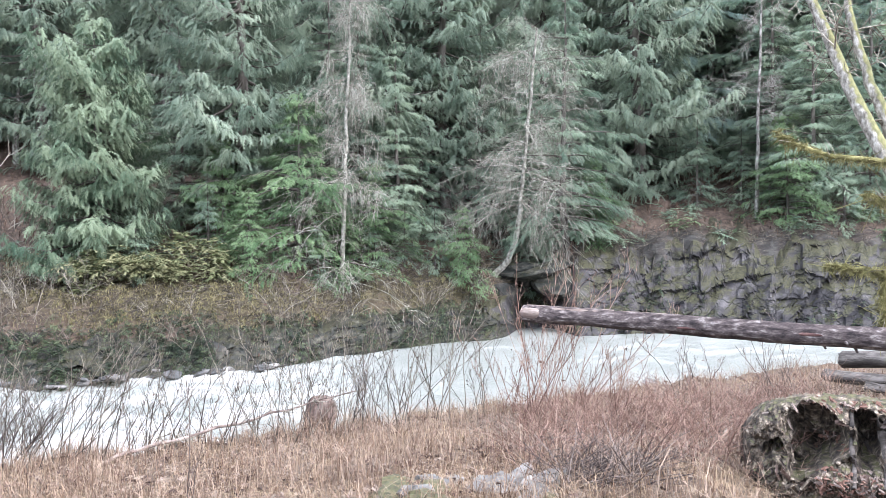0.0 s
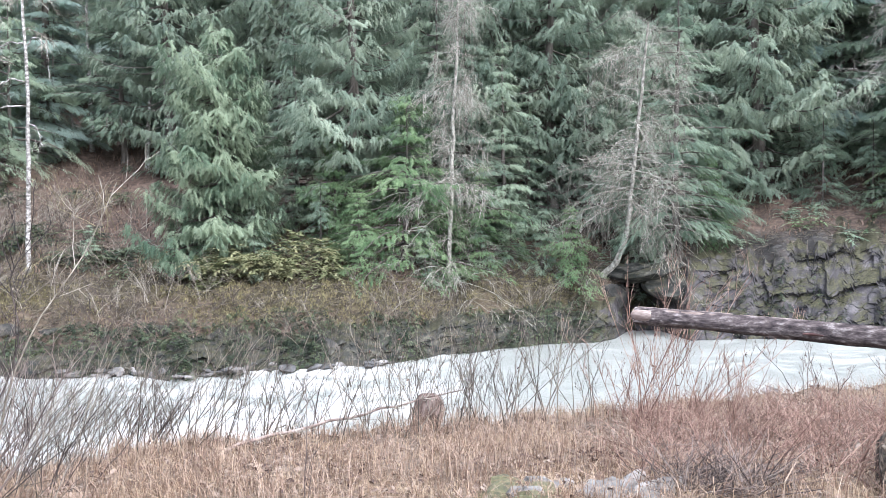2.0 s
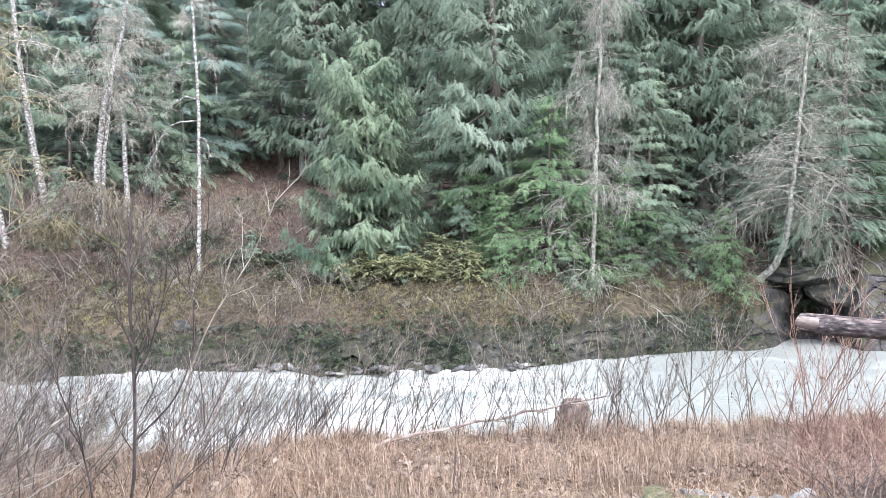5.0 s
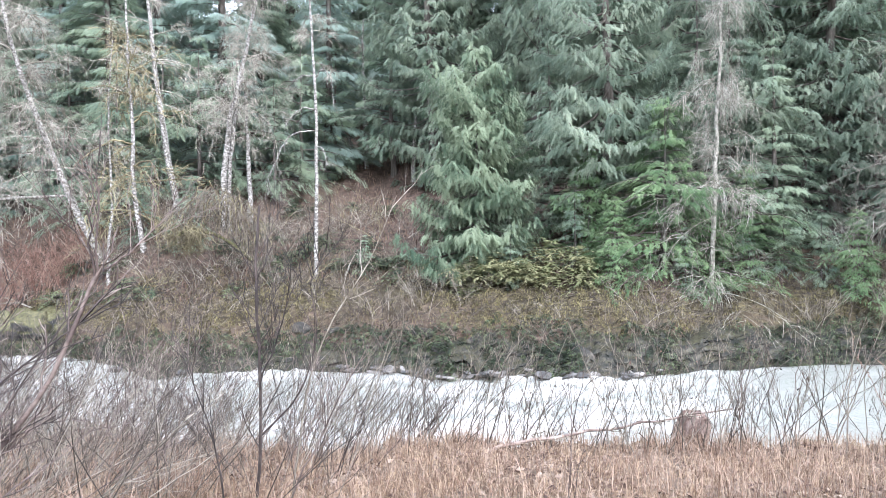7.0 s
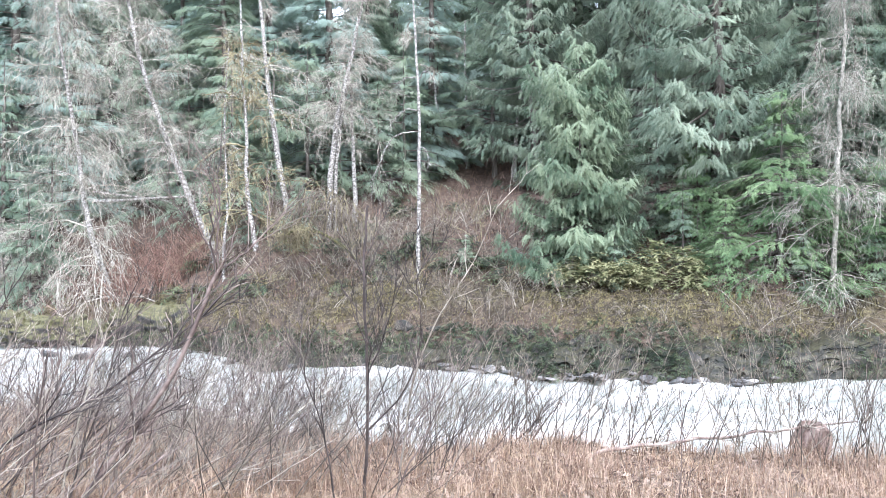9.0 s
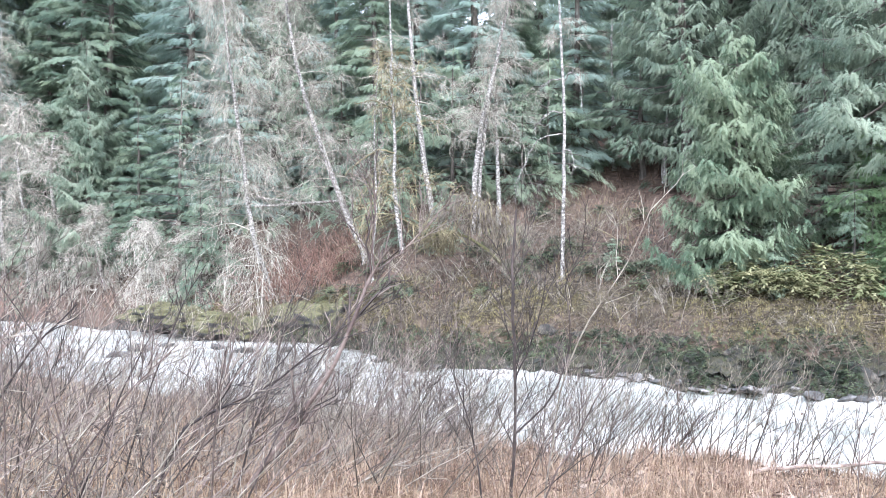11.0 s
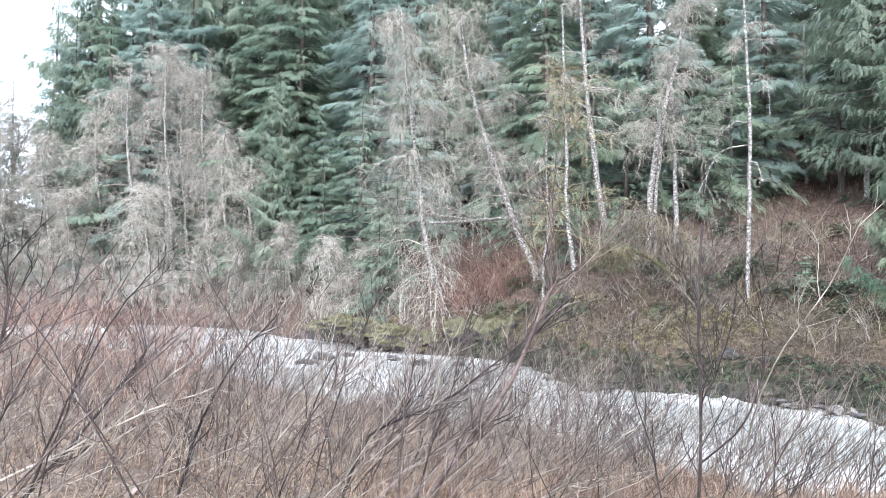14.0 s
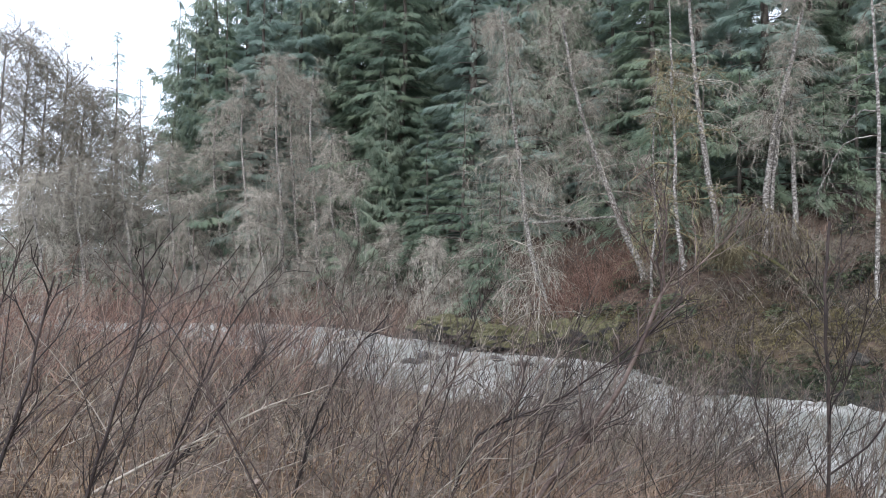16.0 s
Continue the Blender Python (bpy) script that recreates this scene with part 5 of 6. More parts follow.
# boulders: the moss-topped rock on the far bank, stones in the rapids and along both shores
for k, (az, r, z, sz) in enumerate(((56.6, 34.2, 0.75, (1.6, 1.2, 1.0)), (54.6, 33.6, 0.75, (1.2, 1.0, 1.15)), (58.6, 34.8, 0.7, (1.4, 1.0, 0.75)), (63.2, 35.4, 0.6, (1.6, 1.0, 0.7)), (65.7, 36.4, 0.8, (1.6, 1.0, 0.65)), (68.0, 38.2, 0.9, (1.5, 1.0, 0.6)), (61.0, 35.0, 0.4, (1.1, 0.8, 0.6)))):
    mossy_mound(at(az, r, z), sz, 3 + k)
for k, (az, r, s) in enumerate(((70.2, 31.3, 0.5), (68.9, 32.6, 0.7), (61.8, 31.0, 0.4), (51.8, 27.4, 0.35), (65.3, 35.2, 0.45), (76.4, 29.3, 0.4), (67.0, 33.5, 0.4), (63.5, 32.3, 0.35), (58.5, 30.6, 0.3))):
    rock("river_boulder", "wet dark boulder breaking the rapids", at(az, r, 0.0), (s * 1.3, s, s * 0.5), 320 + k, WETROCK, category="boulder", group="boulders in the rapids")
for k in range(120):
    az = rng0.uniform(12, 37) if k < 76 else rng0.uniform(-8, 66)
    rn, rf = edges(np.array([az]))
    s = rng0.uniform(0.08, 0.3) * (1 if k < 76 else 0.8)
    rock("stone", "grey stone at the far waterline", at(az, float(rf[0]) + rng0.uniform(-0.25, 0.7), 0.03 + 0.2 * rng0.random()), (s * 1.3, s * 0.8, s * 0.34), 400 + k, ROCK if rng0.random() < 0.4 else WETROCK, group="stones along the far waterline")
rock("bank_rock", "pale grey rock set in the mossy bank", at(29.9, 27.9, 1.25), (0.5, 0.4, 0.26), 31, ROCK, True)
for k in range(46):
    az = rng0.uniform(-27, 45)
    rn, rf = edges(np.array([az]))
    r = float(rn[0]) - rng0.uniform(-0.2, 0.8)
    s = rng0.uniform(0.08, 0.26)
    rock("stone", "grey stone at the near water's edge", at(az, r, 0.05 + 0.1 * rng0.random()), (s * 1.2, s, s * 0.6), 500 + k, ROCK, group="stones along the near shore")
for k in range(26):
    az, r = rng0.uniform(-9, 6), rng0.uniform(7.2, 8.6)
    s = rng0.uniform(0.07, 0.3)
    rock("stone", "pale mossy stone among dry grass", at(az, r, up=0.02), (s * 1.3, s, s * 0.5), 560 + k, ROCK if k % 3 else MOSSROCK, group="stones among the grass")

# dark rock showing through the lower far bank
for k in range(26):
    az = rng0.uniform(-4, 50)
    rf = float(edges(np.array([az]))[1][0])
    W = float(by(BANK_W, az))
    sz = rng0.uniform(0.18, 0.45)
    rock("outcrop", "dark wet rock outcrop in the far bank", at(az, rf + 0.3 * sz + W * 0.5 * rng0.random() ** 1.2, up=-0.5 * sz), (sz * 1.7, sz * 0.8, sz * 0.75), 1200 + k, BANKROCK, True, group="rock outcrops in the far bank")

# extra dark rocks stand in for the shaded recess under the leaning tree
for k in range(7):
    az = rng0.uniform(-7.5, -3.0)
    rf = float(edges(np.array([az]))[1][0])
    sz = rng0.uniform(0.3, 0.6)
    rock("outcrop", "dark wet rock put in for the shade under the leaning tree", at(az, rf + rng0.uniform(0.3, 1.8), rng0.uniform(0.2, 2.0)), (sz * 1.3, sz * 0.8, sz * 0.8), 1400 + k, BANKROCK, True, group="rock outcrops in the far bank")

# ledges added over the hollow to keep it in shade
for az, r, z, sz in ((-6.1, 33.0, 2.5, (1.5, 1.1, 0.5)), (-7.9, 33.0, 2.6, (1.4, 1.2, 0.45)), (-9.4, 32.6, 2.3, (1.1, 1.0, 0.6))):
    rock("overhang", "dark wet rock ledge added to shade the hollow", at(az, r, z), sz, int(1450 + az * 10), BANKSTONE, True, group="ledges under the leaning tree", rough=0.2)

# fractured rock: facets that step and tilt, over the lie of the slope
def facets(u, w, cell, tilt, step, seed):
    """Height of a broken rock surface at (u, w): each cell of rock has its own level and slant."""
    gu, gw = np.floor(u / cell), np.floor(w / cell)
    best, second, h = np.full(u.shape, 9.0), np.full(u.shape, 9.0), np.zeros(u.shape)
    for du in (-1, 0, 1):
        for dw in (-1, 0, 1):
            cu, cw = gu + du, gw + dw
            pu, pw = (cu + lattice(cu, cw, seed)) * cell, (cw + lattice(cu, cw, seed + 1)) * cell
            d = np.hypot(u - pu, w - pw) / cell
            hh = step * (2 * lattice(cu, cw, seed + 2) - 1) + tilt * ((2 * lattice(cu, cw, seed + 3) - 1) * (u - pu) + (2 * lattice(cu, cw, seed + 4) - 1.3) * (w - pw))
            near = d < best
            second = np.where(near, best, np.minimum(second, d))
            h = np.where(near, hh, h)
            best = np.where(near, d, best)
    return h - 0.15 * step * np.clip(1 - (second - best) / 0.06, 0, 1)


def rock_band(name, label, lo, hi, step_deg, top, rows, material, stretch, big, seed, proud):
    """A band of bare rock along the foot of the far bank; top: the share of the bank's height that it covers, by bearing."""
    az = np.arange(lo, hi, step_deg)
    rf, H, W = 0.25 * edges(az)[1] + 0.75 * by(FAR_EDGE, az) - 0.08, by(BANK_H, az), by(BANK_W, az)
    k = np.linspace(0, 1, rows)[:, None]
    reach = H * by(top, az) * (1 + 0.3 * fbm(az * 0.5, 0 * az, seed + 20) + 0.2 * fbm(az * 1.6, 0 * az, seed + 21))
    z = -0.4 + (reach + 0.4) * k
    A = np.broadcast_to(az, z.shape)
    s = W * (1 - np.clip(1 - (z + 0.5) / (H + 0.5), 0, 1) ** (1 / 1.6)) + np.clip(z - H, 0, 9) / by(HILL, az)
    arc = np.radians(A) * 30.0
    u, w = arc + 0.3 * fbm(arc * 0.9, z * 0.9, seed + 30), z * stretch + 0.18 * arc + 0.3 * fbm(arc * 0.8, z * 1.2, seed + 31)
    h = 0.28 * fbm(u * 0.55, w * 0.8, seed + 40) + facets(u * 0.7, w, big * 1.1, 0.22, 0.05 * big, seed) + facets(u + 3, w + 0.4 * u, big * 0.45, 0.28, 0.035 * big, seed + 10) + 0.2 * facets(u, w - 0.3 * u, big * 0.18, 0.5, 0.04 * big, seed + 15) + 0.03 * fbm(u * 5, w * 5, seed + 32, 3)
    fade = np.clip((1 - k) / 0.2, 0, 1)
    out = (proud + h) * fade - 0.5 * (1 - fade)
    rr = rf + s - out
    v = np.stack([-rr * np.sin(np.radians(A)), rr * np.cos(np.radians(A)), z], -1)
    m, n = z.shape
    i, j = np.meshgrid(np.arange(m - 1), np.arange(n - 1), indexing="ij")
    f = np.stack([i * n + j, i * n + j + 1, (i + 1) * n + j + 1, (i + 1) * n + j], -1).reshape(-1, 4)[:, ::-1]
    return tagged(part(name, Build().add(v, f), material, smooth=False), label, "rock", kind="structure")


rock_band("rock_face", "dark fractured rock face above the water", -38, -3.0, 0.14, [(-38, 1.25), (-12, 1.2), (-8, 0.95), (-3, 0.55)], 90, CLIFFROCK, 1.0, 1.1, 700, 0.5)
rock_band("bank_rock_foot", "dark layered wet rock at the foot of the far bank", -5.0, 53.0, 0.16, [(-5, 0.55), (8, 0.5), (14, 0.5), (25, 0.42), (32, 0.25), (46, 0.2), (53, 0.35)], 46, BANKSTONE, 2.0, 0.8, 740, 0.45)
for k in range(34):
    az = rng0.uniform(-36, -6.5)
    rf = float(edges(np.array([az]))[1][0])
    sz = rng0.uniform(0.15, 0.4)
    rock("fallen_rock", "dark broken rock at the foot of the rock face", at(az, rf + rng0.uniform(-0.3, 0.3), 0.1), (sz * 1.4, sz * 0.8, sz * 0.7), 700 + k, CLIFFROCK, group="broken rocks under the rock face")


# ---- shrubs, brambles, grass ----
def place(az, r):
    """World points on the ground for arrays of bearings and distances."""
    a = np.radians(az)
    return np.stack([-r * np.sin(a), r * np.cos(a), land(az, r)], -1)


def canes(roots, length, lean, bow, rng, K=7, jitter=0.02):
    """Stems from the roots: lean is the sideways drift per metre, bow how much they arch over."""
    n = len(roots)
    S = np.linspace(0, 1, K)
    d = np.concatenate([lean, np.ones((n, 1))], 1)
    d /= np.linalg.norm(d, axis=1, keepdims=True)
    P = roots[:, None] + d[:, None] * (length[:, None] * S)[..., None]
    flat = lean / (np.linalg.norm(lean, axis=1, keepdims=True) + 1e-6)
    P[:, :, :2] += flat[:, None] * (bow[:, None] * length[:, None] * S ** 2)[..., None]
    P[:, :, 2] -= (0.45 * np.abs(bow) * length)[:, None] * S[None] ** 2
    P += rng.normal(0, jitter, P.shape) * length[:, None, None] * S[None, :, None]
    P[:, 0, 2] -= 0.06
    return P


def right_of(az):
    """The level direction that points to the right for someone at the origin looking along az."""
    a = np.radians(az)
    return np.stack([np.cos(a), np.sin(a)], -1)


def thicket(name, label, az, r, length, lean_right, spread, radius, twigs, material, seed, bow=0.15, twig_len=0.35, fine=0, up=0.35, group="", category="shrub"):
    """Uncountable canes with their side twigs, as one mass."""
    rng = np.random.default_rng(seed)
    n = len(az)
    lean = right_of(az) * rng.normal(lean_right, spread, n)[:, None] + rng.normal(0, spread * 0.6, (n, 2))
    P = canes(place(az, r), length, lean, rng.normal(bow * 0.6, 0.06, n), rng, jitter=0.012)
    b = Build()
    rad = radius * rng.uniform(0.6, 1.4, n)
    b.add(*tubes(P, rad[:, None] * np.linspace(1, 0.3, 7)[None], 3), np.repeat(rng.random(n), 21))
    if twigs:
        A = offshoots(P, twigs, twig_len * length / length.mean(), rng, 0.85, 0.0, 4, 0.25, 0.06, up)
        b.add(*tubes(A, taper(len(A), 4, radius * 0.45, radius * 0.2), 3), np.repeat(rng.random(len(A)), 12))
        if fine:
            C = offshoots(A, fine, twig_len * 0.5, rng, 0.6, 0.0, 3, 0.25, 0.06, up)
            b.add(*tubes(C, taper(len(C), 3, radius * 0.3, radius * 0.15), 3), np.repeat(rng.random(len(C)), 9))
    ob = part(name, b, material)
    return tagged(ob, label, category, group, kind="stuff")


def shrub(name, label, az, r, stems, height, lean_right, spread, radius, material, seed, twigs=7, fine=2, bow=0.1, foot=0.15, twig_len=0.4, group="", up=0.4, leaves=0):
    """One shrub: single stems from one foot, and its twigs."""
    rng = np.random.default_rng(seed)
    root = thing(name, label, "shrub", group)
    base = np.array(at(az, r))
    root.location = base
    n = stems
    lean = right_of(np.full(n, az)) * rng.normal(lean_right, spread, n)[:, None] + rng.normal(0, spread * 0.7, (n, 2))
    off = rng.normal(0, foot, (n, 3)) * np.array((1, 1, 0))
    L = height * rng.uniform(0.55, 1.1, n)
    P = canes(off, L, lean, rng.normal(bow, 0.08, n), rng)
    rad = radius * rng.uniform(0.65, 1.3, n)
    for j in range(n):
        part("stem", Build().add(*tubes(P[j:j + 1], rad[j] * np.linspace(1, 0.3, 7)[None], 5), rng.random()), material, root)
    b = Build()
    A = offshoots(P, twigs, twig_len * L, rng, 0.6, 0.0, 5, 0.2, 0.05, up)
    b.add(*tubes(A, taper(len(A), 5, radius * 0.45, radius * 0.2), 3), np.repeat(rng.random(len(A)), 15))
    if fine:
        C = offshoots(A, fine, twig_len * 0.35 * height, rng, 0.6, 0.0, 3, 0.25, 0.05, up)
        b.add(*tubes(C, taper(len(C), 3, radius * 0.3, radius * 0.15), 3), np.repeat(rng.random(len(C)), 9))
    part("twig_mass", b, material, root, kind="stuff")
    if leaves:
        p = A[rng.integers(0, len(A), leaves), -1]
        u, w = rng.normal(0, 1, (leaves, 3)), rng.normal(0, 1, (leaves, 3)) + np.array([0, 0, -1.0])
        u /= np.linalg.norm(u, axis=1, keepdims=True)
        w /= np.linalg.norm(w, axis=1, keepdims=True)
        sz = rng.uniform(0.015, 0.035, (leaves, 1))
        V = np.stack([p, p + w * sz + u * sz * 0.6, p + w * sz * 2.2, p + w * sz - u * sz * 0.6], 1)
        part("dead_leaves", Build().add(V.reshape(-1, 3), np.arange(leaves)[:, None] * 4 + np.array([[0, 1, 2, 3]]), np.repeat(rng.random(leaves), 4)), DEADLEAF, root, "withered brown leaves", smooth=False, kind="stuff")
    return root


rg = np.random.default_rng(21)
# thin shrubs along the near shore
for k, (az, r, n, h, mt, ln) in enumerate(((12.1, 13.4, 9, 3.2, SHORETWIG, 0.0), (17.5, 14.3, 6, 2.0, DARKTWIG, 0.1), (0.3, 14.4, 10, 2.6, SHORETWIG, 0.05), (-2.6, 15.2, 6, 2.0, SHORETWIG, 0.0), (5.0, 14.6, 9, 2.6, SHORETWIG, 0.0),
                                           (8.0, 13.8, 8, 2.2, SHORETWIG, 0.1), (-7.7, 13.6, 16, 3.0, REDTWIG, 0.05), (-9.0, 13.0, 12, 2.2, REDTWIG, 0.25), (24.0, 15.0, 9, 1.9, DARKTWIG, 0.25), (31.7, 14.9, 16, 1.7, DARKTWIG, 0.3),
                                           (29.5, 14.9, 8, 1.3, DARKTWIG, 0.6), (27.5, 14.3, 8, 2.2, SHORETWIG, 0.2), (21.5, 13.8, 7, 2.6, SHORETWIG, 0.1), (35.0, 14.2, 10, 2.4, SHORETWIG, 0.25), (-18.5, 18.0, 8, 1.4, DARKTWIG, 0.0),
                                           (-24.5, 16.0, 7, 1.7, DARKTWIG, 0.05), (15.0, 13.0, 7, 2.4, SHORETWIG, 0.1), (39.0, 13.8, 12, 2.2, DARKTWIG, 0.3), (43.0, 14.5, 12, 2.0, DARKTWIG, 0.3), (-13.0, 12.5, 9, 1.4, REDTWIG, 0.1),
                                           (30.2, 14.6, 14, 1.5, DARKTWIG, 0.2), (33.3, 14.3, 12, 2.3, SHORETWIG, 0.2), (19.5, 13.2, 6, 2.0, SHORETWIG, 0.05), (25.8, 13.6, 8, 2.1, SHORETWIG, 0.15), (10.5, 14.6, 7, 1.8, SHORETWIG, 0.0), (3.0, 13.4, 7, 1.9, SHORETWIG, 0.0), (-5.5, 14.8, 8, 1.7, REDTWIG, 0.0), (6.6, 14.9, 8, 2.2, DARKTWIG, 0.0), (28.5, 13.0, 5, 2.6, SHORETWIG, 0.25))):
    shrub("shrub", ("slender leafless shrub with " + ("red-brown" if mt is REDTWIG else "dark brown" if mt is DARKTWIG else "grey-brown") + " stems by the water"), az, r, n, h, ln, 0.24, 0.0092, mt, 600 + k, twigs=8, fine=2, twig_len=0.28, foot=0.22, up=0.7, group="bare shrubs along the shore", leaves=14 if az < 14 else 4)
# tall saplings close by
shrub("sapling", "thin straight dark stem in dry grass", 18.2, 7.4, 1, 1.35, 0.0, 0.01, 0.007, DARKTWIG, 641, twigs=5, fine=1, bow=0.0, foot=0.0, twig_len=0.2)


def cane(line, radius, seed, material=None, twigs=10, label="long dark cane leaning over the thicket"):
    """One long stem through (bearing, distance, height) points, rooted in the ground below its first one."""
    rng = np.random.default_rng(seed)
    pts = np.array([tuple(at(a, r, z)) for a, r, z in line])
    d = pts[0] - pts[1]
    low = float(land(line[0][0], line[0][1])) - 0.05
    if pts[0, 2] > low + 0.05 and d[2] < -0.05:
        k = min((pts[0, 2] - low) / -d[2], 2.0)
        foot = pts[0] + d * k * 0.8
        foot[2] = low
        pts = np.vstack([foot, pts])
    root = thing("leaning_cane", label, "shrub", "long canes on the near bank")
    root.location = pts[0]
    T = bend(pts - pts[0], 14, 0.006, rng)
    m = material or DARKTWIG
    part("stem", Build().add(*tubes(T[None], radius * np.linspace(1, 0.3, 14)[None], 6), 0.5), m, root)
    A = offshoots(T[None], twigs, 0.55, rng, 0.6, 0.0, 5, 0.2, 0.05, 0.4)
    C = offshoots(A, 3, 0.22, rng, 0.6, 0.0, 3, 0.25, 0.05, 0.3)
    part("twig_mass", Build().add(*tubes(A, taper(len(A), 5, radius * 0.42, radius * 0.18), 3), np.repeat(rng.random(len(A)), 15)).add(*tubes(C, taper(len(C), 3, radius * 0.25, radius * 0.12), 3), np.repeat(rng.random(len(C)), 9)), m, root, kind="stuff")


def branched(label, lines, radii, seed, material, twigs=9, name="leaning_cane"):
    """A stem and its side branches, each through (bearing, distance, height) points, with fine twigs."""
    rng = np.random.default_rng(seed)
    world = [np.array([tuple(at(a, r, z)) for a, r, z in ln]) for ln in lines]
    foot = world[0][0].copy()
    low = float(land(lines[0][0][0], lines[0][0][1])) - 0.05
    if foot[2] > low:
        foot[:2] += (world[0][0] - world[0][1])[:2] * min(1.0, (foot[2] - low) / max(0.1, world[0][1][2] - foot[2]))
        foot[2] = low
        world[0] = np.vstack([foot, world[0]])
    root = thing(name, label, "shrub", "long canes on the near bank")
    root.location = world[0][0]
    b = Build()
    for k, w in enumerate(world):
        T = bend(w - world[0][0], 16, 0.005, rng)
        end = 0.35 if k else 0.3 + 0.7 * (radii[1] / radii[0] if len(radii) > 1 else 0)
        part("branch" if k else "stem", Build().add(*tubes(T[None], radii[k] * np.linspace(1, end, 16)[None], 6), 0.5), material, root)
        A = offshoots(T[None], twigs, 0.85, rng, 0.6, 0.0, 5, 0.2, 0.04, 0.4)
        C = offshoots(A, 4, 0.32, rng, 0.6, 0.0, 3, 0.25, 0.05, 0.3)
        b.add(*tubes(A, taper(len(A), 5, radii[k] * 0.45, radii[k] * 0.22), 3), np.repeat(rng.random(len(A)), 15)).add(*tubes(C, taper(len(C), 3, radii[k] * 0.28, radii[k] * 0.16), 3), np.repeat(rng.random(len(C)), 9))
    part("twig_mass", b, material, root, kind="stuff")


branched("upright dark sapling with forked branches", [
    [(41.4, 8.59, 1.56), (41.3, 8.59, 2.06), (41.2, 8.59, 2.74), (41.4, 8.59, 3.29), (41.5, 8.59, 3.72), (41.4, 8.59, 4.21), (41.1, 8.59, 4.64)],
    [(41.2, 8.59, 2.74), (40.0, 8.59, 3.17), (39.2, 8.58, 3.6), (38.2, 8.58, 3.91)],
    [(41.2, 8.59, 2.13), (38.9, 8.58, 2.48), (37.9, 8.58, 2.76), (37.3, 8.58, 3.07), (37.1, 8.58, 3.31), (37.5, 8.58, 3.67), (37.4, 8.58, 3.85), (36.3, 8.58, 4.21)],
    [(41.5, 8.59, 4.0), (40.4, 8.59, 4.36), (39.4, 8.58, 4.67)]], (0.019, 0.010, 0.012, 0.007), 640, BLACKTWIG, 11, "sapling")
branched("pale grey cane leaning over the near bank", [[(38.6, 8.6, 1.9), (37.9, 8.58, 2.6), (36.2, 8.58, 3.31), (34.7, 8.57, 3.67), (32.8, 8.57, 4.15), (31.2, 8.56, 4.75)]], (0.0115,), 646, GREYTWIG, 8)
branched("long thick cane leaning over the thicket", [
    [(61.2, 7.8, 1.77), (58.7, 7.8, 2.23), (57.0, 7.8, 2.56), (54.9, 7.8, 2.96), (53.6, 7.8, 3.36), (52.5, 7.8, 3.76), (51.8, 7.8, 3.96)],
    [(51.8, 7.8, 3.96), (51.9, 7.8, 4.22), (51.7, 7.8, 4.62), (51.9, 7.8, 4.88)],
    [(51.8, 7.8, 3.96), (50.2, 7.8, 4.1), (48.5, 7.8, 4.33), (46.9, 7.8, 4.55)],
    [(51.9, 7.8, 4.1), (53.1, 7.8, 4.33), (54.2, 7.8, 4.51)]], (0.032, 0.013, 0.013, 0.009), 650, DARKTWIG, 8)
for k, (line, rad) in enumerate((
        ([(65.3, 7.79, 2.43), (63.2, 7.8, 2.59), (61.2, 7.8, 2.72), (59.1, 7.8, 2.85), (57.0, 7.8, 3.08), (54.9, 7.8, 3.3), (52.7, 7.8, 3.53), (50.2, 7.8, 3.76)], 0.018),
        ([(63.0, 7.8, 2.05), (60.8, 7.8, 2.23), (58.7, 7.8, 2.43), (57.0, 7.8, 2.56)], 0.02),
        ([(61.6, 7.8, 1.77), (60.8, 7.8, 2.23), (59.9, 7.8, 2.57), (59.1, 7.8, 2.91), (58.6, 7.8, 3.25), (57.8, 7.8, 3.71)], 0.014),
        ([(65.7, 7.79, 1.81), (64.1, 7.79, 2.25), (63.2, 7.8, 2.59), (62.6, 7.8, 2.87), (61.8, 7.8, 3.2)], 0.014),
        ([(43.8, 7.79, 1.8), (44.5, 7.79, 2.36), (45.7, 7.79, 2.86), (46.1, 7.79, 3.14)], 0.012),
        ([(38.6, 7.78, 1.85), (37.1, 7.78, 2.21), (35.6, 7.78, 2.65), (34.8, 7.77, 2.87)], 0.011))):
    branched("dark cane leaning over the thicket", [line], (rad,), 665 + k, BLACKTWIG if k % 2 == 0 else DARKTWIG, 10)
branched("pale dead cane lying across the thicket", [[(52.8, 8.8, 1.5), (50.3, 8.8, 1.76), (48.2, 8.8, 2.06), (46.1, 8.79, 2.36)]], (0.018,), 672, GREYTWIG, 6)
cane([(91.95, 5.9, 2.56), (90.59, 5.9, 3.08), (89.02, 5.9, 3.69), (88.55, 5.9, 4.28)], 0.016, 653, BLACKTWIG, twigs=12)
cane([(87.35, 7.4, 2.28), (83.96, 7.4, 2.8), (81.58, 7.4, 3.22), (80.03, 7.4, 3.55)], 0.018, 654, BLACKTWIG)
cane([(97.22, 6.3, 2.67), (95.37, 6.4, 3.44), (94.25, 6.4, 4.08)], 0.02, 655, BLACKTWIG)
cane([(90.83, 6.9, 2.38), (86.16, 6.9, 2.64), (80.79, 6.9, 2.92), (75.56, 6.9, 3.14)], 0.016, 656, GREYTWIG, label="pale dead cane lying across the thicket")
cane([(78.44, 6.9, 2.17), (77.2, 6.9, 2.75), (74.73, 6.9, 3.34), (71.82, 6.9, 3.73)], 0.018, 657, BLACKTWIG)
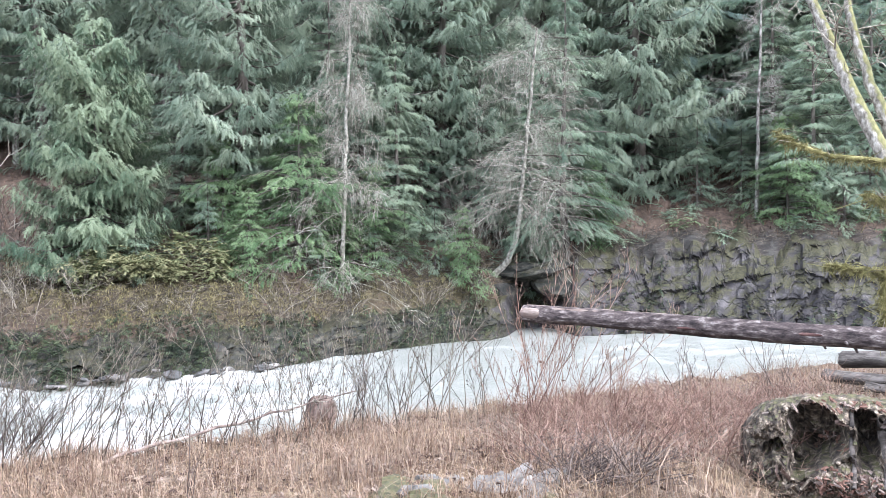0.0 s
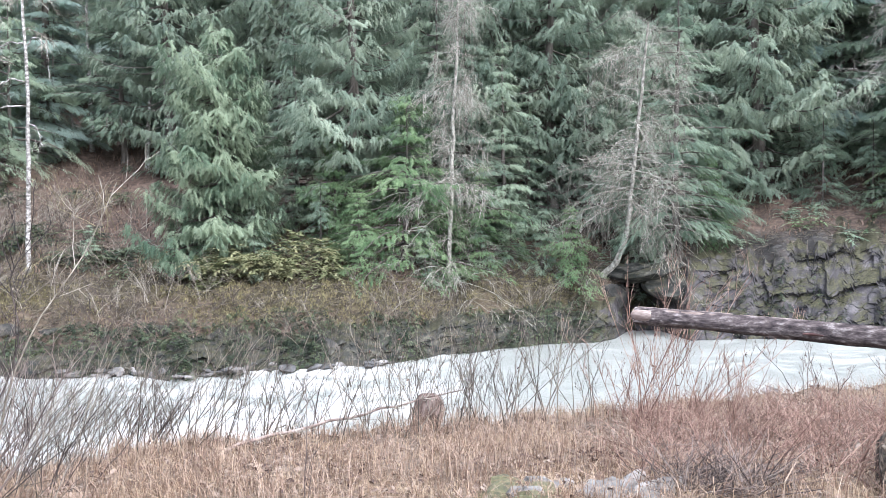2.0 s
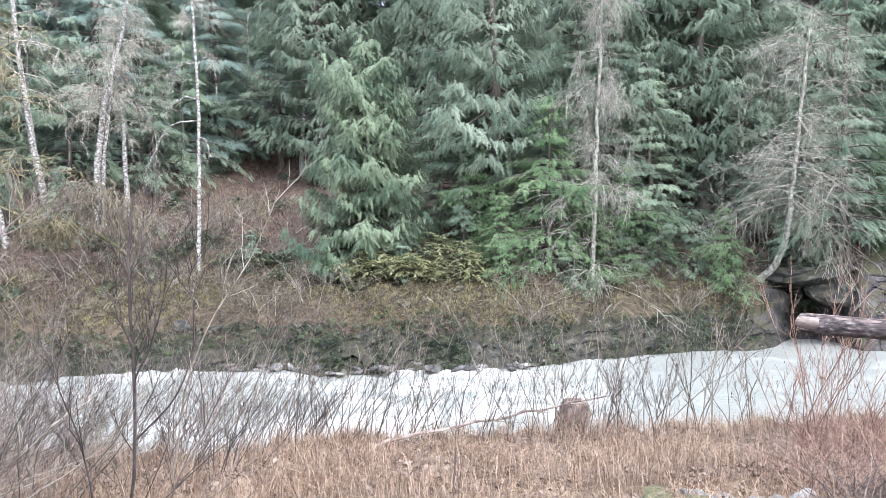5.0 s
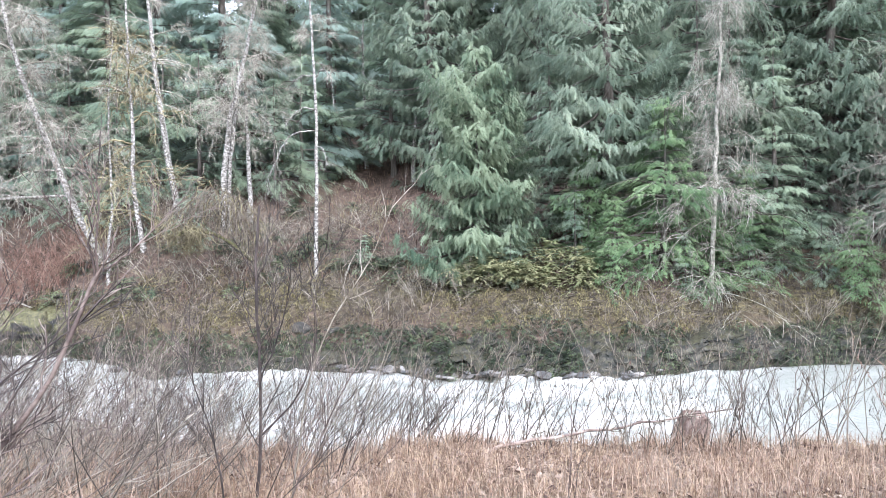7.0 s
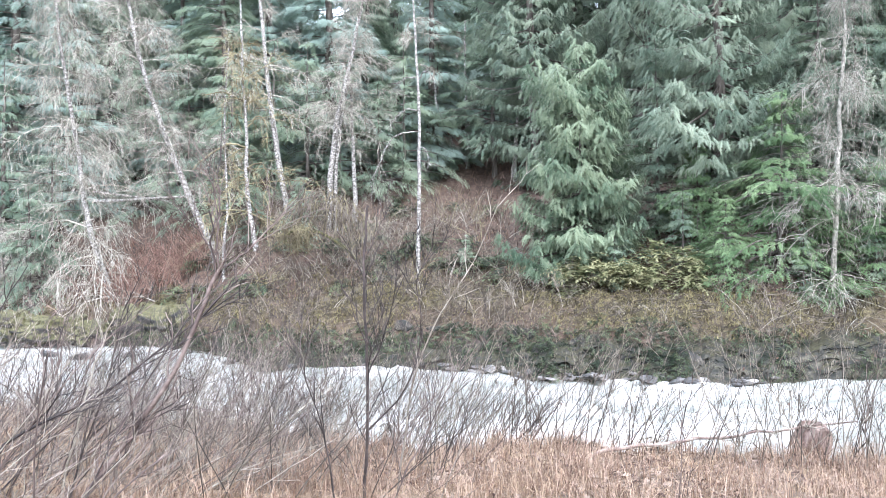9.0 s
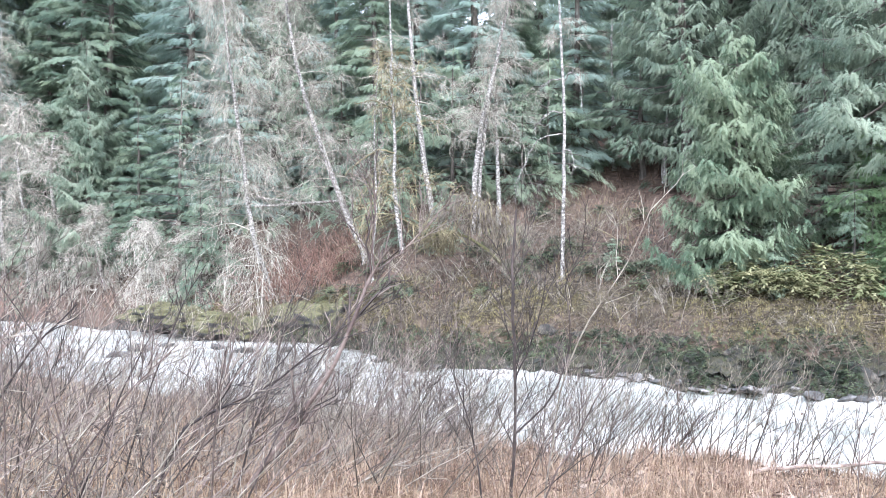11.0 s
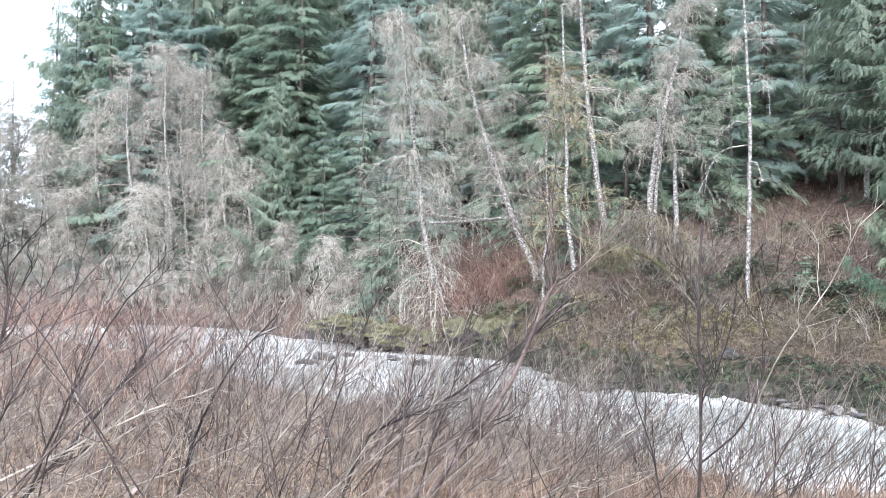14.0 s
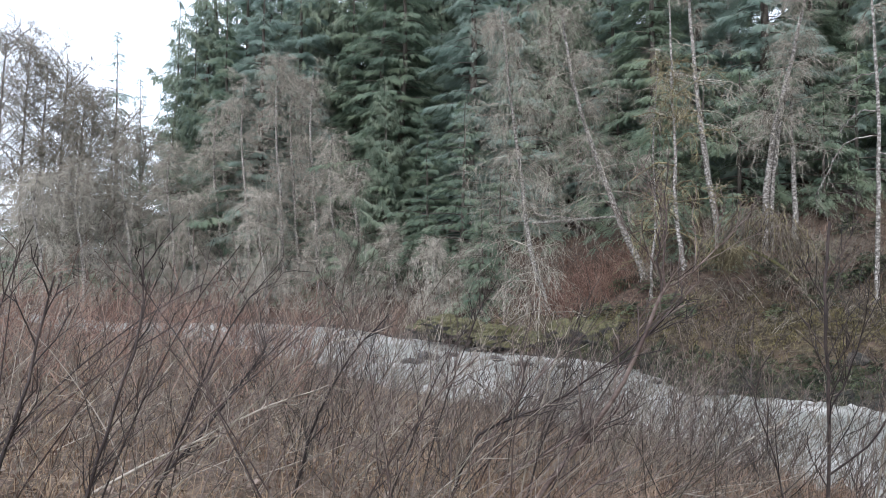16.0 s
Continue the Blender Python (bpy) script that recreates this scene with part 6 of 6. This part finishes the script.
cane([(18.5, 7.9, 1.72), (18.33, 7.9, 2.4), (18.54, 7.9, 2.79)], 0.008, 663, twigs=5, label="thin straight dark stem in dry grass")
for k in range(26):
    a0, r0 = rg.uniform(62, 100), rg.uniform(5.2, 9.5)
    h, w = rg.uniform(1.3, 2.3), rg.uniform(3, 16)
    z0 = float(land(a0, r0))
    cane([(a0, r0, z0), (a0 - 0.3 * w, r0, z0 + 0.4 * h), (a0 - 0.7 * w, r0, z0 + 0.8 * h), (a0 - w, r0, z0 + h)], rg.uniform(0.007, 0.013), 680 + k, (BLACKTWIG, DARKTWIG, BLACKTWIG, GREYTWIG)[k % 4], 9)
# the thicket on the near bank
n = 500
az = rg.uniform(47, 102, n)
r0 = np.where(az < 63, 8.6, 5.2)
r = r0 + (np.minimum(by(NEAR_EDGE, az), 26) - 0.4 - r0) * rg.random(n)
thicket("cane_thicket", "dense leafless thicket of dark purple-brown canes", az, r, rg.uniform(1.0, 2.6, n), 0.4, 0.4, 0.0078, 7, DARKTWIG, 31, fine=2, bow=0.06)
n = 300
az = rg.uniform(50, 102, n)
r0 = np.where(az < 63, 8.6, 5.5)
r = r0 + (np.minimum(by(NEAR_EDGE, az), 30) - 0.5 - r0) * rg.random(n)
thicket("cane_thicket", "pale grey dead canes tangled through the thicket", az, r, rg.uniform(0.7, 2.0, n), 0.7, 0.8, 0.0065, 7, GREYTWIG, 32, fine=2)
n = 190
az = rg.uniform(36, 60, n)
r = 8.0 + (by(NEAR_EDGE, az) - 8.1) * rg.random(n)
thicket("cane_thicket", "leaning grey-brown brush on the shore", az, r, rg.uniform(0.8, 2.4, n), 0.5, 0.5, 0.007, 6, SHORETWIG, 33, fine=2, bow=0.06)
n = 110
az = rg.uniform(0, 42, n)
r = by(NEAR_EDGE, az) - rg.uniform(0.0, 3.0, n)
thicket("shore_brush", "thin grey-brown brush along the shore", az, r, rg.uniform(0.5, 1.7, n), 0.15, 0.35, 0.007, 5, SHORETWIG, 34, fine=1)
n = 520
az = rg.uniform(78, 103, n)
r = 12 + (np.minimum(by(NEAR_EDGE, az), 46) - 12.5) * rg.random(n)
thicket("cane_thicket", "red-brown leafless brush on the near bank", az, r, rg.uniform(1.2, 2.8, n), 0.25, 0.4, 0.012, 7, REDTWIG, 41, fine=1, twig_len=0.5)
n = 800
az = rg.uniform(46, 102, n)
r0 = np.where(az < 63, 8.2, 5.0)
r = r0 + (np.minimum(by(NEAR_EDGE, az), 20) - 0.2 - r0) * rg.random(n)
thicket("cane_thicket", "fine brown twigs filling the thicket", az, r, rg.uniform(0.5, 1.7, n), 0.5, 0.7, 0.0045, 6, SHORETWIG, 45, fine=1, bow=0.1)
q = np.random.default_rng(64)
for k in range(36):
    az = 34 + 46 * (k + q.random()) / 36
    edge = float(by(NEAR_EDGE, az))
    r = q.uniform(max(8.5, edge - 6.5), edge - 0.4) if az < 62 else q.uniform(8, edge - 1.0)
    mt = (DARKTWIG, SHORETWIG, BLACKTWIG, GREYTWIG)[k % 4]
    shrub("shore_shrub", "leafless " + ("dark brown" if k % 2 == 0 else "grey-brown") + " shrub with fine straight twigs", az, r, int(q.integers(4, 8)), q.uniform(1.4, 2.7), q.normal(0.3, 0.25), 0.36, 0.0075, mt, 1600 + k, twigs=9, fine=3, twig_len=0.42, bow=0.05, foot=0.2, up=0.5, group="shrubs in front of the rapids")
# red brambles and the heap of dead sticks
n = 1100
az = rg.uniform(-27, -5.5, n)
r = rg.uniform(8.5, 15.5, n)
thicket("brambles", "red-brown bramble tangle on the near bank", az, r, rg.uniform(0.3, 0.95, n), 0.1, 0.7, 0.006, 5, REDTWIG, 35, bow=0.4, fine=0, twig_len=0.22, category="brambles")
n = 260
az = rg.uniform(-14.5, -7.5, n)
r = rg.uniform(7.7, 8.7, n)
thicket("stick_heap", "heap of dark brown dead sticks", az, r, rg.uniform(0.25, 0.7, n), 0.9, 1.3, 0.008, 2, DARKTWIG, 36, bow=0.2, fine=0, twig_len=0.3, category="sticks", up=0.0)


def grass(name, label, az, r, length, width, material, seed, flop=0.9, drop=0.0):
    """Dry blades, each bent over once."""
    rng = np.random.default_rng(seed)
    n = len(az)
    p = place(az, r)
    p[:, 2] -= 0.02
    ang = rng.uniform(0, 6.283, n)
    d = np.stack([np.cos(ang), np.sin(ang), 0 * ang], -1)
    tilt = rng.uniform(0.1, flop, n)[:, None]
    w = np.stack([-d[:, 1], d[:, 0], 0 * ang], -1) * width * rng.uniform(0.6, 1.4, (n, 1))
    up = np.array([0, 0, 1.0])
    swing = np.stack([-d[:, 1], d[:, 0], 0 * ang], -1) * rng.normal(0, 0.25, (n, 1))
    m1 = p + (d * tilt * 0.2 + up * 0.42) * length[:, None]
    m2 = p + (d * tilt * 0.6 + swing * 0.4 + up * (0.75 - 0.22 * tilt - drop * 0.5)) * length[:, None]
    e = p + (d * tilt + swing + up * (0.95 - 0.5 * tilt - drop)) * length[:, None]
    e[:, 2] = np.maximum(e[:, 2], p[:, 2] + 0.02)
    V = np.stack([p - w, p + w, m1 + w * 0.8, m1 - w * 0.8, m2 + w * 0.55, m2 - w * 0.55, e], 1)
    k = np.arange(n)[:, None] * 7
    b = Build().add(V.reshape(-1, 3), k + np.array([[0, 1, 2, 3]]), np.repeat(rng.random(n), 7))
    b.f.append(k + np.array([[3, 2, 4, 5]]))
    b.f.append(k + np.array([[5, 4, 6]]))
    return tagged(part(name, b, material, smooth=False), label, "grass", kind="stuff")


def patchy(n, lo, hi, near, far, seed, power=0.8):
    """Bearings and distances that gather in tufts."""
    az = rg.uniform(lo, hi, n * 3)
    r = near + (np.minimum(by(NEAR_EDGE, az) - 0.3, far) - near) * rg.random(n * 3) ** power
    x, y = -r * np.sin(np.radians(az)), r * np.cos(np.radians(az))
    keep = rg.random(n * 3) < 0.33 + 0.9 * fbm(x * 1.1, y * 1.1, seed) + 0.5 * fbm(x * 4, y * 4, seed + 9)
    return az[keep][:n], r[keep][:n]


az, r = patchy(30000, -34, 66, 6.3, 24, 71)
n = len(az)
grass("dry_grass", "tan and pinkish-brown dead grass on the near bank", az, r, rg.uniform(0.1, 0.5, n), 0.0032, STRAW, 51, 2.0, 0.1)
DEADSTEM = mat("dead_weed_stems", [(0.075, 0.042, 0.028), (0.165, 0.106, 0.072), (0.29, 0.215, 0.158)], 3, 0.85, 0, 20, tint=0.5)
az, r = patchy(13000, -30, 66, 6.3, 24, 75)
n = len(az)
grass("dead_stems", "red-brown dead weed stems on the near bank", az, r, rg.uniform(0.2, 0.75, n), 0.0034, DEADSTEM, 55, 1.0)
az, r = patchy(20000, -32, 62, 6.2, 10.0, 79, 1.0)
n = len(az)
grass("dry_grass", "fine tangled tan grass in the foreground", az, r, rg.uniform(0.08, 0.38, n), 0.0022, STRAW, 56, 2.2, 0.15)
az, r = patchy(22000, 58, 104, 4.5, 30, 73)
n = len(az)
grass("dry_grass", "brown dead grass under the thicket", az, r, rg.uniform(0.1, 0.45, n), 0.005, STRAW, 52, 1.8, 0.1)

az, r = patchy(9000, -180, 180, 0.9, 11, 81, 0.6)
n = len(az)
grass("dry_grass", "short dead grass on the level bank", az, r, rg.uniform(0.06, 0.26, n), 0.004, STRAW, 57, 1.8, 0.1)


def leaf_litter(az, r, seed):
    rng = np.random.default_rng(seed)
    n = len(az)
    p = place(az, r) + np.array([0, 0, 0.03]) + rng.random((n, 1)) * np.array([0, 0, 0.06])
    u, w = rng.normal(0, 1, (n, 3)) * np.array((1, 1, 0.35)), rng.normal(0, 1, (n, 3)) * np.array((1, 1, 0.35))
    u /= np.linalg.norm(u, axis=1, keepdims=True)
    w /= np.linalg.norm(w, axis=1, keepdims=True)
    s = rng.uniform(0.025, 0.07, (n, 1))
    V = np.stack([p - u * s, p + w * s * 0.6 + np.array([0, 0, 0.01]), p + u * s, p - w * s * 0.6 + np.array([0, 0, 0.012])], 1)
    b = Build().add(V.reshape(-1, 3), np.arange(n)[:, None] * 4 + np.array([[0, 1, 2, 3]]), np.repeat(rng.random(n), 4))
    tagged(part("leaf_litter", b, mat("dead_leaves", [(0.05, 0.031, 0.024), (0.125, 0.082, 0.061), (0.24, 0.19, 0.15)], 1.0, 0.8, 0, 12, tint=0.7), smooth=False), "curled brown and tan dead leaves on the ground", "leaves", kind="stuff")


leaf_litter(*patchy(13000, -34, 102, 5.5, 22, 77), 5)
# dead fern, brush and moss grass on the far bank
n = 21000
az = rg.uniform(-8, 66, n)
s = by(BANK_W, az) * (0.36 + 0.95 * rg.random(n))
grass("bank_grass", "olive and brown grass hanging on the far bank", az, by(FAR_EDGE, az) + 0.5 + s, rg.uniform(0.08, 0.36, n), 0.013, mat("bank_grass_blades", [(0.024, 0.02, 0.010), (0.072, 0.06, 0.030), (0.17, 0.142, 0.078)], 0.7, 0.9, 0, 8, tint=0.5, translucent=0.2), 53, 1.4, 0.25)
n = 15000
az = rg.uniform(-36, 80, n)
s = by(BANK_W, az) + rg.random(n) * 20
grass("hill_bracken", "dead red-brown bracken on the hillside", az, by(FAR_EDGE, az) + s, rg.uniform(0.2, 0.7, n), 0.022, mat("dead_bracken", [(0.045, 0.026, 0.019), (0.115, 0.074, 0.053), (0.21, 0.148, 0.11)], 0.5, 0.9, 0, 8, tint=0.5, translucent=0.2), 54, 1.5, 0.2)
n = 460
az = rg.uniform(28, 60, n)
r = by(FAR_EDGE, az) + by(BANK_W, az) * 0.5 + rg.random(n) * 11
thicket("hill_brush", "tangled bare brush on the brown slope", az, r, rg.uniform(0.6, 1.8, n), 0.2, 0.5, 0.016, 6, SHORETWIG, 37, bow=0.3, fine=1)
n = 560
az = rg.uniform(52.8, 60.2, n)
r = rg.uniform(36.2, 39.5, n)
thicket("red_brush", "rust-red leafless brush on the far bank", az, r, rg.uniform(0.8, 2.0, n), 0.0, 0.4, 0.013, 8, RUSTTWIG, 38, fine=1)
n = 340
az = rg.uniform(60, 102, n)
r = by(FAR_EDGE, az) + rg.uniform(0.2, 9, n)
thicket("red_brush", "rust-brown leafless brush along the far shore", az, r, rg.uniform(0.8, 2.3, n), 0.1, 0.4, 0.02, 6, PINKTWIG, 39, fine=1, twig_len=0.5)
n = 300
az = rg.uniform(62, 102, n)
r = by(FAR_EDGE, az) + rg.uniform(0.5, 9, n)
thicket("grey_brush", "pale grey leafless brush along the far shore", az, r, rg.uniform(1.2, 3.4, n), 0.1, 0.4, 0.016, 7, LICHEN, 44, fine=1, twig_len=0.6)
n = 300
az = rg.uniform(-8, 50, n)
r = by(FAR_EDGE, az) + by(BANK_W, az) * rg.uniform(0.3, 1.2, n)
thicket("bank_brush", "bare brush hanging over the far bank", az, r, rg.uniform(0.5, 1.5, n), 0.1, 0.6, 0.009, 6, SHORETWIG, 40, bow=0.5, fine=1, up=-0.1)
n = 420
az = rg.uniform(-34, -7, n)
r = by(FAR_EDGE, az) + rg.uniform(0.4, 4.5, n)
thicket("cliff_brush", "dead fern and brush on the rock face", az, r, rg.uniform(0.4, 1.2, n), 0.0, 0.6, 0.009, 6, SHORETWIG, 42, bow=0.6, fine=1, up=-0.2)


def fern(where, size, seed, material, label):
    """Arching fronds from one crown."""
    rng = np.random.default_rng(seed)
    root = thing("fern", label, "fern", "ferns on the far bank")
    root.location = where
    n = 26
    ang = rng.uniform(0, 6.283, n)
    up = rng.uniform(0.2, 1.0, n)
    ax = np.stack([np.cos(ang), np.sin(ang), up], -1)
    b = Build()
    v, f = spray_shape("hemlock", rng)
    v = v.copy()
    v[:, 2] -= 0.45 * v[:, 0] ** 2
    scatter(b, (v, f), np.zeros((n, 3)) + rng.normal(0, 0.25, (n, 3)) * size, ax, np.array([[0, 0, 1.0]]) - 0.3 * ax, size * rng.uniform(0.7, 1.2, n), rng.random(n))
    part("fronds", b, material, root, smooth=False, kind="stuff")


for k in range(48):
    az = rg.uniform(16.5, 27)
    fern(at(az, 28.0 + rg.uniform(0, 1.6), up=rg.uniform(0.0, 0.9)), rg.uniform(0.4, 0.75), 900 + k, YELLOWFERN, "yellow-green fern below the cedar")
for k in range(110):
    az = rg.uniform(-32, 60) if k < 70 else rg.uniform(31, 52)
    fern(at(az, float(by(FAR_EDGE, az) + by(BANK_W, az)) + rg.uniform(0, 5 if k < 70 else 11), up=0.1), rg.uniform(0.5, 0.9), 950 + k, BANKFERN if k >= 70 or az > 30 else HEMLOCK if k % 2 else BRIGHT, "green sword fern on the bank")
# dark ferns and wet growth on the lower bank
n = 15000
q = np.random.default_rng(77)
az = q.uniform(-5, 60, n)
az[:2400] = q.uniform(-36, -5, 2400)
pp = place(az, by(FAR_EDGE, az) + by(BANK_W, az) * (0.03 + 0.42 * q.random(n)))
ax = np.concatenate([-right_of(az)[:, ::-1] * np.array([-1, 1]) * -0.6 + q.normal(0, 0.7, (n, 2)), q.uniform(-0.9, 0.3, (n, 1))], 1)
b = Build()
low = np.clip(0.62 - 0.9 * (pp[:, 2] - 0.2) / by(BANK_H, az), 0.05, 0.55) / np.hypot(pp[:, 0], pp[:, 1])
pp[:, :2] *= (1 - low)[:, None]
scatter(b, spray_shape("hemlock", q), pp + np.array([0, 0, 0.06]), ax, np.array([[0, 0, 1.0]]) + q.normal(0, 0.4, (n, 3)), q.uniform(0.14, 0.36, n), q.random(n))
tagged(part("bank_ferns", b, BANKFERN, smooth=False), "dark wet ferns and moss hanging on the lower bank", "fern", kind="stuff")
n = 320
az = rg.uniform(33, 52, n)
r = rg.uniform(31, 41, n)
thicket("hill_brush", "dark tangled brush and dead stems on the slope", az, r, rg.uniform(0.7, 2.1, n), 0.1, 0.6, 0.012, 7, GREYTWIG, 43, bow=0.3, fine=1)
q = np.random.default_rng(63)
for k in range(64):
    az = -3.5 + 56.5 * (k + q.random()) / 64
    w = q.uniform(0.25, 1.15) if k % 2 else q.uniform(0.05, 0.45)
    mt = (SHORETWIG, GREYTWIG, SHORETWIG, DARKTWIG)[k % 4]
    shrub("bank_shrub", "leafless " + ("dark brown" if mt is DARKTWIG else "grey-brown") + " shrub growing from the far bank", az, float(edges(np.array([az]))[1][0] + by(BANK_W, az) * w + 0.3), int(q.integers(5, 10)), q.uniform(0.7, 1.8), q.normal(0, 0.25), 0.5, 0.0085, mt, 1500 + k, twigs=8, fine=2, twig_len=0.4, bow=0.25, foot=0.25, group="shrubs on the far bank")
n = 36000
q = np.random.default_rng(78)
az = q.uniform(-4, 64, n)
w = 0.3 + 0.9 * q.random(n)
rr = by(FAR_EDGE, az) + 0.4 + by(BANK_W, az) * w
xx, yy = -rr * np.sin(np.radians(az)), rr * np.cos(np.radians(az))
keep = fbm(xx * 0.55, yy * 0.55, 88) + 0.35 * fbm(xx * 2, yy * 2, 89) > -0.06
az, rr = az[keep], rr[keep]
grass("bank_moss", "olive and yellow-green moss cushions on the far bank", az, rr, q.uniform(0.07, 0.26, len(az)), 0.014, mat("bank_moss_tufts", [(0.045, 0.041, 0.017), (0.118, 0.105, 0.046), (0.205, 0.18, 0.09)], 0.7, 0.95, 0, 8, tint=0.5, translucent=0.2), 58, 1.7, 0.3)
q = np.random.default_rng(66)
for k in range(40):
    az = 30 + 23 * (k + q.random()) / 40
    r = float(by(FAR_EDGE, az)) + q.uniform(4.5, 13)
    mt = (GREYTWIG, MOSSTWIG, SHORETWIG, GREYTWIG)[k % 4]
    shrub("slope_shrub", "tangled leafless " + ("mossy" if mt is MOSSTWIG else "grey-brown") + " shrub on the brown slope", az, r, int(q.integers(4, 9)), q.uniform(0.9, 2.6), q.normal(0.1, 0.3), 0.45, 0.012, mt, 1700 + k, twigs=8, fine=2, twig_len=0.42, bow=0.3, foot=0.25, up=0.2, group="shrubs on the brown slope")
# hanging roots and moss at the undercut slope
n = 150
rr = np.random.default_rng(3)
clump = thing("hanging_roots", "yellow-brown moss and roots hanging over the slope", "roots")
clump.location = at(44.6, 31.6, 4.6)
rt = right_of(np.array([44.6]))[0]
x = rr.uniform(-1.5, 1.7, n)
tops = np.stack([x * rt[0], x * rt[1], 1.7 - 0.5 * x ** 2 * np.where(x > 0, 1.0, 0.55) + rr.normal(0, 0.25, n)], -1) + rr.normal(0, 0.3, (n, 3)) * np.array([1, 1, 0])
S = np.linspace(0, 1, 6)
fan = rr.normal(0, 0.35, (n, 1)) + 0.5 * np.sign(x)[:, None] * rr.random((n, 1))
ln = rr.uniform(0.5, 2.2, n)
Q = tops[:, None] + np.stack([fan * rt[0] * S, fan * rt[1] * S - 0.3 * S, -ln[:, None] * S ** 1.5 + 0.2 * S], -1)
Q = Q + np.cumsum(rr.normal(0, 0.1, Q.shape), 1)
C = offshoots(Q, 5, 0.5, rr, 0.8, 0.4, 4)
part("root_mass", Build().add(*tubes(Q, taper(n, 6, 0.015, 0.006), 3), np.repeat(rr.random(n), 18)).add(*tubes(C, taper(len(C), 4, 0.009, 0.005), 3), np.repeat(rr.random(len(C)), 12)), SHORETWIG, clump, kind="stuff")
m2 = rr.random(n) < 0.35
part("moss", Build().add(*tubes(Q[m2] + 0.03, taper(int(m2.sum()), 6, 0.024, 0.01), 3)), MOSSTWIG, clump, kind="stuff")
q = np.random.default_rng(91)
n = 260
clump2 = thing("moss_clump", "yellow-green moss hanging from an arching root", "moss")
clump2.location = at(46.9, 31.4, 4.75)
tops = np.stack([q.normal(0, 0.4, n), q.normal(0, 0.25, n), q.normal(0, 0.25, n)], -1)
ln = q.uniform(0.15, 0.8, n)
Q = tops[:, None] + np.stack([q.normal(0, 0.35, (n, 1)) * S, q.normal(0, 0.3, (n, 1)) * S, -ln[:, None] * S], -1) + np.cumsum(q.normal(0, 0.05, (n, 6, 3)), 1)
part("moss_mass", Build().add(*tubes(Q, taper(n, 6, 0.02, 0.007), 3)), MOSSTWIG, clump2, kind="stuff")
arch = np.array([tuple(at(47.6, 31.4, 4.3) - Vector(clump2.location)), (0.0, 0.0, 0.1), tuple(at(44.5, 31.6, 4.6) - Vector(clump2.location)), tuple(at(42.2, 31.8, 3.6) - Vector(clump2.location))])
part("arching_root", Build().add(*tubes(bend(arch, 16, 0.02, q)[None], taper(1, 16, 0.06, 0.09), 6)), MOSSLIMB, clump2)
log("fallen_log", "white fallen trunk lying across the slope", at(60.9, 42.4, 6.5), at(53.5, 42.4, 6.9), 0.09, 0.06, PALEBARK, 61, knots=4, sides=10)
log("fallen_log", "thin white fallen trunk lying across the slope", at(60.9, 42.0, 7.0), at(55.7, 42.6, 6.6), 0.05, 0.035, PALEBARK, 62, knots=2, sides=8)

# dead twigs, roots and vines matted along the far bank
n = 5200
q = np.random.default_rng(51)
az = q.uniform(-30, 56, n)
s = by(BANK_W, az) * (0.4 + 0.85 * q.random(n))
p0 = place(az, by(FAR_EDGE, az) + 0.3 + s) + np.array([0, 0, 0.08])
d = np.concatenate([right_of(az) * q.normal(0, 0.8, (n, 1)) + q.normal(0, 0.35, (n, 2)), q.normal(-0.25, 0.35, (n, 1))], 1)
ln = q.uniform(0.25, 0.95, n)
S = np.linspace(0, 1, 5)
Q = p0[:, None] + d[:, None] * (ln[:, None] * S)[..., None] + np.cumsum(q.normal(0, 0.035, (n, 5, 3)), 1)
tagged(part("bank_twigs", Build().add(*tubes(Q, taper(n, 5, 0.011, 0.005), 3), np.repeat(q.random(n), 15)), SHORETWIG), "matted dead twigs and roots on the far bank", "twigs", kind="stuff")
